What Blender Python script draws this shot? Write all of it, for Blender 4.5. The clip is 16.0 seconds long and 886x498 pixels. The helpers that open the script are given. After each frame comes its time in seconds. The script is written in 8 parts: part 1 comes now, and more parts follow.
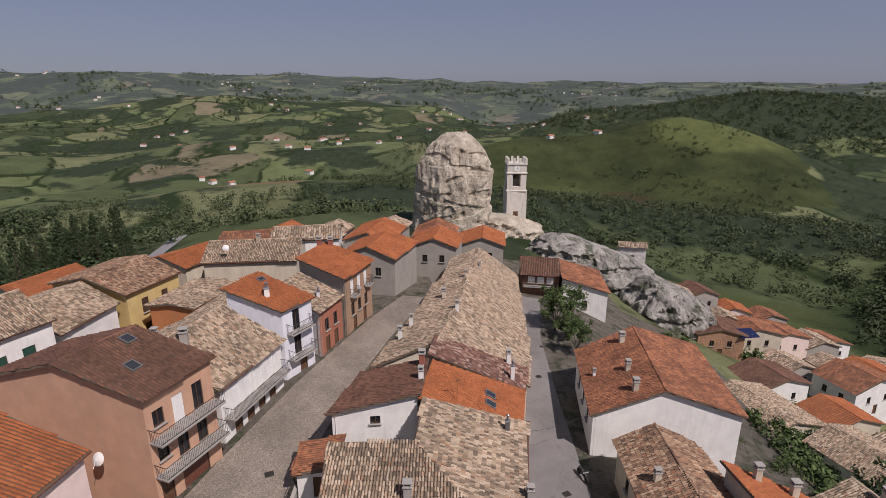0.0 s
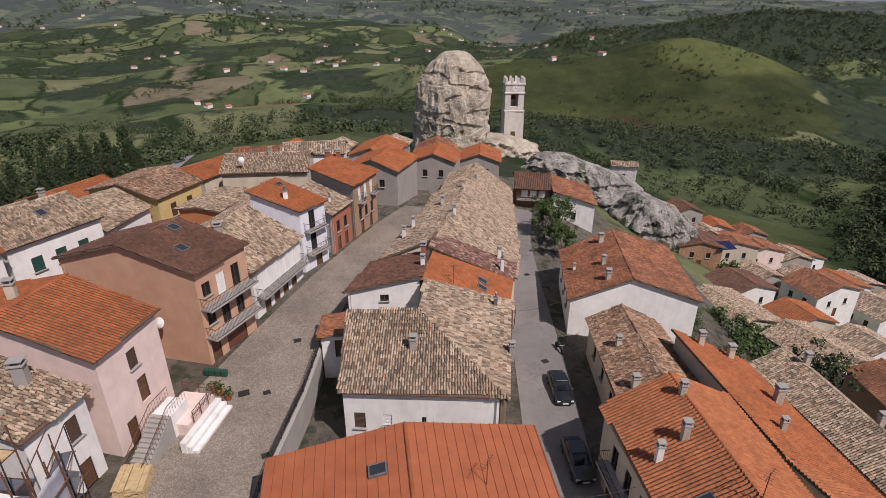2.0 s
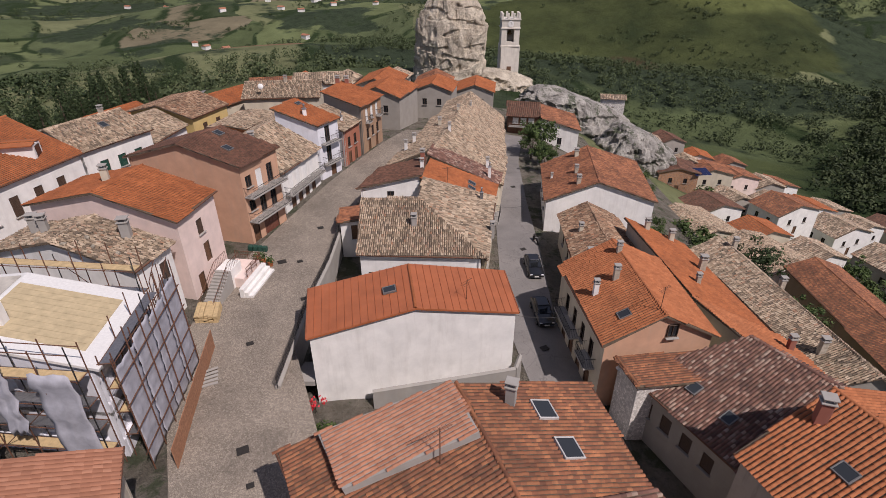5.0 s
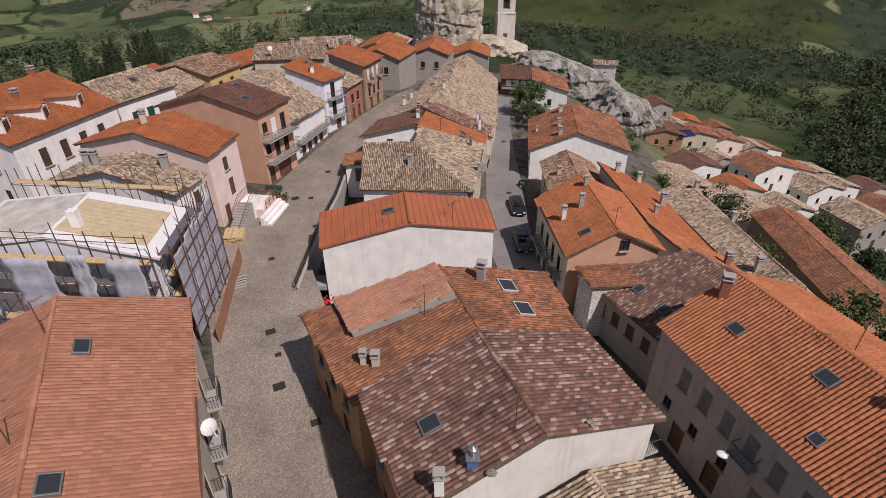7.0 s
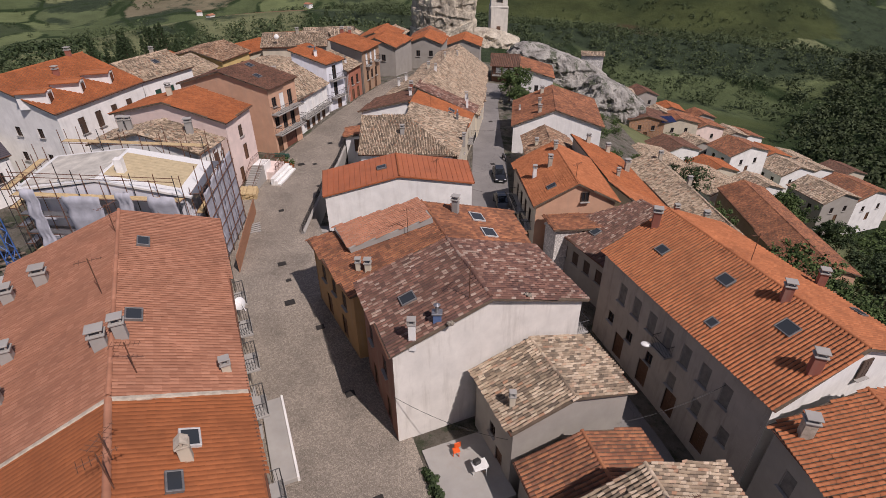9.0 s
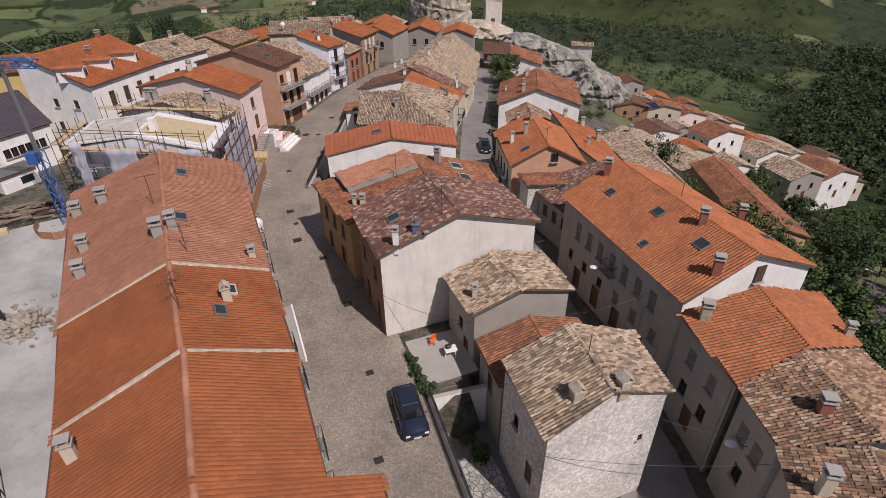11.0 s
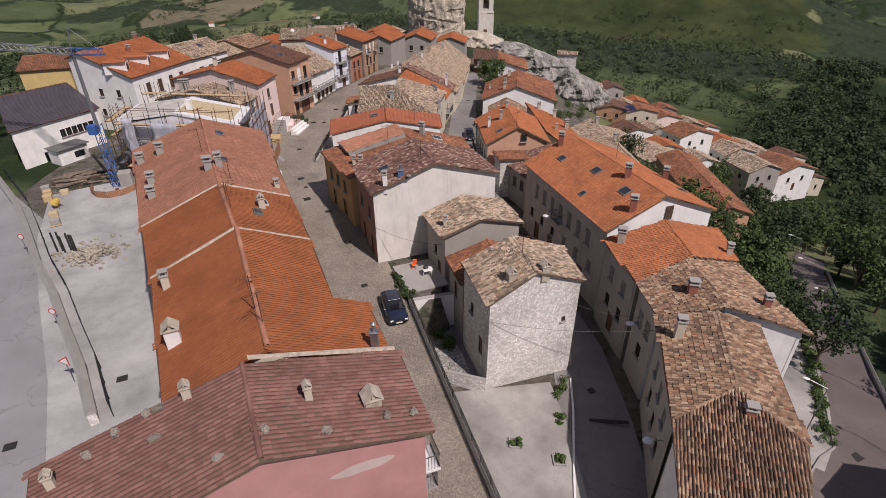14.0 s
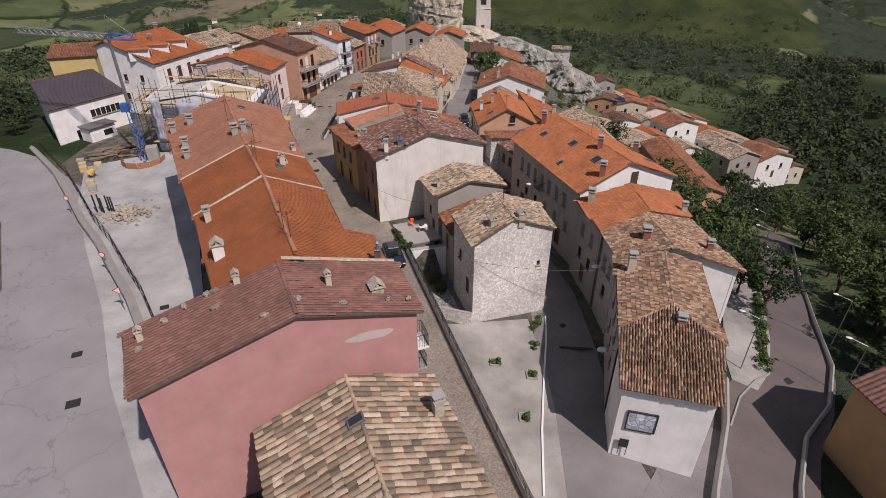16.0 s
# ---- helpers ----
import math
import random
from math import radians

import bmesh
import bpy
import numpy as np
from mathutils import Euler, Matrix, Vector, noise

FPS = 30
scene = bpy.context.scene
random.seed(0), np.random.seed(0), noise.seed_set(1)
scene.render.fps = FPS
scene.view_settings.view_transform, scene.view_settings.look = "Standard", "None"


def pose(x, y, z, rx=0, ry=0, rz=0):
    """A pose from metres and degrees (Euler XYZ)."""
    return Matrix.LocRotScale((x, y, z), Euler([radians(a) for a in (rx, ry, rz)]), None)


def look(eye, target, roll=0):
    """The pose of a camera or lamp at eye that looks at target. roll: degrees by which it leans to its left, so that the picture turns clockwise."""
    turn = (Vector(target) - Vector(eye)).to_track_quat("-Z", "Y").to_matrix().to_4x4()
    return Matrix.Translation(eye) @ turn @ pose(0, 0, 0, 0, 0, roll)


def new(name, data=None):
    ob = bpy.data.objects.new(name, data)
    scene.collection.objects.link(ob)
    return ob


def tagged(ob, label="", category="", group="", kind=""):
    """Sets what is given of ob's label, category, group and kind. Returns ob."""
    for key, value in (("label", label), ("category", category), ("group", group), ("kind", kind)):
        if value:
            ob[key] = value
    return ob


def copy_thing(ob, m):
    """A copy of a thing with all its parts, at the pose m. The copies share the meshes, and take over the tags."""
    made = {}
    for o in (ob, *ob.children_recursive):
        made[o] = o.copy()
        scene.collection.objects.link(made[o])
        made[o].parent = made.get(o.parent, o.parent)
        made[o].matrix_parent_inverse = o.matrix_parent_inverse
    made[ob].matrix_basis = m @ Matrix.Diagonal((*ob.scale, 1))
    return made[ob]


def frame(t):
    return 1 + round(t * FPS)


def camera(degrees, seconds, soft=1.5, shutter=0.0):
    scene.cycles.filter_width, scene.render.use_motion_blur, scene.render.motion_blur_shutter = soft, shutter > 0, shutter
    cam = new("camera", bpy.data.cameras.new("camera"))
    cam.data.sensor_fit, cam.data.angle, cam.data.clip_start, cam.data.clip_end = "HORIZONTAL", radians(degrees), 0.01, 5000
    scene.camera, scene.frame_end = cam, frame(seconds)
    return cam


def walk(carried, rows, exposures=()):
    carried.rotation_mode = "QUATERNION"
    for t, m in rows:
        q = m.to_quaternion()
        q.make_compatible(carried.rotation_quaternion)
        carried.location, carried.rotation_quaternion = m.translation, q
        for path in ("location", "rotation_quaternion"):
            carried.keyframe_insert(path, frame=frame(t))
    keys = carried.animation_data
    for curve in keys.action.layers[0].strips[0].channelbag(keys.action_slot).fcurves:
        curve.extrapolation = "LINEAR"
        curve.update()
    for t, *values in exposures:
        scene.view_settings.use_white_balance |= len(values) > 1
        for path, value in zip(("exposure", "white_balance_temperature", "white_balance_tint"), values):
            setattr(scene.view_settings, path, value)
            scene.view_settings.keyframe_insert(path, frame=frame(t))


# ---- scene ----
cam = camera(79.1, 16.0, soft=0.68)
METRES, EYE, TILT, LEAN, TURN = 75.0, 30.6, -16.6, 0.0, 0.0
ROWS = [
    (0.0, 0.0, 0.0, 0.0, 0.0, 0.0, -0.0),
    (0.5, 0.0009, -0.0224, -0.0067, -0.03, -0.95, -0.0),
    (1.0, 0.0008, -0.0464, -0.0148, -0.07, -2.08, -0.01),
    (1.5, 0.0011, -0.0722, -0.0248, -0.05, -4.22, 0.02),
    (2.0, 0.0012, -0.0965, -0.0312, -0.05, -7.68, -0.05),
    (2.5, 0.0017, -0.1223, -0.0374, -0.03, -7.67, -0.04),
    (3.0, 0.0023, -0.1511, -0.0454, -0.02, -7.77, -0.03),
    (3.5, 0.0039, -0.1784, -0.0523, 0.03, -8.06, -0.03),
    (4.0, 0.0052, -0.2061, -0.0602, 0.07, -8.94, 0.04),
    (4.5, 0.0073, -0.2343, -0.0687, 0.09, -10.88, 0.04),
    (5.0, 0.0109, -0.2636, -0.0781, 0.12, -13.26, 0.08),
    (7.5, 0.0336, -0.4198, -0.121, 0.46, -15.86, 0.19),
    (8.0, 0.0405, -0.4512, -0.1304, 0.49, -15.88, 0.21),
    (8.5, 0.0463, -0.484, -0.1401, 0.5, -15.92, 0.22),
    (9.0, 0.0521, -0.5171, -0.1503, 0.57, -15.92, 0.21),
    (11.5, 0.0845, -0.6806, -0.2013, 0.86, -16.1, 0.16),
    (12.0, 0.0896, -0.713, -0.21, 0.9, -15.2, 0.11),
    (12.5, 0.0957, -0.7446, -0.2185, 0.98, -14.55, 0.07),
    (13.0, 0.1021, -0.7751, -0.2259, 0.99, -14.55, 0.05),
    (13.5, 0.1073, -0.8027, -0.2326, 1.02, -14.57, 0.01),
    (14.0, 0.1121, -0.8324, -0.2402, 1.02, -14.59, -0.05),
    (14.5, 0.1163, -0.862, -0.2478, 1.06, -14.59, -0.1),
    (15.0, 0.1199, -0.8912, -0.2558, 1.07, -14.61, -0.14),
    (15.5, 0.123, -0.9211, -0.265, 1.07, -14.64, -0.19),
    (16.0, 0.1248, -0.9511, -0.2735, 1.11, -14.68, -0.26),
]
walk(cam, [(t, pose(0, 0, EYE, TILT, LEAN, TURN) @ pose(METRES * x, METRES * y, METRES * z, 90 + pitch, roll, yaw)) for t, x, y, z, yaw, pitch, roll in ROWS], [(0.0, -0.06, 6350, 22), (16.0, -0.06, 6350, 22)])

# ---- sky and sun ----
SUN_EL, SUN_AZ = 52.0, 138.0          # azimuth clockwise from +y
sky_world = bpy.data.worlds.new("sky")
scene.world = sky_world
sky_world.use_nodes = True
wt = sky_world.node_tree
wt.nodes.clear()
w_out = wt.nodes.new("ShaderNodeOutputWorld")
w_bg = wt.nodes.new("ShaderNodeBackground")
w_sky = wt.nodes.new("ShaderNodeTexSky")
w_sky.sky_type = "NISHITA"
w_sky.sun_disc = False
w_sky.sun_elevation = radians(SUN_EL)
w_sky.sun_rotation = radians(SUN_AZ)
w_sky.altitude = 700
w_sky.air_density = 1.0
w_sky.dust_density = 1.2
w_sky.ozone_density = 2.0
w_bg.inputs["Strength"].default_value = 0.053
w_haze = wt.nodes.new("ShaderNodeMix")
w_haze.data_type = "RGBA"
w_haze.inputs[0].default_value = 0.6
w_haze.inputs[7].default_value = (4.2, 4.7, 6.3, 1)
wt.links.new(w_sky.outputs[0], w_haze.inputs[6])
wt.links.new(w_haze.outputs[2], w_bg.inputs[0])
wt.links.new(w_bg.outputs[0], w_out.inputs[0])
sun_dir = Vector((math.sin(radians(SUN_AZ)) * math.cos(radians(SUN_EL)), math.cos(radians(SUN_AZ)) * math.cos(radians(SUN_EL)), math.sin(radians(SUN_EL))))
sun = new("sun", bpy.data.lights.new("sun", "SUN"))
sun.data.energy = 4.0
sun.data.angle = radians(0.6)
sun.data.color = (1.0, 0.94, 0.85)
sun.matrix_world = look(sun_dir * 200, (0, 0, 0))

# ---- materials ----
def nodes(name):
    m = bpy.data.materials.new(name)
    m.use_nodes = True
    return m, m.node_tree.nodes, m.node_tree.links, m.node_tree.nodes["Principled BSDF"]


def ramp(nt, stops, interp="LINEAR"):
    r = nt.new("ShaderNodeValToRGB")
    r.color_ramp.interpolation = interp
    e = r.color_ramp.elements
    while len(e) < len(stops):
        e.new(0.5)
    for el, (p, c) in zip(e, stops):
        el.position, el.color = p, (*c, 1)
    return r


def noise_tex(nt, lk, scale, detail=4, rough=0.6, vec=None):
    n = nt.new("ShaderNodeTexNoise")
    n.inputs["Scale"].default_value = scale
    n.inputs["Detail"].default_value = detail
    n.inputs["Roughness"].default_value = rough
    if vec is None:
        vec = nt.new("ShaderNodeNewGeometry").outputs["Position"]
    lk.new(vec, n.inputs["Vector"])
    return n.outputs["Fac"]


def mixc(nt, lk, fac, a, b, mode="MIX"):
    m = nt.new("ShaderNodeMix")
    m.data_type, m.blend_type = "RGBA", mode
    for sock, v in ((m.inputs[0], fac), (m.inputs[6], a), (m.inputs[7], b)):
        if isinstance(v, (int, float)):
            sock.default_value = v
        elif isinstance(v, tuple):
            sock.default_value = (*v, 1)
        else:
            lk.new(v, sock)
    return m.outputs[2]


def bump(nt, lk, h, strength, dist, bsdf):
    b = nt.new("ShaderNodeBump")
    b.inputs["Strength"].default_value = strength
    b.inputs["Distance"].default_value = dist
    lk.new(h, b.inputs["Height"])
    lk.new(b.outputs[0], bsdf.inputs["Normal"])


def shade(c, k):
    return tuple(min(1, v * k) for v in c)


def plaster(name, c, stain=0.35, dirt=(0.33, 0.29, 0.24)):
    """Painted render: soft mottling, streaky stains and a fine trowelled grain."""
    m, nt, lk, b = nodes(name)
    base = ramp(nt, [(0.3, shade(c, 0.86)), (0.7, shade(c, 1.05))])
    lk.new(noise_tex(nt, lk, 0.7, 6), base.inputs[0])
    geo = nt.new("ShaderNodeNewGeometry").outputs["Position"]
    mp = nt.new("ShaderNodeMapping")
    mp.inputs["Scale"].default_value = (1.6, 1.6, 0.22)
    lk.new(geo, mp.inputs["Vector"])
    st = ramp(nt, [(0.5, (0, 0, 0)), (0.78, (stain, stain, stain))])
    lk.new(noise_tex(nt, lk, 1.0, 7, 0.65, mp.outputs[0]), st.inputs[0])
    lk.new(mixc(nt, lk, st.outputs[0], base.outputs[0], shade(dirt, 1.0)), b.inputs["Base Color"])
    b.inputs["Roughness"].default_value = 0.92
    bump(nt, lk, noise_tex(nt, lk, 22, 3), 0.25, 0.02, b)
    return m


def plain(name, c, rough=0.6, metal=0.0, vary=0.18, scale=6.0):
    m, nt, lk, b = nodes(name)
    r = ramp(nt, [(0.3, shade(c, 1 - vary)), (0.7, shade(c, 1 + vary))])
    lk.new(noise_tex(nt, lk, scale, 5), r.inputs[0])
    lk.new(r.outputs[0], b.inputs["Base Color"])
    b.inputs["Roughness"].default_value = rough
    b.inputs["Metallic"].default_value = metal
    bump(nt, lk, noise_tex(nt, lk, scale * 5, 3), 0.15, 0.01, b)
    return m


def tiles_mat(name, stops, lichen=0.0, lichen_c=(0.30, 0.27, 0.20), per_object=False, rough=0.85, weather=0.3):
    """Fired clay: each tile has its own tone, with patches of lichen and soot over many tiles."""
    m, nt, lk, b = nodes(name)
    rnd = nt.new("ShaderNodeObjectInfo").outputs["Random"] if per_object else nt.new("ShaderNodeNewGeometry").outputs["Random Per Island"]
    r = ramp(nt, stops)
    lk.new(rnd, r.inputs[0])
    big = ramp(nt, [(0.36, (1 - weather,) * 3), (0.66, (1.08,) * 3)])
    lk.new(noise_tex(nt, lk, 0.45, 5, 0.65), big.inputs[0])
    col = mixc(nt, lk, 1.0, r.outputs[0], big.outputs[0], "MULTIPLY")
    if lichen:
        lf = ramp(nt, [(0.5, (0, 0, 0)), (0.68, (lichen,) * 3)])
        lk.new(noise_tex(nt, lk, 5.5, 5, 0.7), lf.inputs[0])
        col = mixc(nt, lk, lf.outputs[0], col, lichen_c)
    lk.new(col, b.inputs["Base Color"])
    b.inputs["Roughness"].default_value = rough
    bump(nt, lk, noise_tex(nt, lk, 35, 3), 0.3, 0.01, b)
    return m


def rock_mat(name, dark, mid, light, veg=0.0, scale=1.0):
    m, nt, lk, b = nodes(name)
    r = ramp(nt, [(0.28, dark), (0.5, mid), (0.72, light)])
    lk.new(noise_tex(nt, lk, 0.25 * scale, 10, 0.7), r.inputs[0])
    geo = nt.new("ShaderNodeNewGeometry").outputs["Position"]
    mp = nt.new("ShaderNodeMapping")
    mp.inputs["Scale"].default_value = (0.9 * scale, 0.9 * scale, 0.2 * scale)
    lk.new(geo, mp.inputs["Vector"])
    st = ramp(nt, [(0.54, (0, 0, 0)), (0.70, (0.6,) * 3)])
    lk.new(noise_tex(nt, lk, 1.0, 8, 0.7, mp.outputs[0]), st.inputs[0])
    col = mixc(nt, lk, st.outputs[0], r.outputs[0], shade(dark, 0.6))
    if veg:
        vf = ramp(nt, [(0.52, (0, 0, 0)), (0.6, (veg,) * 3)])
        lk.new(noise_tex(nt, lk, 0.35, 6, 0.7), vf.inputs[0])
        col = mixc(nt, lk, vf.outputs[0], col, (0.055, 0.075, 0.03))
    lk.new(col, b.inputs["Base Color"])
    b.inputs["Roughness"].default_value = 0.95
    bump(nt, lk, noise_tex(nt, lk, 1.6 * scale, 10, 0.75), 1.0, 0.8, b)
    return m


def leaf_mat(name, dark, light):
    m, nt, lk, b = nodes(name)
    r = ramp(nt, [(0.0, dark), (0.6, shade(light, 0.8)), (1.0, light)])
    lk.new(nt.new("ShaderNodeNewGeometry").outputs["Random Per Island"], r.inputs[0])
    lk.new(r.outputs[0], b.inputs["Base Color"])
    b.inputs["Roughness"].default_value = 0.75
    b.inputs["Specular IOR Level"].default_value = 0.2
    return m


def paving(name, c, joint, scale, vary=0.25):
    """Small set stones: tone from stone to stone, dark joints, worn patches."""
    m, nt, lk, b = nodes(name)
    geo = nt.new("ShaderNodeNewGeometry").outputs["Position"]
    v = nt.new("ShaderNodeTexVoronoi")
    v.inputs["Scale"].default_value = scale
    lk.new(geo, v.inputs["Vector"])
    sep = nt.new("ShaderNodeSeparateColor")
    lk.new(v.outputs["Color"], sep.inputs[0])
    r = ramp(nt, [(0.0, shade(c, 1 - vary)), (1.0, shade(c, 1 + vary))])
    lk.new(sep.outputs[0], r.inputs[0])
    e = nt.new("ShaderNodeTexVoronoi")
    e.feature = "DISTANCE_TO_EDGE"
    e.inputs["Scale"].default_value = scale
    lk.new(geo, e.inputs["Vector"])
    er = ramp(nt, [(0.02, (1, 1, 1)), (0.09, (0, 0, 0))])
    lk.new(e.outputs[0], er.inputs[0])
    col = mixc(nt, lk, er.outputs[0], r.outputs[0], joint)
    big = ramp(nt, [(0.35, (0.74,) * 3), (0.65, (1.12,) * 3)])
    lk.new(noise_tex(nt, lk, 0.22, 6, 0.65), big.inputs[0])
    lk.new(mixc(nt, lk, 1.0, col, big.outputs[0], "MULTIPLY"), b.inputs["Base Color"])
    b.inputs["Roughness"].default_value = 0.85
    bump(nt, lk, e.outputs[0], 0.5, 0.03, b)
    return m


def tarmac(name, c, patch=0.2, crack=0.5):
    m, nt, lk, b = nodes(name)
    r = ramp(nt, [(0.3, shade(c, 1 - patch)), (0.7, shade(c, 1 + patch))])
    lk.new(noise_tex(nt, lk, 0.18, 8, 0.65), r.inputs[0])
    geo = nt.new("ShaderNodeNewGeometry").outputs["Position"]
    e = nt.new("ShaderNodeTexVoronoi")
    e.feature = "DISTANCE_TO_EDGE"
    e.inputs["Scale"].default_value = 0.14
    wob = nt.new("ShaderNodeTexNoise")
    wob.inputs["Scale"].default_value = 0.6
    wob.inputs["Detail"].default_value = 6
    lk.new(geo, wob.inputs["Vector"])
    sc = nt.new("ShaderNodeVectorMath")
    sc.operation = "MULTIPLY_ADD"
    sc.inputs[1].default_value = (4, 4, 4)
    lk.new(wob.outputs["Color"], sc.inputs[0])
    lk.new(geo, sc.inputs[2])
    lk.new(sc.outputs[0], e.inputs["Vector"])
    er = ramp(nt, [(0.0, (crack,) * 3), (0.012, (0, 0, 0))])
    lk.new(e.outputs[0], er.inputs[0])
    fine = ramp(nt, [(0.3, (0.85,) * 3), (0.7, (1.12,) * 3)])
    lk.new(noise_tex(nt, lk, 18, 4), fine.inputs[0])
    col = mixc(nt, lk, er.outputs[0], r.outputs[0], shade(c, 0.5))
    lk.new(mixc(nt, lk, 1.0, col, fine.outputs[0], "MULTIPLY"), b.inputs["Base Color"])
    b.inputs["Roughness"].default_value = 0.9
    bump(nt, lk, noise_tex(nt, lk, 40, 2), 0.3, 0.01, b)
    return m


def land_mat(name, far=False):
    """Farmland: fields of different crops, hedged and ploughed, with scrub and woods between."""
    m, nt, lk, b = nodes(name)
    # far: each colour leans 35% to blue-grey, distance haze put into the colour
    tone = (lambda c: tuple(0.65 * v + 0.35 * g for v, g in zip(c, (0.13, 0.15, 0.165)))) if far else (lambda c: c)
    geo = nt.new("ShaderNodeNewGeometry").outputs["Position"]
    wob = nt.new("ShaderNodeTexNoise")
    wob.inputs["Scale"].default_value = 0.004
    wob.inputs["Detail"].default_value = 5
    lk.new(geo, wob.inputs["Vector"])
    sc = nt.new("ShaderNodeVectorMath")
    sc.operation = "MULTIPLY_ADD"
    sc.inputs[1].default_value = (160, 160, 0)
    lk.new(wob.outputs["Color"], sc.inputs[0])
    lk.new(geo, sc.inputs[2])
    flat = nt.new("ShaderNodeMapping")
    flat.inputs["Scale"].default_value = (1, 0.6, 0)
    lk.new(sc.outputs[0], flat.inputs["Vector"])
    v = nt.new("ShaderNodeTexVoronoi")
    v.inputs["Scale"].default_value = 0.011
    lk.new(flat.outputs[0], v.inputs["Vector"])
    sep = nt.new("ShaderNodeSeparateColor")
    lk.new(v.outputs["Color"], sep.inputs[0])
    f = ramp(nt, [(0.0, (0.056, 0.074, 0.035)), (0.25, (0.088, 0.112, 0.050)), (0.45, (0.140, 0.168, 0.074)), (0.6, (0.104, 0.128, 0.060)), (0.75, (0.165, 0.178, 0.088)), (0.92, (0.19, 0.165, 0.105))], "CONSTANT")
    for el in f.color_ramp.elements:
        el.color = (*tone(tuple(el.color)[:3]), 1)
    lk.new(sep.outputs[0], f.inputs[0])
    mot = ramp(nt, [(0.3, (0.72,) * 3), (0.7, (1.2,) * 3)])
    lk.new(noise_tex(nt, lk, 0.03, 9, 0.7), mot.inputs[0])
    col = mixc(nt, lk, 1.0, f.outputs[0], mot.outputs[0], "MULTIPLY")
    wood = ramp(nt, [(0.485, (0, 0, 0)), (0.52, (1, 1, 1))])
    lk.new(noise_tex(nt, lk, 0.0065, 7, 0.62), wood.inputs[0])
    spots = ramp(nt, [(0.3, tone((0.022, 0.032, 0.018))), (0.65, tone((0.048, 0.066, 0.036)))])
    lk.new(noise_tex(nt, lk, 0.09, 5, 0.8), spots.inputs[0])
    col = mixc(nt, lk, wood.outputs[0], col, spots.outputs[0])
    e = nt.new("ShaderNodeTexVoronoi")
    e.feature = "DISTANCE_TO_EDGE"
    e.inputs["Scale"].default_value = 0.011
    lk.new(flat.outputs[0], e.inputs["Vector"])
    er = ramp(nt, [(0.02, (1, 1, 1)), (0.05, (0, 0, 0))])
    lk.new(e.outputs[0], er.inputs[0])
    brk = ramp(nt, [(0.42, (0, 0, 0)), (0.5, (1, 1, 1))])
    lk.new(noise_tex(nt, lk, 0.012, 4, 0.7), brk.inputs[0])
    hedge = mixc(nt, lk, 1.0, er.outputs[0], brk.outputs[0], "MULTIPLY")
    col = mixc(nt, lk, hedge, col, tone((0.026, 0.042, 0.016)))
    def zone(cx, cy, rx, ry, lo, hi):
        """A share that is 1 within an ellipse of the plan, with a ragged edge."""
        mp = nt.new("ShaderNodeMapping")
        mp.inputs["Location"].default_value = (-cx / rx, -cy / ry, 0)
        mp.inputs["Scale"].default_value = (1 / rx, 1 / ry, 0)
        lk.new(geo, mp.inputs["Vector"])
        ln = nt.new("ShaderNodeVectorMath")
        ln.operation = "LENGTH"
        lk.new(mp.outputs[0], ln.inputs[0])
        ad = nt.new("ShaderNodeMath")
        ad.operation = "MULTIPLY_ADD"
        ad.inputs[1].default_value = 0.55
        lk.new(noise_tex(nt, lk, 0.012, 6, 0.6), ad.inputs[0])
        lk.new(ln.outputs["Value"], ad.inputs[2])
        r = ramp(nt, [(lo, (1, 1, 1)), (hi, (0, 0, 0))])
        lk.new(ad.outputs[0], r.inputs[0])
        return r.outputs[0]
    if not far:
        mead = ramp(nt, [(0.33, (0.030, 0.042, 0.018)), (0.46, (0.050, 0.062, 0.024)), (0.58, (0.064, 0.078, 0.029)), (0.70, (0.092, 0.108, 0.040))])
        lk.new(noise_tex(nt, lk, 0.011, 7, 0.62), mead.inputs[0])
        tuft = ramp(nt, [(0.35, (0.75,) * 3), (0.65, (1.12,) * 3)])
        lk.new(noise_tex(nt, lk, 0.05, 8, 0.75), tuft.inputs[0])
        grass = mixc(nt, lk, 1.0, mead.outputs[0], tuft.outputs[0], "MULTIPLY")
        col = mixc(nt, lk, zone(225, 640, 300, 205, 0.98, 1.03), col, grass)
        col = mixc(nt, lk, zone(350, 700, 125, 90, 0.85, 1.2), col, mixc(nt, lk, 1.0, (0.108, 0.126, 0.044), tuft.outputs[0], "MULTIPLY"))
        col = mixc(nt, lk, zone(190, 540, 60, 70, 0.9, 1.05), col, (0.062, 0.050, 0.026))
        col = mixc(nt, lk, zone(190, 330, 250, 150, 0.95, 1.1), col, spots.outputs[0])
        col = mixc(nt, lk, zone(100, 165, 60, 42, 0.9, 1.1), col, (0.075, 0.094, 0.036))
        col = mixc(nt, lk, zone(560, 560, 200, 260, 0.95, 1.1), col, spots.outputs[0])
        col = mixc(nt, lk, zone(-150, 330, 90, 34, 0.98, 1.03), col, (0.22, 0.135, 0.08))
        col = mixc(nt, lk, zone(200, 70, 150, 210, 0.9, 1.1), col, (0.030, 0.046, 0.018))
        col = mixc(nt, lk, zone(720, 1180, 560, 270, 0.95, 1.0), col, spots.outputs[0])
    lk.new(col, b.inputs["Base Color"])
    b.inputs["Roughness"].default_value = 1.0
    b.inputs["Specular IOR Level"].default_value = 0.1
    bump(nt, lk, noise_tex(nt, lk, 0.12, 6, 0.8), 0.8, 3.0, b)
    return m


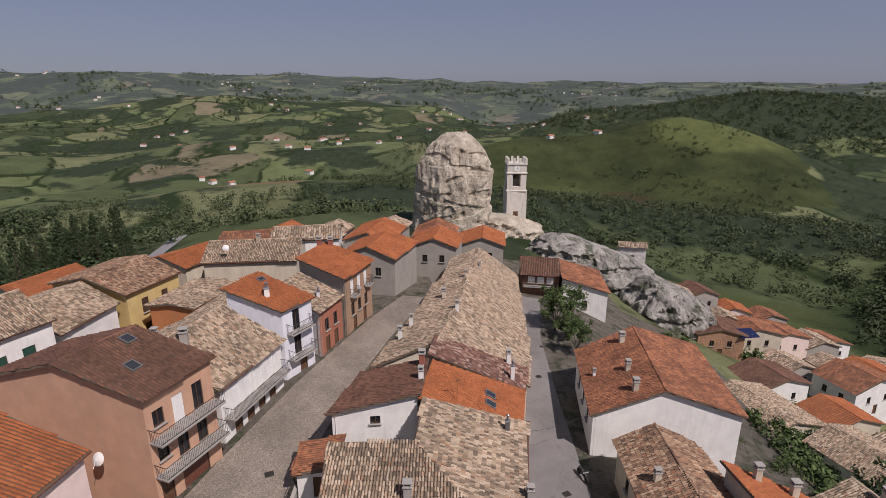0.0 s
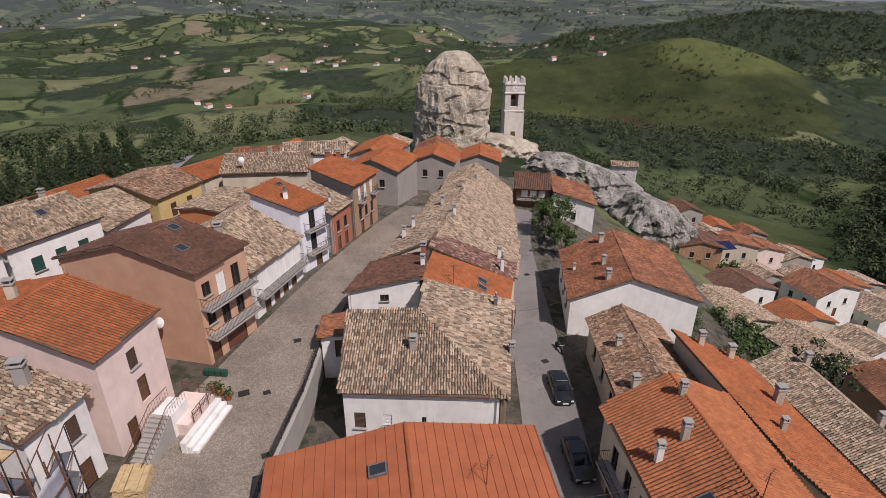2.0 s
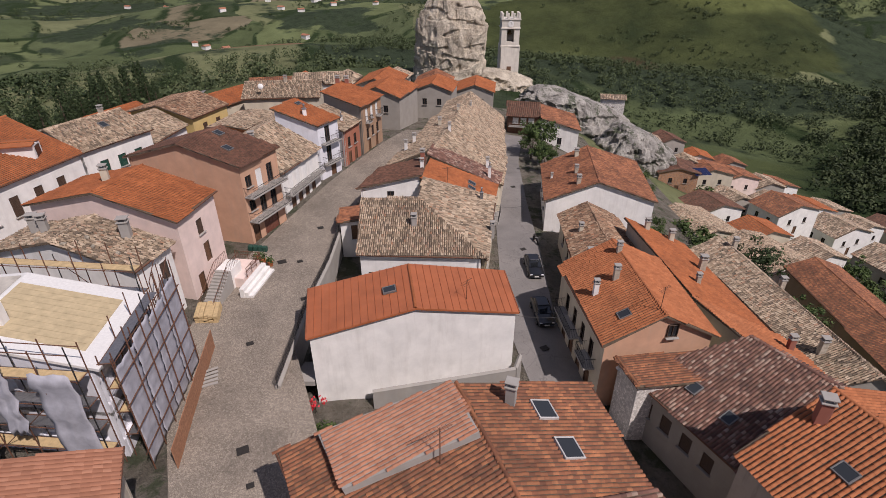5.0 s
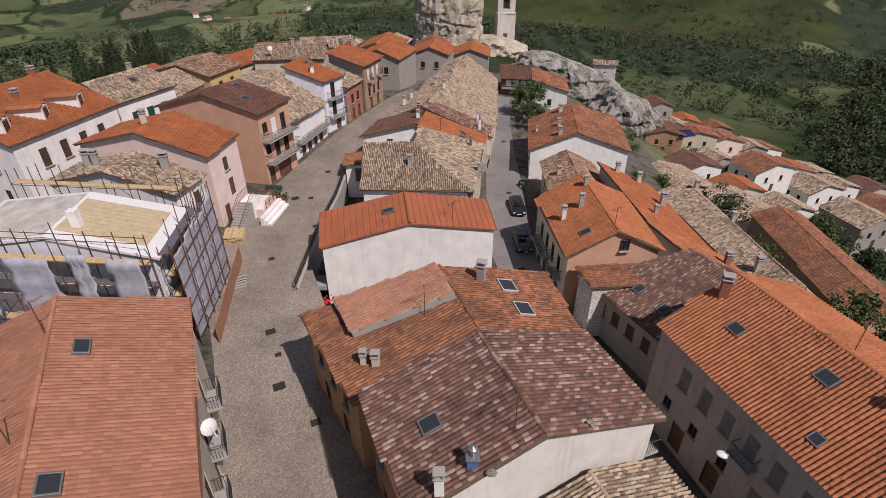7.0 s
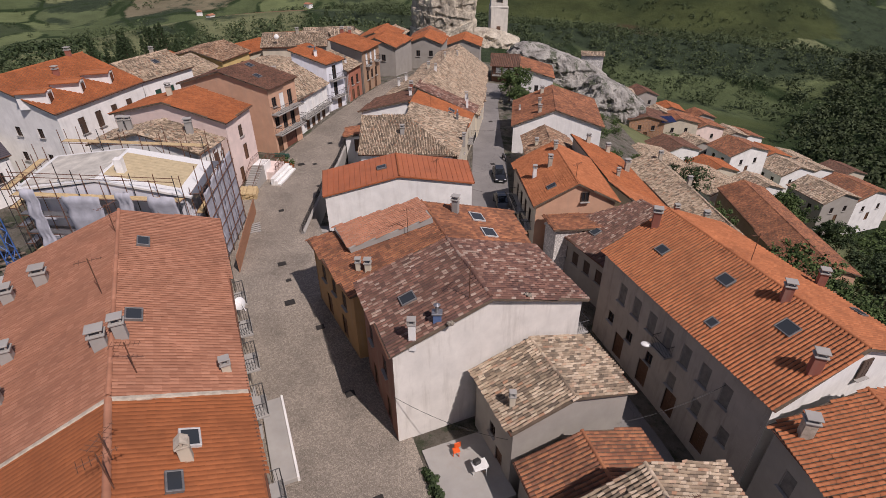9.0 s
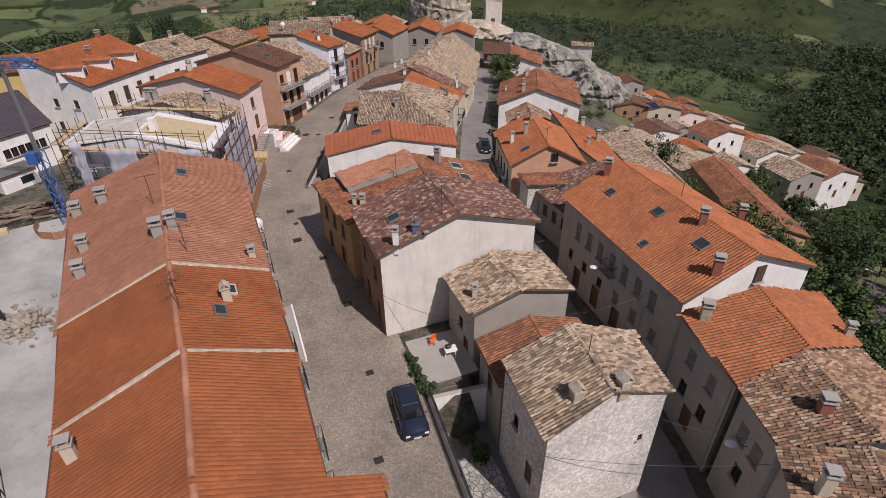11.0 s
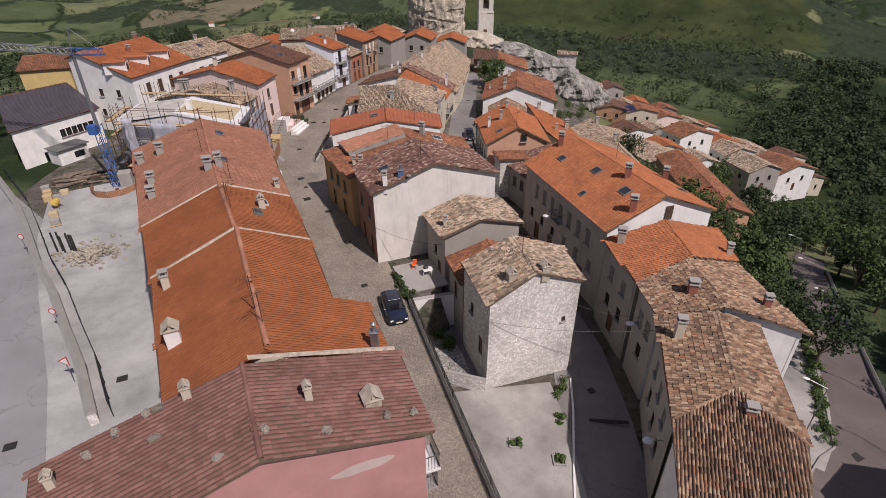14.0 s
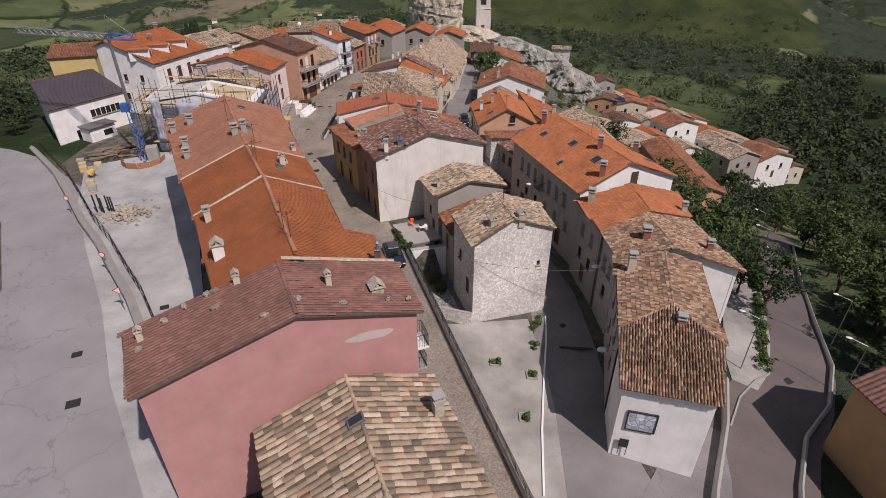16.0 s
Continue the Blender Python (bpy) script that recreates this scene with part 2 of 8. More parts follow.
COPPO = [(0.0, (0.14, 0.105, 0.075)), (0.25, (0.28, 0.205, 0.138)), (0.55, (0.42, 0.315, 0.212)), (0.85, (0.58, 0.46, 0.335)), (1.0, (0.38, 0.21, 0.125))]
COPPO_RED = [(0.0, (0.12, 0.070, 0.045)), (0.3, (0.24, 0.140, 0.085)), (0.7, (0.37, 0.225, 0.135)), (0.88, (0.50, 0.37, 0.25)), (1.0, (0.33, 0.13, 0.065))]
TILE_STYLES = {
    "coppo": dict(stops=COPPO, lichen=0.55, lichen_c=(0.21, 0.185, 0.135)),
    "coppo_red": dict(stops=COPPO_RED, lichen=0.5, lichen_c=(0.20, 0.16, 0.11)),
    "orange": dict(stops=[(0.0, (0.31, 0.094, 0.030)), (0.5, (0.365, 0.112, 0.035)), (1.0, (0.42, 0.135, 0.045))], lichen=0.22, lichen_c=(0.22, 0.085, 0.04), weather=0.26),
    "bright": dict(stops=[(0.0, (0.35, 0.115, 0.041)), (0.5, (0.40, 0.135, 0.050)), (1.0, (0.46, 0.163, 0.063))], lichen=0.2, lichen_c=(0.26, 0.105, 0.05), weather=0.22),
    "rustic": dict(stops=[(0.0, (0.325, 0.100, 0.031)), (0.5, (0.35, 0.109, 0.034)), (1.0, (0.38, 0.122, 0.040))], lichen=0.2, lichen_c=(0.20, 0.075, 0.035), weather=0.24),
    "salmon": dict(stops=[(0.0, (0.35, 0.150, 0.085)), (0.5, (0.40, 0.176, 0.100)), (1.0, (0.46, 0.215, 0.128))], lichen=0.12, lichen_c=(0.34, 0.17, 0.11), weather=0.18),
    "rust": dict(stops=[(0.0, (0.19, 0.075, 0.04)), (0.5, (0.30, 0.115, 0.055)), (1.0, (0.42, 0.17, 0.075))], lichen=0.5, lichen_c=(0.15, 0.085, 0.055), weather=0.45),
    "brown": dict(stops=[(0.0, (0.10, 0.048, 0.03)), (0.5, (0.15, 0.07, 0.043)), (1.0, (0.20, 0.095, 0.058))], lichen=0.3, lichen_c=(0.09, 0.055, 0.04)),
    "mixed": dict(stops=[(0.0, (0.10, 0.05, 0.04)), (0.4, (0.17, 0.08, 0.055)), (0.75, (0.24, 0.12, 0.085)), (0.92, (0.36, 0.25, 0.19)), (1.0, (0.40, 0.30, 0.24))], lichen=0.25, lichen_c=(0.12, 0.08, 0.065)),
    "dusk": dict(stops=[(0.0, (0.19, 0.085, 0.065)), (0.5, (0.225, 0.105, 0.08)), (1.0, (0.27, 0.135, 0.105))], lichen=0.3, lichen_c=(0.16, 0.09, 0.07)),
}
TILE_MATS = {k: tiles_mat("clay_" + k, **v) for k, v in TILE_STYLES.items()}
TILE_MATS_SINGLE = {k: tiles_mat("clay_single_" + k, per_object=True, **v) for k, v in TILE_STYLES.items()}
M_WHITE = plaster("white_render", (0.83, 0.81, 0.77), 0.25)
M_CREAM = plaster("cream_render", (0.60, 0.53, 0.41), 0.35)
M_GREY = plaster("grey_render", (0.36, 0.33, 0.29), 0.5)
M_YELLOW = plaster("yellow_render", (0.62, 0.46, 0.19), 0.3)
M_BRICKY = plaster("brown_orange_render", (0.58, 0.345, 0.225), 0.3)
M_PINK = plaster("pale_pink_render", (0.80, 0.64, 0.575), 0.12)
M_ROSE = plaster("rose_render", (0.50, 0.255, 0.235), 0.3, (0.42, 0.36, 0.33))
M_OCHRE = plaster("ochre_render", (0.42, 0.26, 0.12), 0.5)
M_LILAC = plaster("blue_white_render", (0.75, 0.75, 0.79), 0.25)
M_RED = plaster("dark_red_render", (0.33, 0.09, 0.06), 0.3)
M_CONC = plaster("concrete", (0.36, 0.34, 0.31), 0.5)
M_MORTAR = plain("mortar", (0.44, 0.38, 0.30), 0.95, 0, 0.3, 3)
M_STONE = paving("rubble_stone", (0.68, 0.645, 0.60), (0.50, 0.46, 0.41), 5.0, 0.26)
M_CRAZY = paving("crazy_paving", (0.40, 0.385, 0.355), (0.13, 0.12, 0.10), 2.3, 0.25)
M_BLOCK = paving("brick_block", (0.40, 0.20, 0.10), (0.30, 0.24, 0.20), 5.0, 0.3)
M_COBBLE = paving("cobbles", (0.290, 0.248, 0.200), (0.155, 0.126, 0.096), 8.5, 0.26)
M_ROAD = tarmac("grey_road", (0.265, 0.255, 0.25), 0.14, 0.6)
M_LANE = tarmac("lane_concrete", (0.202, 0.188, 0.177), 0.24, 0.5)
M_YARD = tarmac("gravel_yard", (0.31, 0.29, 0.262), 0.42, 0.2)
M_SITE = tarmac("site_dust", (0.365, 0.355, 0.34), 0.3, 0.2)
# darker than mortar: shade in the gaps between tiles is in this colour
M_BED_SHADED = plain("shaded_roof_bed", (0.13, 0.095, 0.065), 0.95, 0, 0.3, 3)
M_CLAYBED = plain("clay_bed", (0.25, 0.085, 0.032), 0.95, 0, 0.2, 3)
M_CLAYBED_P = plain("pale_clay_bed", (0.31, 0.135, 0.078), 0.95, 0, 0.2, 3)
M_SHEET = plain("orange_sheet_metal", (0.40, 0.125, 0.05), 0.5, 0, 0.14, 0.6)
M_SHEET_D = plain("slate_sheet_metal", (0.075, 0.062, 0.07), 0.5, 0, 0.14, 0.6)
M_PINKROAD = tarmac("pink_road", (0.132, 0.108, 0.099), 0.18, 0.4)
M_EARTH = rock_mat("weedy_earth", (0.10, 0.085, 0.06), (0.20, 0.175, 0.135), (0.30, 0.27, 0.22), veg=0.85, scale=2.0)
M_LAND = land_mat("land")
M_LAND_HAZED = land_mat("hazed_distant_land", far=True)
M_ROCK = rock_mat("limestone", (0.22, 0.18, 0.135), (0.62, 0.54, 0.42), (0.84, 0.76, 0.62), scale=1.3)
M_ROCK_G = rock_mat("grey_limestone", (0.16, 0.148, 0.13), (0.40, 0.375, 0.335), (0.62, 0.585, 0.52), veg=0.8)
M_FRAME = plain("dark_wood", (0.075, 0.045, 0.03), 0.6, 0, 0.25)
M_DOOR = plain("door_wood", (0.13, 0.065, 0.035), 0.55, 0, 0.3)
M_SHUTTER = plain("faded_shutter_paint", (0.20, 0.18, 0.155), 0.7, 0, 0.25, 2.0)
M_GREEN = plain("green_paint", (0.02, 0.07, 0.05), 0.5)
M_IRON = plain("black_iron", (0.030, 0.028, 0.027), 0.55)
M_STEEL = plain("grey_steel", (0.30, 0.30, 0.31), 0.45, 0.7)
M_RUST = plain("rusty_steel", (0.16, 0.075, 0.045), 0.8, 0.3, 0.3)
M_WHITEPAINT = plain("white_paint", (0.74, 0.73, 0.70), 0.5, 0, 0.08)
M_TIMBER = plain("raw_timber", (0.52, 0.38, 0.20), 0.8, 0, 0.2, 3)
M_GLASS, _n, _l, _b = nodes("window_glass")
_b.inputs["Base Color"].default_value = (0.02, 0.022, 0.025, 1)
_b.inputs["Roughness"].default_value = 0.08
M_LEAF = leaf_mat("leaves", (0.028, 0.048, 0.017), (0.10, 0.145, 0.046))
M_LEAF_D = leaf_mat("dark_leaves", (0.017, 0.029, 0.013), (0.062, 0.090, 0.036))
# dark_leaves lightened and flattened for distant woods, haze put into the colour
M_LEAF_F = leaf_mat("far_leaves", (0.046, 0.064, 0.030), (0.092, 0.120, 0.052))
M_LEAF_E = leaf_mat("slope_leaves", (0.026, 0.037, 0.017), (0.062, 0.080, 0.033))
M_BARK = plain("bark", (0.10, 0.075, 0.05), 0.95, 0, 0.35, 8)

# ---- builders ----
def mesh_of(name, verts, faces, mat, smooth=False):
    me = bpy.data.meshes.new(name)
    me.from_pydata([tuple(v) for v in verts], [], faces)
    if mat:
        me.materials.append(mat)
    if smooth:
        me.polygons.foreach_set("use_smooth", [True] * len(me.polygons))
    me.update()
    return me


def big_mesh(name, verts, quads, mat, smooth=False):
    """A mesh from numpy arrays of corners and four-sided faces."""
    me = bpy.data.meshes.new(name)
    n, q = len(verts), len(quads)
    me.vertices.add(n)
    me.vertices.foreach_set("co", np.asarray(verts, dtype=np.float32).ravel())
    me.loops.add(q * 4)
    me.loops.foreach_set("vertex_index", np.asarray(quads, dtype=np.int32).ravel())
    me.polygons.add(q)
    me.polygons.foreach_set("loop_start", np.arange(0, q * 4, 4, dtype=np.int32))
    me.polygons.foreach_set("loop_total", np.full(q, 4, dtype=np.int32))
    if smooth:
        me.polygons.foreach_set("use_smooth", np.ones(q, dtype=bool))
    me.materials.append(mat)
    me.update(calc_edges=True)
    return me


BASE = {}


def thing(name, at, label, category, group="", kind=""):
    ob = new(name)
    ob.empty_display_size = 0.3
    ob.location = at
    BASE[ob] = Vector(at)
    return tagged(ob, label, category, group, kind)


def child(name, data, parent, label="", m=None, kind=""):
    """A part whose mesh is in world places (or at the pose m), under a thing or under another part."""
    ob = new(name, data)
    ob.parent = parent
    if parent in BASE:
        ob.matrix_parent_inverse = Matrix.Translation(-BASE[parent])
    if m is not None:
        ob.matrix_basis = m
    return tagged(ob, label, kind=kind)


def part(name, bm, material, parent, label="", m=None):
    me = bpy.data.meshes.new(name)
    bm.to_mesh(me)
    bm.free()
    me.materials.append(material)
    return child(name, me, parent, label, m)


def box(bm, c, s, rz=0.0, bevel=0.0, m=None):
    """A box of size s about c, turned by rz degrees, its edges rounded."""
    mat = (m or Matrix.Identity(4)) @ Matrix.Translation(c) @ Matrix.Rotation(radians(rz), 4, "Z") @ Matrix.Diagonal((*s, 1))
    r = bmesh.ops.create_cube(bm, size=1, matrix=mat)
    if bevel:
        es = list({e for v in r["verts"] for e in v.link_edges})
        bmesh.ops.bevel(bm, geom=es, offset=bevel, segments=1, affect="EDGES")
    return r


def tube(bm, a, b, r, seg=6, r2=None):
    """A rod from a to b."""
    a, b = Vector(a), Vector(b)
    d = b - a
    if d.length < 1e-5:
        return
    m = Matrix.Translation((a + b) / 2) @ d.to_track_quat("Z", "Y").to_matrix().to_4x4()
    bmesh.ops.create_cone(bm, cap_ends=True, segments=seg, radius1=r, radius2=r if r2 is None else r2, depth=d.length, matrix=m)


def boxes(*specs):
    bm = bmesh.new()
    for s in specs:
        box(bm, *s)
    return bm


def lerp(a, b, t):
    return tuple(x + (y - x) * t for x, y in zip(a, b))


def smooth(a, b, x):
    t = min(1, max(0, (x - a) / (b - a)))
    return t * t * (3 - 2 * t)


def inside(poly, x, y):
    """Which of the points lie inside a convex or plain polygon."""
    r = np.zeros(x.shape, bool)
    n = len(poly)
    for i in range(n):
        (x1, y1), (x2, y2) = poly[i], poly[(i + 1) % n]
        if y1 == y2:
            continue
        c = ((y1 > y) != (y2 > y)) & (x < (x2 - x1) * (y - y1) / (y2 - y1) + x1)
        r ^= c
    return r


# tile forms: width, exposed length, rise, points across
FORMS = {
    "coppo": (0.215, 0.36, 0.115, 5),
    "flat": (0.26, 0.34, 0.075, 4),
    "wide": (0.42, 0.60, 0.09, 4),
    "roman": (0.28, 0.37, 0.105, 5),
    "low": (0.24, 0.36, 0.02, 4),
}
rng = np.random.default_rng(7)


def slope_axes(pts):
    p = [Vector(q) for q in pts]
    n = Vector((0, 0, 0))
    for i in range(len(p)):
        a, b = p[i], p[(i + 1) % len(p)]
        n += Vector(((a.y - b.y) * (a.z + b.z), (a.z - b.z) * (a.x + b.x), (a.x - b.x) * (a.y + b.y)))
    n.normalize()
    if n.z < 0:
        n = -n
    o = sum(p, Vector()) / len(p)
    down = Vector((n.x * n.z, n.y * n.z, -(n.x ** 2 + n.y ** 2)))
    down = down.normalized() if down.length > 1e-4 else Vector((1, 0, 0))
    across = n.cross(down).normalized()
    return o, n, down, across


def quad_st(pts, X, Y):
    """Shares along and down a four-cornered plane (top edge 0-1, bottom edge 3-2) at places seen from above."""
    p0, p1, p2, p3 = [np.array(p, float) for p in pts]
    s, t = np.full(np.shape(X), 0.5), np.full(np.shape(X), 0.5)
    for _ in range(6):
        x = (p0[0] * (1 - s) + p1[0] * s) * (1 - t) + (p3[0] * (1 - s) + p2[0] * s) * t
        y = (p0[1] * (1 - s) + p1[1] * s) * (1 - t) + (p3[1] * (1 - s) + p2[1] * s) * t
        xs = (p1[0] - p0[0]) * (1 - t) + (p2[0] - p3[0]) * t
        ys = (p1[1] - p0[1]) * (1 - t) + (p2[1] - p3[1]) * t
        xt = (p3[0] - p0[0]) * (1 - s) + (p2[0] - p1[0]) * s
        yt = (p3[1] - p0[1]) * (1 - s) + (p2[1] - p1[1]) * s
        det = xs * yt - xt * ys
        det = np.where(np.abs(det) < 1e-6, 1e-6, det)
        ex, ey = X - x, Y - y
        s, t = s + (ex * yt - ey * xt) / det, t + (ey * xs - ex * ys) / det
    return s, t


def quad_z(pts, X, Y):
    """The height of a roof plane over places seen from above; a four-cornered one may be slightly twisted."""
    if len(pts) != 4:
        o, n, dn, ac = slope_axes(pts)
        return o.z - (n.x * (X - o.x) + n.y * (Y - o.y)) / n.z
    s, t = quad_st(pts, X, Y)
    z0, z1, z2, z3 = [p[2] for p in pts]
    return (z0 * (1 - s) + z1 * s) * (1 - t) + (z3 * (1 - s) + z2 * s) * t


def tile_places(pts, form, jitter, gaps=0.0, skip=None):
    w, l, rise, k = FORMS[form]
    o, n, down, across = slope_axes(pts)
    poly = [((Vector(q) - o).dot(across), (Vector(q) - o).dot(down)) for q in pts]
    us, vs = [p[0] for p in poly], [p[1] for p in poly]
    u = np.arange(min(us) + w / 2, max(us), w)
    v = np.arange(min(vs) + l / 2, max(vs) + l * 0.3, l)
    U, V = np.meshgrid(u, v)
    U, V = U.ravel(), V.ravel()
    keep = inside(poly, U, np.minimum(V, max(vs) - 0.02))
    if gaps:
        keep &= rng.random(len(U)) > gaps
    U, V = U[keep], V[keep]
    if skip is not None:
        away = ~skip(np.outer(U, across) + np.outer(V, down) + np.array(o))
        U, V = U[away], V[away]
    U = U + rng.normal(0, jitter * w, len(U))
    V = V + rng.normal(0, jitter * l * 0.6, len(V))
    return o, n, down, across, U, V


def tile_mesh(name, planes, form, mat, jitter=0.03, skip=None):
    """All tiles of some roof planes: arched pieces that overlap down the slope, each a little off its row."""
    w, l, rise, k = FORMS[form]
    V_all, Q_all, base = [], [], 0
    for pts in planes:
        o, n, down, across, U, V = tile_places(pts, form, jitter, 0.0, skip)
        m = len(U)
        if not m:
            continue
        ang = np.linspace(-1, 1, k)
        cu = ang * w * 0.43
        ch = rise * np.cos(ang * math.pi / 2) ** 0.8
        lift = rng.normal(0, jitter * 0.15, m)
        yaw = rng.normal(0, jitter * 0.9, m)
        tilt = 0.008 if form == "low" else 0.035
        P = np.empty((m, 2 * k, 3))
        for e, (dv, dz, s) in enumerate(((-l * 0.55, 0.012, 0.88), (l * 0.55, tilt, 1.0))):
            uu = U[:, None] + cu[None, :] * s - yaw[:, None] * dv
            vv = V[:, None] + dv + 0 * uu
            hh = ch[None, :] * s + dz + lift[:, None] + 0.02
            P[:, e * k:(e + 1) * k] = uu[..., None] * np.array(across) + vv[..., None] * np.array(down) + hh[..., None] * np.array(n) + np.array(o)
        if len(pts) == 4:
            plane = o.z - (n.x * (P[..., 0] - o.x) + n.y * (P[..., 1] - o.y)) / n.z
            P[..., 2] += quad_z(pts, P[..., 0], P[..., 1]) - plane
        i = np.arange(k - 1)
        q = np.stack([i, i + 1, k + i + 1, k + i], 1)
        Q = (q[None] + (np.arange(m) * 2 * k)[:, None, None]).reshape(-1, 4) + base
        V_all.append(P.reshape(-1, 3))
        Q_all.append(Q)
        base += m * 2 * k
    if not V_all:
        return None
    return big_mesh(name, np.concatenate(V_all), np.concatenate(Q_all), mat, False)


def slab(name, planes, th, mat):
    """The boards and mortar bed under the tiles: each plane with its thickness."""
    vs, fs = [], []
    for pts in planes:
        o, n, down, across = slope_axes(pts)
        b = len(vs)
        if len(pts) == 4:
            g = 6
            top = [Vector(lerp(lerp(pts[0], pts[1], i / g), lerp(pts[3], pts[2], i / g), j / g)) for j in range(g + 1) for i in range(g + 1)]
            m = len(top)
            vs += top + [p - n * th for p in top]
            for j in range(g):
                for i in range(g):
                    p = b + j * (g + 1) + i
                    fs.append((p, p + 1, p + g + 2, p + g + 1))
                    fs.append((p + m, p + g + 1 + m, p + g + 2 + m, p + 1 + m))
            rim = [i for i in range(g)] + [g + j * (g + 1) for j in range(g)] + [g * (g + 1) + g - i for i in range(g)] + [(g - j) * (g + 1) for j in range(g)]
        else:
            k = len(pts)
            vs += [Vector(q) for q in pts] + [Vector(q) - n * th for q in pts]
            fs.append(tuple(range(b, b + k)))
            fs.append(tuple(range(b + 2 * k - 1, b + k - 1, -1)))
            m, rim = k, list(range(k))
        for i in range(len(rim)):
            p, q = rim[i] + b, rim[(i + 1) % len(rim)] + b
            fs.append((p, q, q + m, p + m))
    return mesh_of(name, vs, fs, mat)


def ridge_mesh(name, lines, mat, r=0.13, step=0.42):
    V_all, Q_all, base = [], [], 0
    k = 5
    for a, b in lines:
        a, b = Vector(a), Vector(b)
        d = b - a
        n = max(1, int(d.length / step))
        d.normalize()
        side = d.cross(Vector((0, 0, 1))).normalized()
        up = side.cross(d)
        for i in range(n):
            c0 = a + d * (i * step)
            for e, s in ((0, 1.0), (step * 1.12, 0.86)):
                for t in np.linspace(0, math.pi, k):
                    V_all.append(c0 + d * e + side * (math.cos(t) * r * s) + up * (math.sin(t) * r * s + 0.03 + rng.normal(0, 0.006)))
            for j in range(k - 1):
                Q_all.append((base + j, base + j + 1, base + k + j + 1, base + k + j))
            base += 2 * k
    return big_mesh(name, np.array([tuple(v) for v in V_all]), np.array(Q_all), mat)


WIN_CACHE = {}


def panelled(w, h, cols, rows, y, rim, depth):
    """One leaf with sunk fields, facing outward."""
    bm = bmesh.new()
    bmesh.ops.create_grid(bm, x_segments=cols, y_segments=rows, size=0.5, matrix=Matrix.Translation((0, y, h / 2)) @ Matrix.Rotation(radians(90), 4, "X") @ Matrix.Diagonal((w, h, 1, 1)))
    bm.normal_update()
    if sum(f.normal.y for f in bm.faces) < 0:
        bmesh.ops.reverse_faces(bm, faces=bm.faces[:])
    bmesh.ops.inset_individual(bm, faces=bm.faces[:], thickness=rim, depth=-depth)
    return bm


def opening_meshes(w, h, kind):
    """Pane, frame and leaf of one size of window or door; x across, y outward, z up from the sill."""
    key = (round(w, 2), round(h, 2), kind)
    if key in WIN_CACHE:
        return WIN_CACHE[key]
    out = []
    if kind in ("door", "garage", "reddoor"):
        mat = {"door": M_DOOR, "garage": plain("garage_paint", (0.16, 0.06, 0.04), 0.5), "reddoor": M_RED}[kind]
        bm = panelled(w, h, max(2, int(w / 0.45)), 2, -0.10, 0.05, 0.025)
        out.append(("leaf", bm, mat))
        fm = M_FRAME
    elif kind == "shut":
        bm = panelled(w - 0.04, h - 0.04, 2, max(3, int(h / 0.12)), -0.05, 0.018, 0.02)
        out.append(("shutter", bm, M_FRAME))
        fm = M_FRAME
    elif kind == "grey":
        bm = panelled(w - 0.04, h - 0.04, 2, max(3, int(h / 0.12)), -0.05, 0.018, 0.02)
        out.append(("shutter", bm, M_SHUTTER))
        fm = M_CONC
    elif kind == "gshut":
        bm = panelled(w - 0.04, h - 0.04, 2, max(3, int(h / 0.12)), -0.05, 0.018, 0.02)
        out.append(("shutter", bm, M_GREEN))
        fm = M_FRAME
    elif kind == "white":
        bm = panelled(w - 0.04, h - 0.04, 1, max(3, int(h / 0.14)), -0.06, 0.012, 0.015)
        out.append(("blind", bm, M_WHITEPAINT))
        fm = M_WHITEPAINT
    else:
        out.append(("pane", boxes(((0, -0.16, h / 2), (w, 0.02, h))), M_GLASS))
        fm = M_FRAME if kind == "win" else M_WHITEPAINT
    t = 0.06
    bm = boxes(((-w / 2 + t / 2, -0.10, h / 2), (t, 0.1, h), 0, 0.01), ((w / 2 - t / 2, -0.10, h / 2), (t, 0.1, h), 0, 0.01),
               ((0, -0.10, h - t / 2), (w - 2 * t, 0.1, t), 0, 0.01))
    if kind in ("win", "winw"):
        box(bm, (0, -0.12, h / 2), (0.07, 0.08, h - t), 0, 0.01)
        box(bm, (0, -0.11, t / 2), (w - 2 * t, 0.09, t), 0, 0.01)
    out.append(("frame", bm, fm))
    if kind not in ("door", "garage", "reddoor"):
        out.append(("sill", boxes(((0, 0.04, -0.035), (w + 0.22, 0.3, 0.07), 0, 0.015)), M_CONC))
    res = []
    for nm, bm, mt in out:
        me = bpy.data.meshes.new(nm)
        bm.to_mesh(me)
        bm.free()
        me.materials.append(mt)
        res.append((nm, me))
    WIN_CACHE[key] = res
    return res


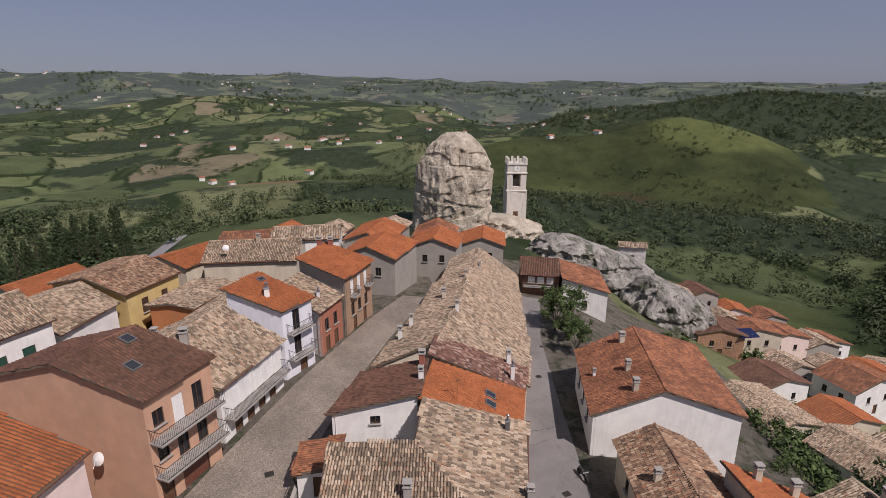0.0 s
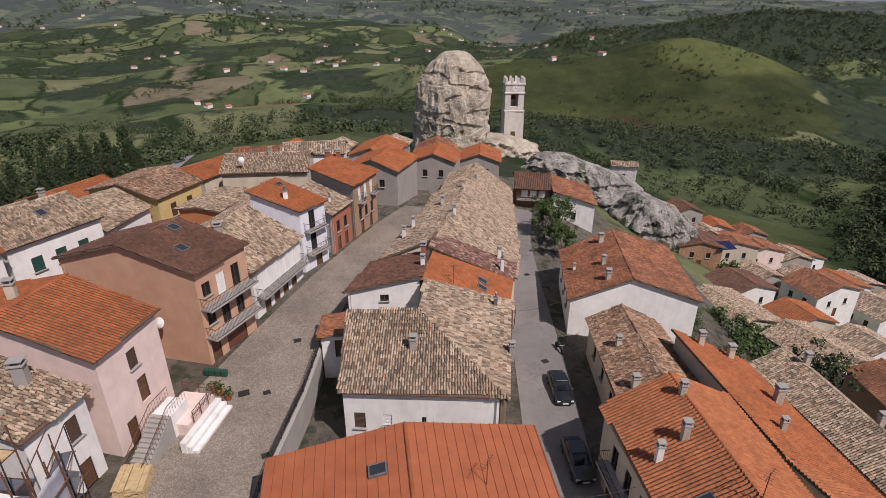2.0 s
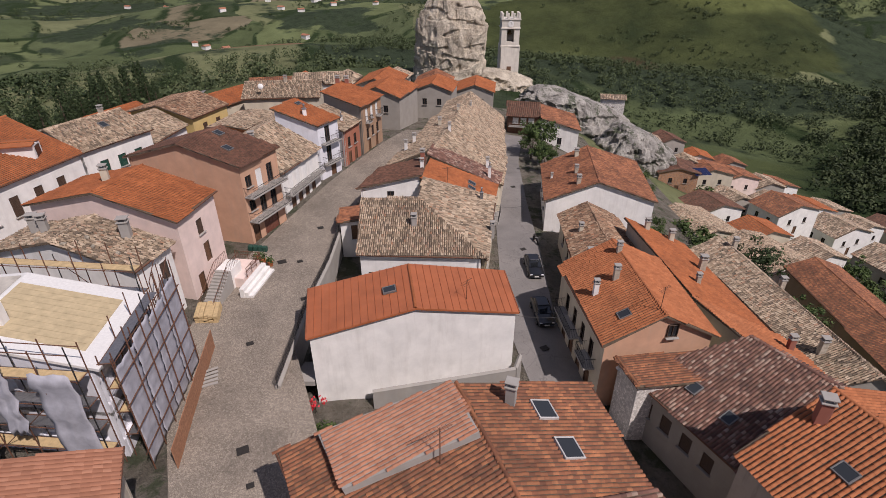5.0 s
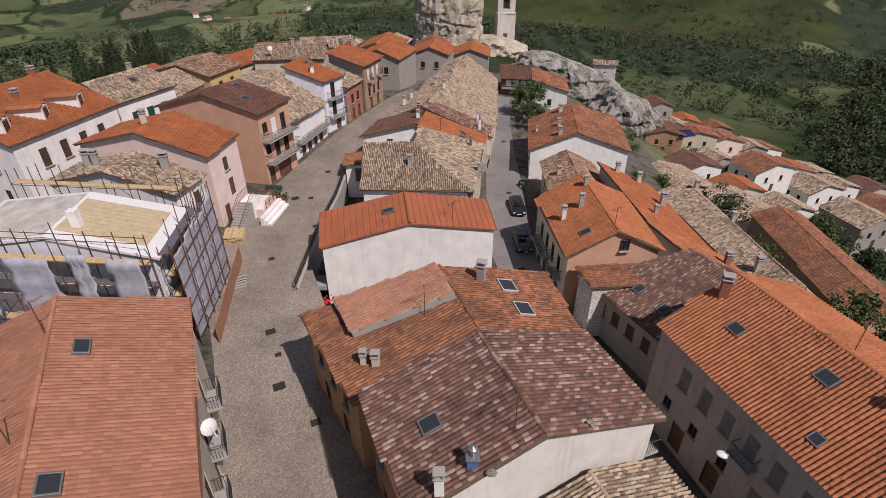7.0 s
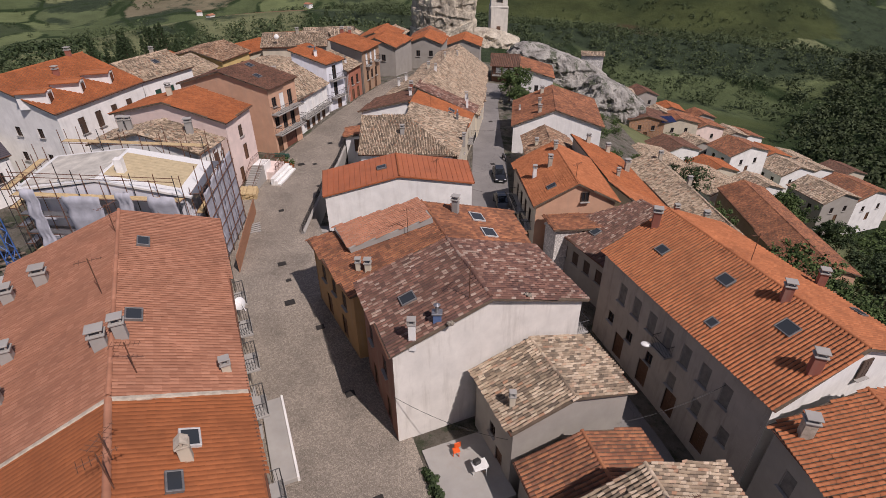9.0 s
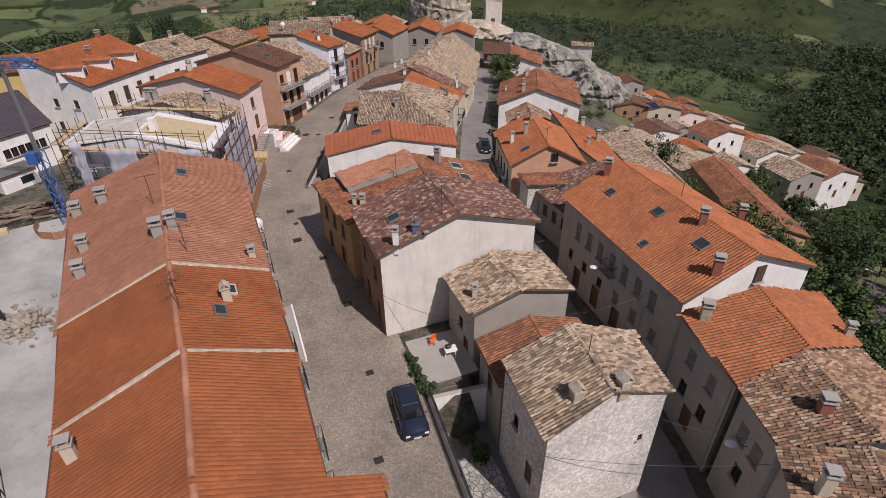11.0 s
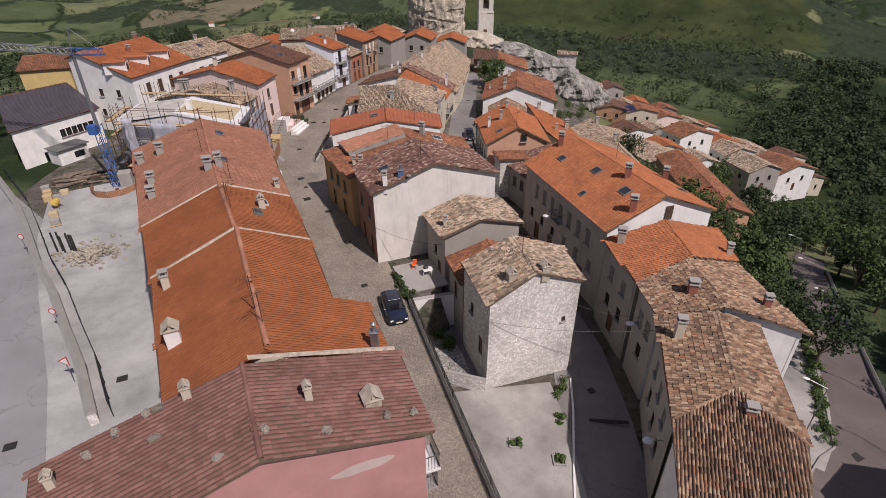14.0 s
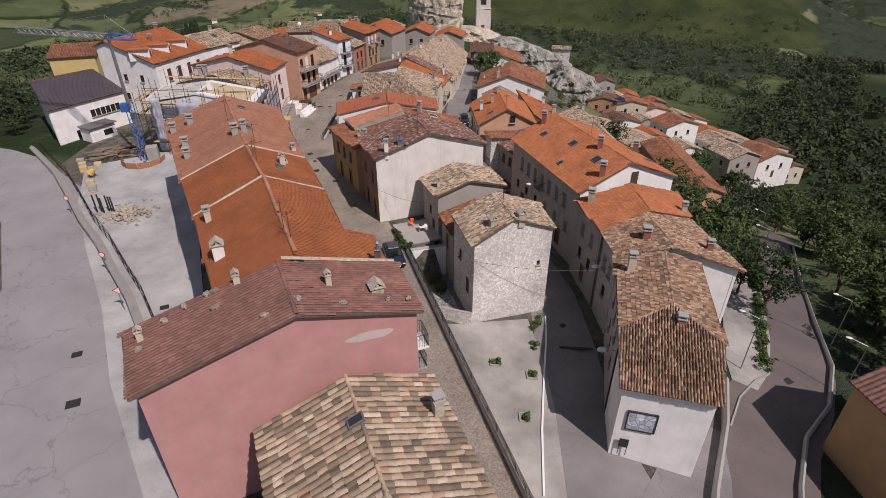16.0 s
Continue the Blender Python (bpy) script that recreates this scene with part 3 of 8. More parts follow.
def wall_mesh(P, Q, z0, top, holes, out_n, mat, depth=0.28):
    """One outer wall from P to Q, foot at z0, with its top line [(share, z)], openings cut through, their reveals and its back."""
    P, Q = Vector((*P, 0)), Vector((*Q, 0))
    L = (Q - P).length
    d = (Q - P) / L
    n = Vector((*out_n, 0))
    zt = min(z for s, z in top)
    xs = sorted({0.0, L, *[h[0] for h in holes], *[h[1] for h in holes]})
    zs = sorted({z0, zt, *[h[2] for h in holes], *[h[3] for h in holes]})
    vs, fs = [], []

    def quad(a, b, c, e):
        i = len(vs)
        vs.extend((a, b, c, e))
        fs.append((i, i + 1, i + 2, i + 3))

    def at(x, z, y=0.0):
        return P + d * x + n * y + Vector((0, 0, z))
    for i in range(len(xs) - 1):
        for j in range(len(zs) - 1):
            cx, cz = (xs[i] + xs[i + 1]) / 2, (zs[j] + zs[j + 1]) / 2
            if any(h[0] < cx < h[1] and h[2] < cz < h[3] for h in holes):
                continue
            quad(at(xs[i], zs[j]), at(xs[i + 1], zs[j]), at(xs[i + 1], zs[j + 1]), at(xs[i], zs[j + 1]))
    for a, b, e, f in holes:
        quad(at(a, e), at(a, f), at(a, f, -depth), at(a, e, -depth))
        quad(at(b, e), at(b, f), at(b, f, -depth), at(b, e, -depth))
        quad(at(a, e), at(b, e), at(b, e, -depth), at(a, e, -depth))
        quad(at(a, f), at(b, f), at(b, f, -depth), at(a, f, -depth))
    over = [at(s * L, z) for s, z in top if z > zt + 1e-3]
    if over:
        i = len(vs)
        poly = [at(0, zt), at(L, zt)] + [p for p in reversed(over)]
        vs.extend(poly)
        fs.append(tuple(range(i, i + len(poly))))
        i = len(vs)
        vs.extend(p - n * depth for p in poly)
        fs.append(tuple(range(i, i + len(poly))))
    quad(at(0.01, z0, -depth), at(L - 0.01, z0, -depth), at(L - 0.01, zt, -depth), at(0.01, zt, -depth))
    return mesh_of("wall", vs, fs, mat)


def balcony(parent, m, w, depth=1.0, rail=1.0, mat=None, solid=False):
    """A slab with an iron balustrade; origin at the foot of its door."""
    b = part("balcony", boxes(((0, depth / 2, -0.09), (w, depth, 0.18), 0, 0.02)), mat or M_CONC, parent, "cast balcony slab", m)
    bm = bmesh.new()
    z1 = rail
    for a, c in (((-w / 2 + .04, 0, z1), (-w / 2 + .04, depth - .05, z1)), ((w / 2 - .04, 0, z1), (w / 2 - .04, depth - .05, z1)), ((-w / 2 + .04, depth - .05, z1), (w / 2 - .04, depth - .05, z1)), ((-w / 2 + .04, depth - .05, .08), (w / 2 - .04, depth - .05, .08))):
        tube(bm, a, c, 0.028, 5)
    for i in range(int(w / 0.16) + 1):
        x = -w / 2 + .04 + i * (w - .08) / int(w / 0.16)
        tube(bm, (x, depth - .05, 0), (x, depth - .05, z1), 0.014, 4)
    for s in (-1, 1):
        for i in range(1, int(depth / 0.16)):
            tube(bm, (s * (w / 2 - .04), i * 0.16, 0), (s * (w / 2 - .04), i * 0.16, z1), 0.014, 4)
    part("balustrade", bm, M_IRON, b, "black iron balustrade")
    return b


def chimney(parent, x, y, z, h=1.1, w=0.55, mat=None, rz=0.0, pot="cap"):
    h, w = h * 0.8, w * 0.88
    m = pose(x, y, z, 0, 0, rz)
    c = part("chimney", boxes(((0, 0, h / 2 - 0.4), (w, w * 0.85, h + 0.8), 0, 0.02)), mat or M_MORTAR, parent, "", m)
    bm = boxes(((0, 0, h + 0.05), (w * 1.25, w * 1.1, 0.1), 0, 0.015))
    if pot == "cap":
        for sx in (-1, 1):
            for sy in (-1, 1):
                box(bm, (sx * w * 0.4, sy * w * 0.33, h + 0.22), (0.09, 0.09, 0.26))
        box(bm, (0, 0, h + 0.39), (w * 1.25, w * 1.1, 0.08), 0, 0.015)
    elif pot == "tile":
        for s in (-1, 1):
            mm = Matrix.Translation((s * w * 0.27, 0, h + 0.3)) @ Matrix.Rotation(radians(s * 42), 4, "Y")
            box(bm, (0, 0, 0), (w * 0.8, w * 1.1, 0.05), 0, 0, mm)
        box(bm, (0, 0, h + 0.2), (w * 0.2, w * 0.9, 0.25))
    else:
        tube(bm, (0, 0, h), (0, 0, h + 0.55), w * 0.24, 10)
        tube(bm, (0, 0, h + 0.62), (0, 0, h + 0.74), w * 0.42, 10, 0.02)
    part("cap", bm, M_MORTAR if pot == "tile" else (M_STEEL if pot == "pipe" else M_CONC), c)
    return c


def skylight(H, x, y, size=(0.8, 1.0), which=None, pale=False):
    """A roof window let into the roof over the place x, y."""
    pls = H["planes"][:2]
    pl = min(pls, key=lambda p: on_plane(p, x, y)) if which is None else pls[which]
    o, n, down, across = slope_axes(pl)
    m = Matrix(((across.x, down.x, n.x, x), (across.y, down.y, n.y, y), (across.z, down.z, n.z, on_plane(pl, x, y) + 0.12), (0, 0, 0, 1)))
    w, l = size
    bm = boxes(((-w / 2, 0, 0), (0.09, l + .09, 0.2), 0, .015), ((w / 2, 0, 0), (0.09, l + .09, 0.2), 0, .015), ((0, -l / 2, 0), (w - .09, 0.09, 0.2), 0, .015), ((0, l / 2, 0), (w - .09, 0.09, 0.2), 0, .015))
    k = part("skylight", bm, M_FLASH if pale else M_LEAD, H["ob"], "white-framed roof window" if pale else "grey metal roof window", m)
    part("pane", boxes(((0, 0, 0.05), (w - .09, l - .09, 0.04))), M_SKYGLASS, k)


M_FLASH = plain("pale_flashing", (0.48, 0.47, 0.45), 0.6, 0, 0.15)
M_LEAD = plain("dull_lead", (0.17, 0.165, 0.16), 0.6, 0.3)
M_SKYGLASS, _n, _l, _b = nodes("roof_window_glass")
_b.inputs["Base Color"].default_value = (0.035, 0.04, 0.045, 1)
_b.inputs["Roughness"].default_value = 0.22
_b.inputs["Specular IOR Level"].default_value = 0.35


def aerial(parent, x, y, z, h=2.2, rz=0.0):
    bm = bmesh.new()
    tube(bm, (0, 0, -0.5), (0, 0, h), 0.03, 5)
    tube(bm, (-0.7, 0, h - 0.15), (0.7, 0, h - 0.15), 0.02, 4)
    for i in range(7):
        xx = -0.65 + i * 0.21
        tube(bm, (xx, -0.32 + i * 0.03, h - 0.15), (xx, 0.32 - i * 0.03, h - 0.15), 0.013, 4)
    part("aerial", bm, M_RUST, parent, "thin rusty rooftop aerial", pose(x, y, z, 0, 0, rz))


def dish(parent, x, y, z, rz=0.0, d=0.8):
    bm = bmesh.new()
    n, rings = 14, 4
    prev = None
    for r in range(rings + 1):
        row = [bm.verts.new((math.cos(a) * d / 2 * r / rings, 0.16 * (r / rings) ** 2, math.sin(a) * d / 2 * r / rings)) for a in [2 * math.pi * i / n for i in range(n)]]
        if prev:
            for i in range(n):
                bm.faces.new((prev[i], prev[(i + 1) % n], row[(i + 1) % n], row[i]))
        prev = row
    tube(bm, (0, 0, 0), (0, 0.5, -0.1), 0.015, 4)
    tube(bm, (0, -0.05, 0), (0, -0.1, -0.6), 0.03, 5)
    part("satellite_dish", bm, M_WHITEPAINT, parent, "white dish on a bracket", pose(x, y, z, -25, 0, rz))


ALL_ROOFS = []


def house(label, A, B, C, D, eave, ridge, ground, style, wall, r=0.5, eave2=None, form=None, over=0.35, openings=(), name="house", group="", hip=0.0, walls=None, under=None, jitter=0.03, ridge_end=None, peak=None, bare=()):
    """A house under a pitched roof. A-B and D-C are its eaves, A-D and B-C its gable ends (roof edges, seen from above); r is the
    ridge's share of the way from A-B to D-C, 0 for a single pitch. openings: (wall, place along it 0..1, sill above the ground, width,
    height, kind), walls counted AB, BC, CD, DA. ridge_end moves the ridge's second end, peak adds a hip's point above A-B, bare lists
    walls that a neighbour takes over."""
    eave2 = eave if eave2 is None else eave2
    P3, Q3 = lerp(A, D, r), ridge_end or lerp(B, C, r)
    a, b, c, d = (*A, eave), (*B, eave), (*C, eave2), (*D, eave2)
    if r == 0:
        a, b = (*A, ridge), (*B, ridge)
        planes = [[a, peak, b, c, d]] if peak else [[a, b, c, d]]
        ridges = [(peak, a), (peak, b)] if peak else []
    else:
        p, q = (*P3, ridge), (*Q3, ridge)
        if hip:
            p2, q2 = lerp(p, q, hip), lerp(q, p, hip)
            planes = [[p2, q2, b, a], [q2, p2, d, c], [p2, a, d], [q2, c, b]]
            ridges = [(p2, q2), (a, p2), (d, p2), (b, q2), (c, q2)]
        else:
            planes = [[p, q, b, a], [q, p, d, c]]
            ridges = [(p, q)]
    cx, cy = (A[0] + B[0] + C[0] + D[0]) / 4, (A[1] + B[1] + C[1] + D[1]) / 4
    h = thing(name, (cx, cy, ground), label, "house", group)
    roof = child("roof", slab("roof", planes, 0.16, under or M_BED_SHADED), h, "")
    form = form or {"coppo": "coppo", "coppo_red": "coppo"}.get(style, "flat")
    far = (cx ** 2 + (cy - 20) ** 2) ** 0.5 > 75
    if far and form != "sheet":
        form = "wide"
    if form == "sheet":
        for pl in planes:
            k = max(1, int((Vector(pl[3]) - Vector(pl[0])).length / 0.6))
            for i in range(k + 1):
                bm = bmesh.new()
                tube(bm, Vector(lerp(pl[0], pl[3], i / k)) + Vector((0, 0, 0.02)), Vector(lerp(pl[1], pl[2], i / k)) + Vector((0, 0, 0.02)), 0.035, 4)
                part("rib", bm, under, roof)
    if form != "sheet":
        ALL_ROOFS.append((roof, planes, form, style, jitter if style not in ("coppo", "coppo_red") else jitter + 0.035, (cx, cy)))
    if ridges:
        child("ridge_tiles", ridge_mesh("ridge_tiles", ridges, TILE_MATS["salmon" if style == "rustic" else style], 0.17 if style == "rustic" else 0.13), roof, "", kind="stuff")
    # walls stand back from the roof's edges
    quad = [Vector(v) for v in (A, B, C, D)]
    ctr = Vector((cx, cy))
    def inset(i):
        v, e1, e2 = quad[i], (quad[(i + 1) % 4] - quad[i]).normalized(), (quad[i - 1] - quad[i]).normalized()
        return v + (e1 + e2) * over
    ins = [inset(i) for i in range(4)]
    def roof_z(pt):
        # height of the roof's underside over a place
        best = -1e9
        for pl in planes[:2]:
            z = float(quad_z(pl, pt[0], pt[1]))
            best = z if best == -1e9 else min(best, z)
        return best - 0.14
    holes = {0: [], 1: [], 2: [], 3: []}
    fills = []
    for i in range(4):
        if i in bare:
            continue
        Pw, Qw = ins[i], ins[(i + 1) % 4]
        L = (Qw - Pw).length
        dd = (Qw - Pw) / L
        n2 = Vector((dd.y, -dd.x))
        if n2.dot((Pw + Qw) / 2 - ctr) < 0:
            n2 = -n2
        top = [(0, roof_z(Pw))]
        if i in (1, 3) and 0 < r < 1 and not hip:
            s = r if i == 1 else 1 - r
            top.append((s, roof_z(Pw.lerp(Qw, s))))
        top.append((1, roof_z(Qw)))
        zt = min(z for s, z in top)
        for wi, s, sill, w, hh, kind in openings:
            if wi != i or s * L - w / 2 < 0.1 or s * L + w / 2 > L - 0.1:
                continue
            z0 = ground + sill
            if z0 + hh < zt - 0.05:
                holes[i].append((s * L - w / 2, s * L + w / 2, z0, z0 + hh))
                fills.append((Pw + dd * (s * L), n2, z0, w, hh, kind, 0.0))
            else:
                fills.append((Pw + dd * (s * L), n2, z0, w, hh, kind, 0.19))
        mat_w = (walls or {}).get(i, wall)
        child("wall", wall_mesh(Pw, Qw, ground - 3.0, top, holes[i], n2, mat_w), h)
    for pos, n2, z0, w, hh, kind, push in fills:
        ang = math.degrees(math.atan2(n2.y, n2.x)) - 90
        m = pose(pos.x + n2.x * push, pos.y + n2.y * push, z0, 0, 0, ang)
        ms = opening_meshes(w, hh, kind)
        nm = "door" if kind in ("door", "garage", "reddoor") else "window"
        first = child(nm, ms[0][1], h, {"gshut": "closed green shutters", "shut": "closed brown shutters", "grey": "closed faded grey shutters", "white": "lowered white blind", "door": "panelled brown door", "garage": "dark red garage door", "reddoor": "dark red door", "win": "dark glazed window", "winw": "white-framed window"}[kind], m)
        for nm2, me in ms[1:]:
            child(nm2, me, first)
    # gutters along the eaves
    for (e1, e2) in ((c, d),) if r == 0 else ((a, b), (c, d)):
        bm = bmesh.new()
        tube(bm, (*e1[:2], e1[2] - 0.03), (*e2[:2], e2[2] - 0.03), 0.07, 6)
        part("gutter", bm, M_RUST, h, "thin metal gutter")
    h_info = dict(ob=h, planes=planes, ins=ins, ctr=ctr, ground=ground)
    return h_info


def on_plane(pl, x, y):
    return float(quad_z(pl, x, y))


def roof_at(H, x, y):
    return min(on_plane(p, x, y) for p in H["planes"][:2])

# ---- ground ----
def rail_x(y):
    return 6.7 + (-30.5 - y) * 0.33


def step_x(y):
    """Where the level of the street drops to the gardens and the lane below."""
    if y < -23.5:
        return rail_x(y) - 1.1
    if y < 4.5:
        return 7.5
    return -12.9 + 1.0 * smooth(24, 34, y) + 9.5 * smooth(36, 40, y)


def hill(x, y, cx, cy, rx, ry, h, turn=0.0):
    c, s = math.cos(radians(turn)), math.sin(radians(turn))
    u, v = (x - cx) * c + (y - cy) * s, -(x - cx) * s + (y - cy) * c
    return h * math.exp(-(u / rx) ** 2 - (v / ry) ** 2)


def far_z(x, y):
    """The country round the village: a valley, near hills, and ranges rising to the skyline."""
    r = math.hypot(x - 10, y - 40)
    z = -20 - 48 * smooth(120, 600, r) - 32 * smooth(220, 520, r) * smooth(-60, 160, x)
    z += (165 + 25 * smooth(0, 1500, -x)) * smooth(1000, 4300, r)
    z += hill(x, y, 345, 740, 165, 170, 76, 10) + hill(x, y, 130, 760, 160, 130, 44)
    z += hill(x, y, 680, 1200, 420, 200, 100, 8) + hill(x, y, 1150, 1150, 420, 320, 70) + hill(x, y, 300, 1150, 200, 120, 18)
    z += hill(x, y, -620, 1700, 500, 240, 45, 30) + hill(x, y, -330, 900, 200, 130, 26) + hill(x, y, -1300, 2300, 600, 300, 50)
    z += hill(x, y, -120, 330, 120, 140, 12)
    k = smooth(160, 700, r)
    z += k * 34 * noise.fractal(Vector((x * 0.0016, y * 0.0016, 3.1)), 1.0, 2.0, 4)
    z += k * 8 * noise.noise(Vector((x * 0.008, y * 0.008, 1.7)))
    z -= k * 7 * smooth(60, 160, x) * abs(noise.noise(Vector((x * 0.013 + y * 0.006, y * 0.004, 5.2))))
    return z


def street_z(x, y):
    return 0.9 * smooth(-12, 10, y) + 0.5 * smooth(30, 55, y) - 4.5 * smooth(60, 112, y)


def village_z(x, y):
    up = street_z(x, y)
    k = 0.16 + 0.30 * smooth(-30, 45, y)
    low = -3.7 + 1.9 * smooth(4, -9, x) * smooth(0, 6, y) - 0.1 * min(12, max(0, x - 8)) - k * max(0, min(x, 60) - 21) - (k - 0.16) * max(0, x - 60) - 1.0 * smooth(80, 120, y)
    sx = step_x(y)
    t = smooth(sx - 0.12, sx + 0.12, x)
    z = up * (1 - t) + low * t
    z -= 0.10 * max(0, -60 - x) + 0.25 * max(0, y - 150)
    z -= 0.12 * max(0, -30 - x) * smooth(30, 60, y)
    return z


def gz(x, y):
    dx = max(0, -60 - x, x - 90)
    dy = max(0, -110 - y, y - 150)
    t = smooth(0, 170, math.hypot(dx, dy))
    return village_z(x, y) * (1 - t) + far_z(x, y) * t if t > 0 else village_z(x, y)


def axis(lo, hi, fine, far, g):
    mid = list(np.arange(lo, hi + 0.01, fine))
    s, a, left, right = fine, 0, [], []
    p = lo
    while p > -far:
        s *= g
        p -= s
        left.append(p)
    s, p = fine, hi
    while p < far:
        s *= g
        p += s
        right.append(p)
    return left[::-1] + mid + right


XS = axis(-62, 60, 0.9, 4600, 1.033)
YS = axis(-75, 135, 1.0, 4600, 1.033)
G = np.empty((len(YS), len(XS), 3))
for j, yy in enumerate(YS):
    for i, xx in enumerate(XS):
        G[j, i] = (xx, yy, gz(xx, yy))
nx = len(XS)
ii, jj = np.meshgrid(np.arange(nx - 1), np.arange(len(YS) - 1))
q0 = (jj * nx + ii).ravel()
ground = new("ground", big_mesh("ground", G.reshape(-1, 3), np.stack([q0, q0 + 1, q0 + nx + 1, q0 + nx], 1), M_LAND, True))
ground.data.materials.append(M_EARTH)
ground.data.materials.append(M_LAND_HAZED)
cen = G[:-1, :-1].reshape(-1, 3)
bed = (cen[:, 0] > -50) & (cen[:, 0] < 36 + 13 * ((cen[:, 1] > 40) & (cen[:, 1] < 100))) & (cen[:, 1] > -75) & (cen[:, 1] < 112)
# beyond 1900 m the faces take the land with haze in its colours
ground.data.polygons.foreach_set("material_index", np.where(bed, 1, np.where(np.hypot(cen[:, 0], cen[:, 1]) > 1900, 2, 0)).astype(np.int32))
tagged(ground, "rolling green farmland with fields, hedges and woods", "ground", kind="structure")


def strip(name, pts, mat, label, lift=0.05, kind="structure", cat="road", flat=None, n=5):
    """A road along (x, y, width), laid on the ground."""
    fine = []
    for a, b in zip(pts, pts[1:]):
        k = max(1, int(math.hypot(b[0] - a[0], b[1] - a[1]) / 1.0))
        fine += [lerp(a, b, i / k) for i in range(k)]
    fine.append(pts[-1])
    vs, fs = [], []
    for i, (x, y, w) in enumerate(fine):
        a, b = fine[max(0, i - 3)], fine[min(len(fine) - 1, i + 3)]
        d = Vector((b[0] - a[0], b[1] - a[1])).normalized()
        for j in range(n + 1):
            o = (j / n - 0.5) * w
            px, py = x + d.y * o, y - d.x * o
            vs.append((px, py, (flat or gz)(px, py) + lift))
        if i:
            for j in range(n):
                p, q = (i - 1) * (n + 1) + j, i * (n + 1) + j
                fs.append((p, p + 1, q + 1, q))
    return tagged(new(name, mesh_of(name, vs, fs, mat, True)), label, cat, kind=kind)


strip("main_street", [(15, -66, 6.4), (10.8, -55, 7.6), (7.8, -46, 7.8), (5.0, -38, 8), (2.0, -30, 8.6), (-2.6, -19, 9.5), (-6.5, -10, 10.5), (-12.2, 3, 9.6), (-17.0, 14, 10), (-16.7, 26, 9.2), (-15.2, 36, 7.4), (-12.5, 48, 6), (-9, 60, 5), (-4, 76, 4.5)], M_COBBLE, "grey cobbled street between the houses", flat=street_z)
strip("lower_lane", [(15, 88, 4), (12, 72, 4.6), (11, 55, 5), (10.5, 40, 5.5), (9.8, 25, 5.5), (11.5, 12, 5), (14.5, 0, 4.5), (18.5, -13, 4.5), (20.8, -24, 5.4), (20.8, -33, 6.2), (20.2, -42, 6.5), (20.6, -50, 9.5), (22.5, -66, 15)], M_LANE, "grey concrete lane below the houses", n=4)
strip("west_road", [(4, -74, 15), (-6, -66, 15), (-17, -52, 14), (-24, -40, 13), (-31, -28, 11.5), (-42, -14, 10.5), (-56, -2, 9), (-75, 8, 7)], M_ROAD, "worn grey asphalt road with cracks", n=8)
strip("site_yard", [(-8, -54, 3), (-14.5, -42, 7.5), (-20, -32, 9), (-27, -20, 12), (-34, -8, 14), (-40, 2, 12)], M_SITE, "dusty pale yard of a building site", 0.08, n=6, cat="yard")
strip("gravel_garden", [(12.8, -30.4, 9.5), (14.2, -36, 8.2), (15.3, -42, 6.2), (16.2, -50, 3.5), (16.8, -55, 1.5)], M_YARD, "dry gravel garden beside the lane", 0.07, cat="garden")
strip("park_road", [(27, -62, 9), (30, -54, 9), (33.5, -47.5, 9), (37.5, -41, 9), (42.5, -35.5, 8.5), (45.8, -31, 8), (49.3, -24.5, 6.5), (55, -12, 5.5), (61, -1, 5), (70, 14, 5), (82, 30, 5)], M_PINKROAD, "pinkish asphalt road by the park", 0.06)
strip("lower_plaza", [(22.5, -64, 9), (24.5, -57, 8), (26.8, -50.5, 6.5), (29.6, -45.5, 5.0), (32.2, -41.5, 2)], M_LANE, "grey asphalt before the end house", 0.075)
strip("gravel_bank", [(38.3, -35.4, 2.4), (40.2, -31.8, 4.5), (43.0, -26, 5), (46.0, -19, 5), (49.6, -11, 4.5)], M_YARD, "pale gravel bank beside the park road", 0.07, cat="gravel")
strip("hill_road", [(-58, 100, 4), (-72, 128, 4.5), (-76, 150, 5), (-66, 168, 5), (-78, 190, 5)], M_ROAD, "pale country road below the village", 0.25)

# ---- houses west of the main street, from the far end to the near one ----
def row(wall, sill, n, w, h, kind, lo=0.12, hi=0.88):
    return [(wall, lo + (hi - lo) * (i + 0.5) / n, sill, w, h, kind) for i in range(n)]


H_L1 = house("tall grey-brown house with orange tile roof", (-18.5, 64.0), (-16.3, 71.5), (-9.2, 68.0), (-11.6, 60.0), 10.3, 10.3, 1.0, "orange", M_GREY, r=0, eave2=8.9, walls={2: plaster("tan_render", (0.38, 0.24, 0.15), 0.3)},
             openings=row(2, 5.2, 3, 0.9, 2.0, "white") + row(2, 2.4, 3, 0.9, 1.6, "win") + row(2, 0, 2, 1.0, 2.2, "door"))
H_L2 = house("narrow white and lilac house with orange roof", (-22.4, 50.4), (-20.3, 55.8), (-13.7, 53.9), (-16.1, 49.6), 11.4, 11.4, 1.0, "orange", M_LILAC, r=0, eave2=9.2,
             openings=[(2, 0.55, 5.4, 1.0, 2.3, "win"), (2, 0.55, 2.7, 1.0, 2.2, "win"), (2, 0.4, 0, 1.1, 2.2, "door")])
H_L2b = house("low white house with tan tile roof", (-19.5, 58.5), (-18.0, 63.5), (-11.8, 60.2), (-13.6, 54.5), 8.6, 8.6, 1.0, "coppo", M_WHITE, r=0, eave2=6.9, walls={2: plaster("brick_red_render", (0.40, 0.15, 0.09), 0.3)},
              openings=row(2, 3.0, 2, 0.9, 1.5, "win") + row(2, 0, 2, 1.0, 2.3, "door"))
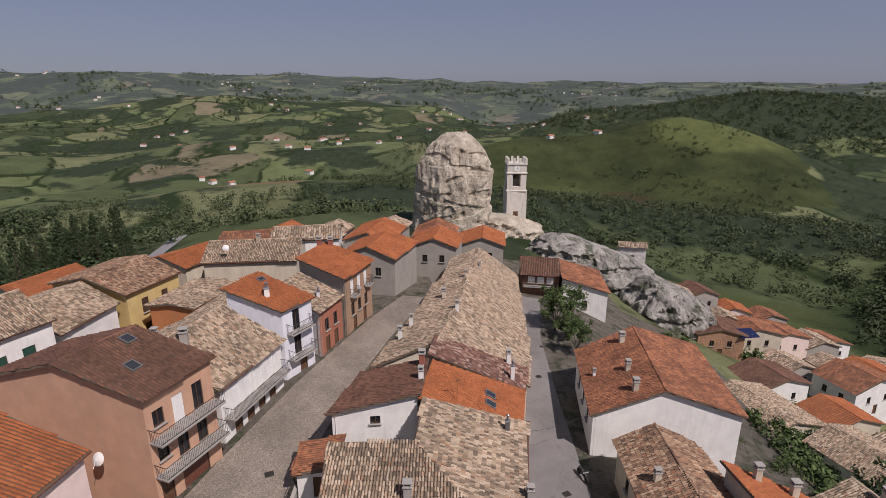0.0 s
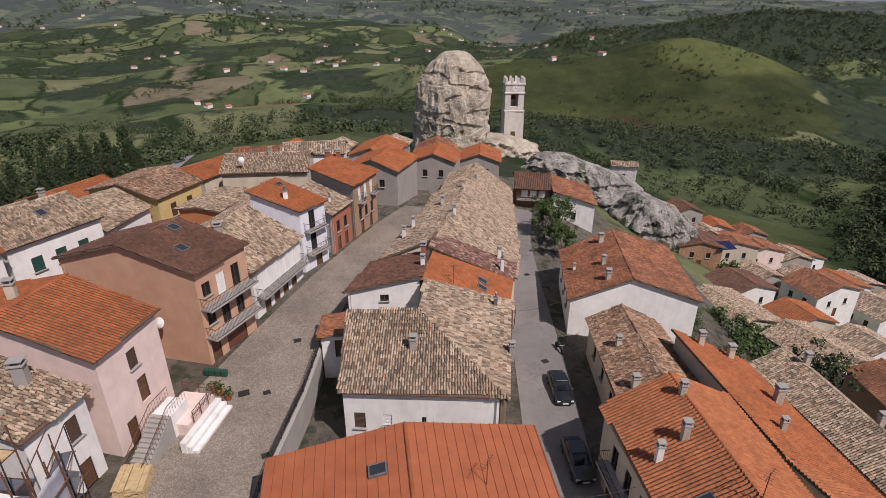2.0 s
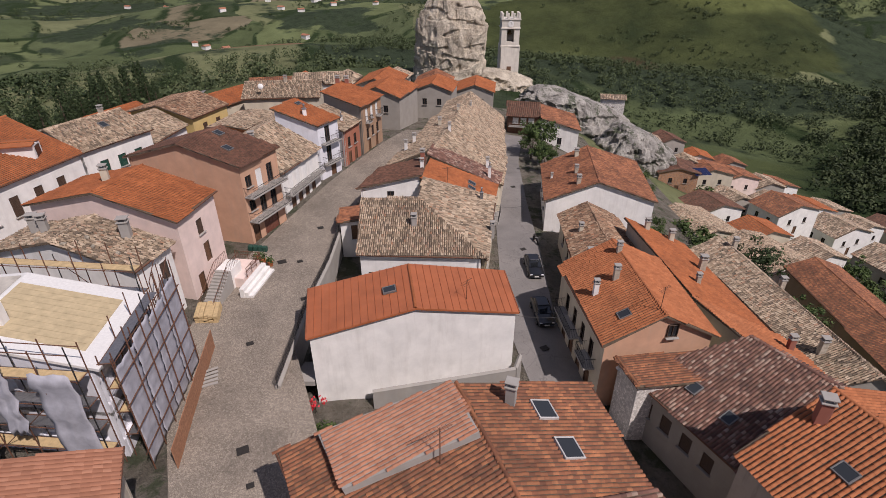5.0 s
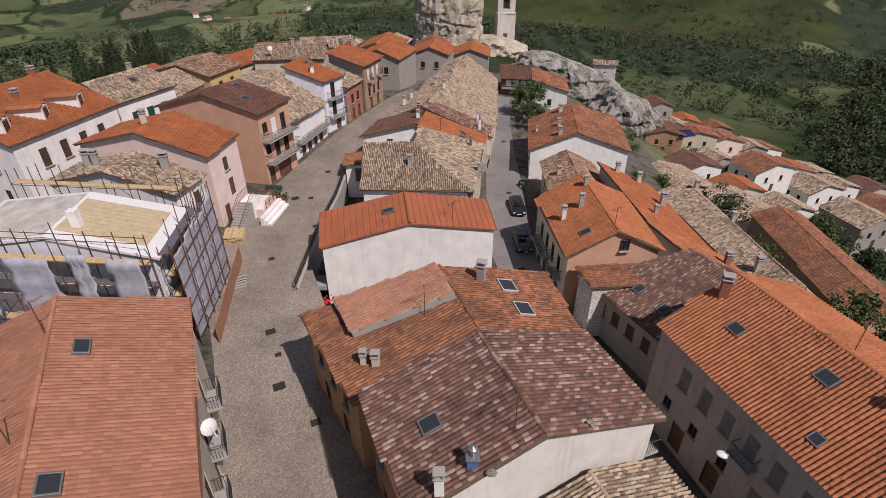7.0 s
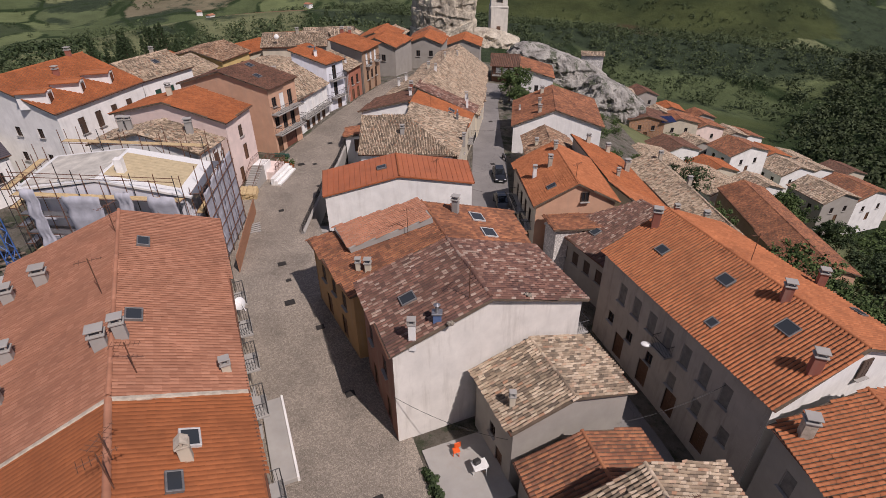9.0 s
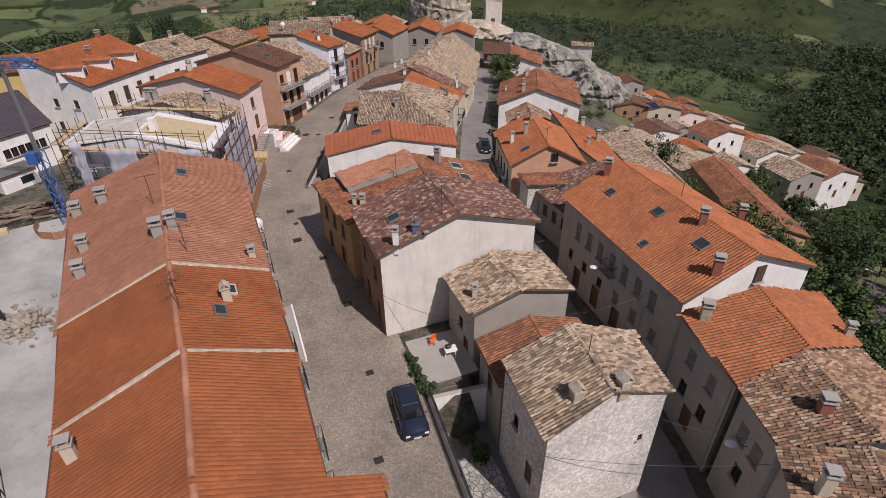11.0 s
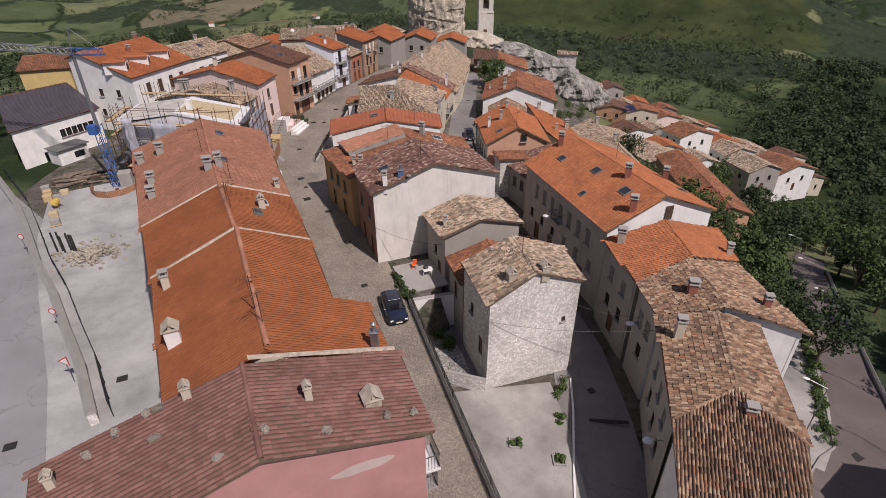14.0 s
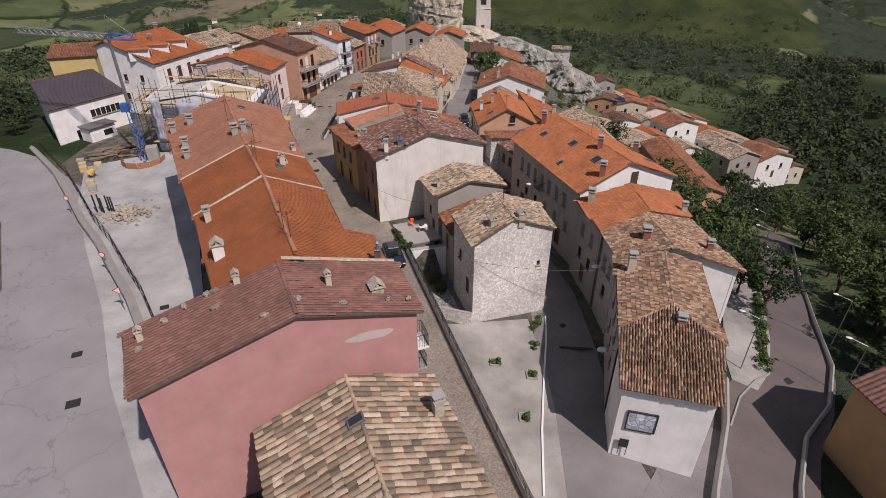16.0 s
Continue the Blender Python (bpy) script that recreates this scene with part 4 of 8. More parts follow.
H_L3 = house("long white house with old tan tile roof", (-15.9, 49.2), (-18.6, 39.4), (-30.2, 42.4), (-28.2, 50.6), 6.4, 9.9, 1.0, "coppo", M_WHITE, eave2=7.2,
             openings=row(0, 2.6, 4, 0.95, 2.1, "white") + row(0, 0, 4, 1.1, 2.1, "door"))
H_L4 = house("three-storey brown orange house with brown roof", (-18.0, 38.4), (-20.5, 31.9), (-34.2, 34.9), (-31.6, 41.2), 10.3, 12.3, 0.9, "brown", M_BRICKY,
             openings=[(0, 0.25, 5.9, 1.0, 2.2, "win"), (0, 0.55, 5.9, 1.0, 2.2, "white"), (0, 0.83, 6.6, 0.95, 1.3, "win"),
                       (0, 0.25, 3.0, 1.0, 2.2, "win"), (0, 0.55, 3.0, 1.0, 2.2, "win"), (0, 0.83, 3.8, 0.95, 1.3, "win"), (0, 0.42, 0, 2.6, 2.4, "garage"), (0, 0.85, 0, 1.1, 2.2, "door")])
H_P = house("pale pink house with new orange roof", (-21.5, 27.9), (-22.5, 21.0), (-38.4, 24.6), (-36.8, 31.6), 9.4, 11.4, 0.9, "orange", M_PINK,
            openings=[(0, 0.5, 5.6, 0.95, 1.5, "shut"), (0, 0.45, 2.4, 1.0, 2.1, "door"), (0, 0.75, 0, 1.0, 2.1, "door")])
H_RU = house("old white house with broken tan tile roof", (-22.9, 20.6), (-23.9, 15.6), (-38.5, 18.6), (-37.6, 23.8), 7.7, 9.6, 0.9, "coppo", M_WHITE, jitter=0.11,
             openings=[(0, 0.3, 4.0, 0.9, 1.7, "shut"), (0, 0.7, 0, 1.0, 2.1, "door"), (0, 0.3, 0, 1.0, 2.1, "door")])
H_J = house("white house with tan tile roof and green shutters", (-36.4, 46.6), (-40.4, 37.4), (-50.0, 41.5), (-46.0, 51.0), 9.8, 11.9, 1.0, "coppo", M_WHITE,
            openings=row(0, 5.6, 3, 1.1, 1.5, "gshut") + row(0, 1.6, 2, 1.0, 2.0, "shut"))
H_WH = house("large white house with orange roof and dormers", (-39.4, 36.6), (-43.2, 22.0), (-55.2, 25.0), (-51.2, 40.0), 10.2, 13.6, 0.8, "orange", M_WHITE, r=0.78, eave2=12.6,
             openings=row(0, 5.8, 4, 1.0, 2.1, "shut") + row(0, 2.2, 3, 1.0, 2.0, "win") + [(1, 0.3, 6.0, 0.8, 1.2, "win"), (1, 0.6, 6.0, 0.8, 1.2, "win"), (1, 0.3, 2.6, 0.8, 1.2, "win"), (1, 0.65, 2.6, 0.8, 1.2, "win")])
H_Y = house("yellow house with patchy brown tile roof", (-33.4, 64.8), (-35.9, 56.6), (-47.5, 60.5), (-45.0, 70.5), 8.2, 9.6, 1.5, "coppo_red", M_YELLOW,
            openings=row(0, 3.6, 2, 1.0, 1.8, "shut") + row(0, 0.3, 2, 1.0, 2.0, "door"))
H_N = house("long plain white-walled house with tan roof", (-33.4, 70.0), (-20.3, 71.6), (-21.5, 82.0), (-34.5, 80.0), 7.6, 9.4, 0.5, "coppo", M_CREAM)
H_N2 = house("small orange-walled house end with tan roof", (-34.2, 57.0), (-32.2, 66.0), (-26.0, 65.0), (-28.0, 56.0), 6.8, 7.2, 0.8, "coppo", plaster("orange_render", (0.50, 0.19, 0.07), 0.2))
H_N3 = house("low house with tan tile roof behind the street", (-27.5, 52.0), (-25.8, 62.0), (-19.5, 61.0), (-21.8, 52.2), 7.2, 8.2, 0.8, "coppo", M_GREY)
H_N4 = house("house with tan tile roof west of the street", (-50.0, 52.0), (-47.2, 60.5), (-36.6, 56.5), (-37.5, 48.0), 7.4, 9.2, 0.5, "coppo", M_WHITE)
H_N5 = house("white house with low tan roof at the edge", (-58.5, 47.0), (-54.0, 56.5), (-47.5, 53.0), (-51.0, 44.0), 7.0, 8.8, 0.0, "coppo", M_WHITE, openings=row(2, 3.4, 3, 0.9, 1.3, "gshut"))
H_N6 = house("house with orange roof at the edge of the village", (-62.0, 66.0), (-58.0, 76.0), (-49.0, 73.0), (-52.0, 63.0), 4.6, 6.2, -2.0, "orange", M_CREAM)
H_N7 = house("house with orange roof beyond the yellow one", (-47.0, 78.0), (-42.0, 87.0), (-34.0, 84.0), (-38.0, 75.0), 5.2, 6.6, -1.0, "orange", M_CREAM)
H_N8 = house("low house with brown roof and white wall", (-38.5, 88.0), (-30.0, 90.0), (-30.5, 97.0), (-39.5, 95.0), 5.4, 6.4, -1.0, "rust", M_WHITE)
H_N9 = house("house with tan roof at the north-west edge", (-29.0, 86.0), (-17.5, 88.0), (-18.5, 97.0), (-30.0, 95.0), 6.2, 7.6, -1.0, "coppo", M_WHITE)

# ---- the long terraces beside the western road ----
H_A1 = house("terrace house with salmon tile roof", (-14.1, -3.6), (-6.2, -21.5), (-16.75, -27.4), (-26.4, -10.2), 10.3, 12.7, 0.2, "salmon", M_CREAM, r=0.46, form="low", under=M_CLAYBED_P,
             openings=row(0, 5.2, 4, 1.0, 2.1, "win") + row(0, 2.2, 4, 1.0, 2.0, "shut") + row(2, 5.5, 4, 1.0, 1.5, "shut") + row(2, 2.0, 4, 1.0, 1.8, "win"))
H_A2 = house("terrace house with deep orange tile roof", (-6.2, -21.5), (-2.6, -29.2), (-12.4, -34.7), (-16.75, -27.4), 10.3, 12.7, 0.1, "rustic", M_CREAM, form="low", under=M_CLAYBED, r=0.46,
             openings=row(0, 5.2, 2, 1.0, 2.1, "win") + row(0, 2.2, 2, 1.0, 2.0, "shut") + row(2, 4.5, 2, 1.0, 1.5, "shut"))
H_A3 = house("terrace house with long deep orange tile roof", (-2.6, -29.2), (0.7, -37.0), (-8.9, -41.2), (-12.4, -34.7), 10.3, 12.7, 0.0, "rustic", M_CREAM, form="low", under=M_CLAYBED, r=0.45,
             openings=row(0, 5.2, 2, 1.0, 2.1, "win") + row(0, 2.2, 2, 1.0, 2.0, "shut") + row(2, 4.5, 2, 1.0, 1.5, "shut"))
H_A3b = house("terrace house with wide orange tile roof", (2.75, -36.1), (5.3, -42.2), (-6.1, -46.3), (-8.9, -41.2), 9.4, 12.7, 0.0, "rustic", M_CREAM, form="low", under=M_CLAYBED, r=0.545, eave2=10.3,
              openings=row(0, 5.2, 2, 1.0, 2.1, "win") + row(2, 4.5, 2, 1.0, 1.5, "shut"))
H_A4 = house("rose-painted house with dusky red tile roof", (5.4, -42.3), (7.6, -47.9), (-6.9, -55.4), (-10.0, -50.2), 10.8, 13.1, 0.0, "dusk", M_ROSE, r=0.46,
             openings=row(0, 5.2, 2, 1.0, 2.1, "win") + row(0, 1.8, 2, 1.0, 2.0, "shut"))
H_X = house("ochre house with old straw-coloured tile roof", (8.1, -48.5), (12.6, -60.0), (3.2, -64.5), (-2.0, -53.4), 6.2, 8.3, 0.0, "coppo", M_OCHRE, r=0.5)

# ---- the middle row, between the street and the lane ----
H_F = house("white house with ribbed orange metal roof", (-9.5, 10.6), (-10.8, 17.3), (6.2, 20.2), (6.8, 13.9), 5.0, 6.6, -2.2, "orange", M_WHITE, form="sheet", under=M_SHEET, over=0.25)
H_G0 = house("white house with worn tan tile roof", (-8.3, 32.8), (-2.0, 33.0), (5.0, 24.4), (-7.9, 25.0), 6.4, 6.4, -3.5, "coppo", M_WHITE, r=0, eave2=3.75,
             openings=[(2, 0.9, 3.6, 0.9, 1.5, "shut"), (2, 0.72, 3.9, 0.7, 1.1, "white"), (2, 0.48, 4.1, 0.35, 0.8, "win")])
H_G0b = house("house with tan roof falling to the lane", (-2.0, 33.0), (-1.7, 38.6), (7.2, 39.4), (5.0, 24.4), 6.45, 6.45, -3.5, "coppo", M_CREAM, r=0, eave2=3.5,
              openings=[(2, 0.3, 3.4, 0.8, 1.2, "win"), (2, 0.7, 3.4, 0.8, 1.2, "win"), (2, 0.5, 0, 1.0, 2.1, "door")])
H_SM = house("small shed with rusty tile roof", (-11.4, 33.6), (-11.6, 37.6), (-8.0, 38.0), (-8.0, 33.8), 2.9, 2.9, 0.5, "rust", M_WHITE, r=0.02, eave2=3.4, openings=[(3, 0.4, 0, 0.9, 1.9, "door")])
H_C2 = house("white house with low brown roof", (-1.8, 38.7), (-1.3, 44.8), (-7.6, 44.9), (-9.6, 38.0), 6.7, 6.7, 0.5, "brown", M_WHITE, r=0, eave2=5.2, openings=[(3, 0.5, 3.4, 0.85, 0.7, "win")])
H_C3 = house("cream house with bright orange roof to the lane", (-2.1, 38.7), (-1.0, 45.2), (8.2, 47.4), (7.0, 40.8), 6.3, 6.3, -3.5, "orange", M_CREAM, r=0, eave2=1.7, openings=[(3, 0.86, 8.1, 1.0, 0.7, "win"), (2, 0.5, 2.0, 0.9, 1.5, "win"), (2, 0.3, 0, 1.0, 2.1, "door")])
H_C3x = house("narrow house with dark mottled tile roof", (-1.3, 45.3), (-0.8, 49.6), (9.2, 52.0), (8.3, 47.5), 6.8, 6.8, -3.5, "mixed", M_CREAM, r=0, eave2=1.6)
H_C4 = house("house with wide sandy tile roof to the lane", (-7.2, 47.0), (-4.0, 58.5), (11.0, 62.0), (9.2, 50.2), 4.4, 6.6, -1.5, "coppo", M_CREAM, r=0.40, eave2=0.4, openings=row(2, 0.3, 2, 0.9, 1.3, "win", 0.2, 0.8))
H_C5 = house("house with broad sandy roof in the middle row", (-4.2, 58.5), (-1.4, 73.0), (12.0, 77.0), (11.0, 62.2), 3.6, 5.6, -2.5, "coppo", M_CREAM, r=0.40, eave2=-0.8)
H_C6 = house("last house of the middle row under a sandy roof", (-1.2, 73.2), (1.4, 88.0), (13.4, 91.5), (12.2, 77.2), 2.6, 4.2, -3.5, "coppo", M_CREAM, r=0.40, eave2=-1.6)
H_G2 = house("brown-walled house with rust tile roof and roof windows", (-8.4, -0.8), (-3.4, -9.0), (11.4, -4.2), (9.9, 4.4), 6.6, 8.9, 0.2, "rust", M_OCHRE, r=0.54, openings=row(0, 3.6, 3, 0.9, 1.5, "shut") + row(0, 0.2, 2, 1.1, 2.2, "door"))
H_G1 = house("tall house with mottled dark tile roof and pale wall", (-2.8, -9.4), (0.3, -17.0), (13.5, -11.4), (10.8, -4.4), 8.3, 10.6, 0.0, "mixed", M_WHITE, r=0.48, walls={0: plaster("red_brown_render", (0.28, 0.14, 0.10), 0.5), 1: plaster("pale_render", (0.72, 0.68, 0.62), 0.5)},
             openings=[(0, 0.25, 4.4, 0.9, 1.5, "shut"), (0, 0.7, 4.4, 0.9, 1.5, "shut"), (0, 0.3, 0.1, 1.1, 2.3, "door"), (0, 0.75, 0.1, 1.1, 2.3, "door")])
H_H1 = house("small grey house with sandy tile roof", (5.3, -14.9), (7.5, -20.1), (15.7, -16.8), (13.7, -11.4), 5.2, 6.5, -0.5, "coppo", M_GREY, r=0.48, openings=[(0, 0.5, 2.4, 0.7, 1.0, "win"), (0, 0.7, 0, 0.9, 2.0, "door")])
H_H2 = house("low house with rusty orange roof", (7.7, -20.5), (9.2, -25.2), (17.0, -22.4), (15.9, -18.0), 3.3, 4.6, -3.7, "rust", M_GREY, r=0.5, openings=[(0, 0.5, 3.7, 0.9, 2.0, "door")])
H_S1 = house("rubble stone house with sandy tile roof", (9.2, -24.9), (11.3, -31.1), (19.6, -27.5), (18.7, -21.9), 5.45, 7.45, -3.8, "coppo", M_STONE, r=0.47, over=0.25, openings=[(0, 0.35, 5.4, 0.7, 1.1, "win"), (0, 0.72, 2.4, 0.9, 2.0, "door"), (1, 0.85, 5.2, 0.4, 0.5, "win")])

# ---- houses east of the lane ----
H_K1 = house("long grey building with bright orange tile roof", (17.7, 0.6), (23.9, -17.9), (36.9, -12.9), (30.6, 5.4), 4.7, 7.6, -4.6, "bright", plaster("stained_beige_render", (0.44, 0.39, 0.335), 0.75, (0.22, 0.19, 0.165)), form="roman", r=0.48, walls={1: M_WHITE},
             openings=row(0, 5.8, 7, 0.95, 1.9, "grey") + row(0, 2.9, 3, 0.8, 1.1, "win", 0.05, 0.5) + row(0, 2.9, 3, 0.9, 1.4, "grey", 0.5, 0.95) + row(0, 0.1, 4, 1.3, 2.5, "door") + [(1, 0.55, 9.2, 0.9, 1.6, "shut")])
H_U1 = house("grey building with orange tile roof", (23.4, -18.4), (24.6, -25.9), (35.6, -21.4), (36.4, -15.0), 4.15, 5.5, -4.7, "bright", M_GREY, form="roman", r=0.5, eave2=3.6, openings=row(0, 5.6, 2, 0.95, 1.6, "grey") + row(0, 2.6, 2, 0.9, 1.4, "win") + row(0, 0.1, 1, 1.2, 2.3, "door"))
H_T1 = house("grey and white building with weathered brown tile roof", (24.6, -25.9), (24.9, -30.6), (36.9, -31.6), (35.8, -21.2), 4.2, 5.4, -4.7, "coppo_red", M_GREY, r=0.44, eave2=3.2, walls={1: M_WHITE, 2: M_WHITE}, openings=row(0, 5.3, 2, 0.95, 1.6, "grey") + row(0, 2.4, 1, 0.9, 1.4, "win"))
H_T1b = house("end house with weathered brown tile roof", (24.9, -30.6), (22.4, -41.2), (30.0, -43.1), (32.6, -31.6), 4.25, 5.1, -4.7, "coppo_red", M_GREY, r=0.56, eave2=4.1, ridge_end=(27.17, -39.3), bare=(1,), openings=row(0, 5.2, 3, 0.95, 1.5, "grey") + row(0, 2.2, 3, 0.9, 1.4, "win"))
H_T1c = house("whitewashed end house with a hipped roof of ribbed brown tiles", (22.4, -41.2), (30.0, -43.1), (28.5, -47.5), (21.6, -45.9), 4.3, 4.2, -4.8, "coppo_red", M_WHITE, r=0, eave2=2.45, peak=(27.17, -39.3, 5.1), bare=(0,))
H_W1 = house("brick-gabled house with bright orange tiles", (12.2, 25.0), (13.4, 12.5), (23.2, 13.8), (22.6, 26.2), 2.6, 5.2, -4.5, "bright", M_CREAM, form="roman", r=0.49, walls={1: M_BRICKY}, openings=[(1, 0.6, 7.3, 0.9, 1.2, "win")] + row(0, 3.6, 4, 0.95, 1.9, "win") + row(0, 0.1, 4, 1.2, 2.2, "door"))
H_W1s = house("low white annexe with flat tiled edge", (14.4, 12.4), (15.2, 9.0), (23.6, 10.0), (23.2, 13.6), 1.7, 1.7, -4.5, "rust", M_STONE, r=0.02, eave2=1.5, openings=[(1, 0.4, 4.2, 0.8, 1.0, "win")])
H_W2 = house("low house with grey-brown tile roof", (15.6, 42.0), (14.8, 27.5), (23.4, 28.0), (22.8, 41.6), -0.1, 1.7, -4.6, "coppo_red", M_CREAM, r=0.48, openings=row(0, 2.0, 3, 0.9, 1.3, "win"))
H_W3 = house("long low house with worn brown tiles", (15.3, 12.0), (20.0, 2.2), (30.0, 6.4), (25.6, 13.2), 0.6, 3.2, -4.6, "mixed", M_GREY, r=0.96, eave2=3.1, openings=row(0, 2.6, 4, 0.95, 1.5, "shut"))
H_W4 = house("house with wide deep orange roof", (22.0, 36.0), (23.6, 20.0), (31.4, 17.8), (29.8, 36.0), 2.4, 2.4, -6.0, "orange", M_CREAM, r=0, eave2=-1.2)
H_W5 = house("house with red tiled lean-to roof", (23.4, 20.0), (25.6, 12.8), (32.4, 12.8), (31.4, 17.8), 2.4, 2.4, -6.0, "bright", M_CREAM, form="roman", r=0, eave2=-0.6)
H_R1 = house("white house with rust-stained orange roof", (15.9, 58.6), (14.2, 45.0), (29.6, 45.2), (31.4, 61.0), 0.4, 3.0, -4.6, "rust", M_WHITE, r=0.46, eave2=0.0, openings=row(0, 2.2, 3, 0.95, 1.5, "win"))
H_B1 = house("brown timber-clad house with dark roof", (13.8, 90.0), (20.8, 88.6), (21.6, 98.0), (14.6, 99.5), -0.8, 0.9, -6.5, "brown", plaster("brown_render", (0.17, 0.085, 0.055), 0.3), r=0.5, openings=row(0, 4.0, 3, 1.2, 1.2, "white"))
H_B2 = house("cream house with brown single-pitch roof", (20.4, 86.4), (21.6, 98.0), (29.6, 97.0), (28.4, 85.0), -0.4, -0.4, -12.0, "rust", M_WHITE, r=0, eave2=-2.6, openings=row(3, 6.2, 1, 0.9, 1.4, "win"))

# ---- far houses towards the rock ----
GREY_N = M_GREY
for lab, A, B, C, D, e, rdg, st in (
        ("orange-roofed house below the rock", (-16, 78), (-14, 88), (-4, 86), (-7, 76), 6.2, 8.0, "orange"),
        ("grey house with orange roof under the rock", (-6, 90), (-5, 99), (4, 98), (2.5, 89), 4.2, 5.8, "orange"),
        ("long orange-roofed house near the rock", (-18, 92), (-16, 104), (-7, 102), (-9, 90), 4.8, 6.4, "orange"),
        ("grey house with terracotta roof by the rock", (3, 100), (4, 110), (13, 109), (12, 99), 1.6, 3.2, "orange"),
        ("house with rust roof at the foot of the rock", (-6, 102), (-5, 112), (3, 111), (2, 101), 2.6, 4.4, "rust"),
        ("tan-roofed house at the north end", (-16, 106), (-14, 116), (-7, 115), (-9, 105), 2.6, 4.0, "coppo"),
        ("little tan-roofed house at the north end", (-27, 100), (-25, 109), (-18, 108), (-20, 98), 3.4, 4.8, "coppo"),
        ("orange-roofed house at the north edge", (-38, 104), (-36, 113), (-29, 112), (-31, 102), 2.2, 3.6, "orange")):
    house(lab, A, B, C, D, e, rdg, e - 6.0, st, GREY_N, openings=row(0, 3.2, 3, 0.9, 1.3, "win") + row(3, 3.2, 2, 0.9, 1.3, "win"), group="houses below the rock")

# ---- houses on the eastern slope ----
for lab, x, y, w, d, e, rise, st, wm, tz in (
        ("brick house with red-brown roof on the slope", 58.5, 106, 10, 9, -18.4, 1.2, "brown", M_BLOCK, 8),
        ("white house with grey-brown roof on the slope", 60.5, 89, 11, 9, -20.6, 1.6, "brown", M_WHITE, -18),
        ("house with tan roof below the crag", 54, 118, 9, 8, -15.5, 1.6, "coppo", M_WHITE, 10),
        ("house with brown roof below the crag", 63, 125, 8, 8, -17.5, 1.5, "brown", M_GREY, -10),
        ("tan-roofed house on the slope", 50.5, 74.5, 13, 13, -18.4, 1.9, "coppo", M_CREAM, -20),
        ("low tan-roofed house in the gardens", 57.5, 61, 10, 12, -17.0, 1.6, "coppo", M_WHITE, -25),
        ("orange-roofed house on the slope", 66, 78, 10, 8, -21.5, 1.6, "orange", M_CREAM, -15),
        ("white house with rust roof on the slope", 78, 90, 12, 9, -21.5, 1.8, "rust", M_WHITE, -22),
        ("pinkish house with rust roof on the slope", 80, 118, 12, 9, -25.5, 1.6, "rust", M_PINK, -12),
        ("grey house with tan roof on the slope", 71, 100, 9, 8, -24.0, 1.6, "coppo", M_GREY, -20),
        ("white house with tan roof low on the slope", 92, 90, 11, 9, -27.0, 1.8, "coppo", M_WHITE, -20),
        ("white villa with rust roof low on the slope", 97, 72, 13, 11, -24.6, 2.0, "rust", M_WHITE, -24),
        ("grey house with tan roof beside the villa", 85, 65, 10, 10, -21.6, 1.8, "coppo", M_GREY, -20),
        ("orange-roofed house low on the slope", 96, 108, 12, 9, -30.5, 1.8, "orange", M_WHITE, -15),
        ("tan-roofed house at the foot of the village", 112, 122, 12, 9, -37.5, 1.6, "coppo", M_GREY, -20),
        ("brown-roofed house at the foot of the village", 99, 128, 11, 9, -32.5, 1.6, "rust", M_WHITE, -20),
        ("white house beneath the solar-roofed one", 70, 112, 11, 8, -21.5, 1.4, "rust", M_CREAM, 0),
        ("small tan-roofed house on the slope", 84, 104, 8, 7, -26.5, 1.4, "coppo", M_WHITE, -15)):
    t = radians(-0.8 * tz)
    def cr(u, v):
        return (x + u * math.cos(t) - v * math.sin(t), y + u * math.sin(t) + v * math.cos(t))
    house(lab, cr(-w / 2, d / 2), cr(-w / 2, -d / 2), cr(w / 2, -d / 2), cr(w / 2, d / 2), e, e + rise, e - 5.5, st, wm, openings=row(1, 2.8, 2, 0.9, 1.3, "win") + row(0, 2.8, 2, 0.9, 1.3, "win") + row(1, 0.2, 1, 1.0, 2.0, "door"), group="houses on the eastern slope")
for lab, x, y, w, d, st, wm, tz in (
        ("small tan-roofed house packed among its neighbours", 73, 70, 9, 8, "coppo", M_WHITE, -18),
        ("grey house with weathered tan roof on the slope", 90, 119, 9, 8, "coppo", M_GREY, -8),
        ("white house with tan roof low on the slope", 106, 101, 10, 8, "coppo", M_WHITE, -22),
        ("brown-roofed house beside the low lane", 119, 106, 10, 9, "brown", M_CREAM, -18),
        ("orange-roofed house under the crag", 73, 127, 9, 7, "orange", M_PINK, 5),
        ("small rust-roofed house under the crag", 85, 131, 9, 7, "rust", M_GREY, -6),
        ("tan-roofed house behind the brick one", 66, 117, 7, 6, "coppo", M_WHITE, 6),
        ("brown-roofed house at the end of the slope", 112, 84, 10, 8, "brown", M_CREAM, -28)):
    t = radians(-0.8 * tz)
    e = gz(x, y) + 4.6
    house(lab, cr(-w / 2, d / 2), cr(-w / 2, -d / 2), cr(w / 2, -d / 2), cr(w / 2, d / 2), e, e + 1.5, e - 6.5, st, wm, openings=row(1, 3.6, 2, 0.9, 1.3, "win") + row(0, 3.6, 2, 0.9, 1.3, "win"), group="houses on the eastern slope")
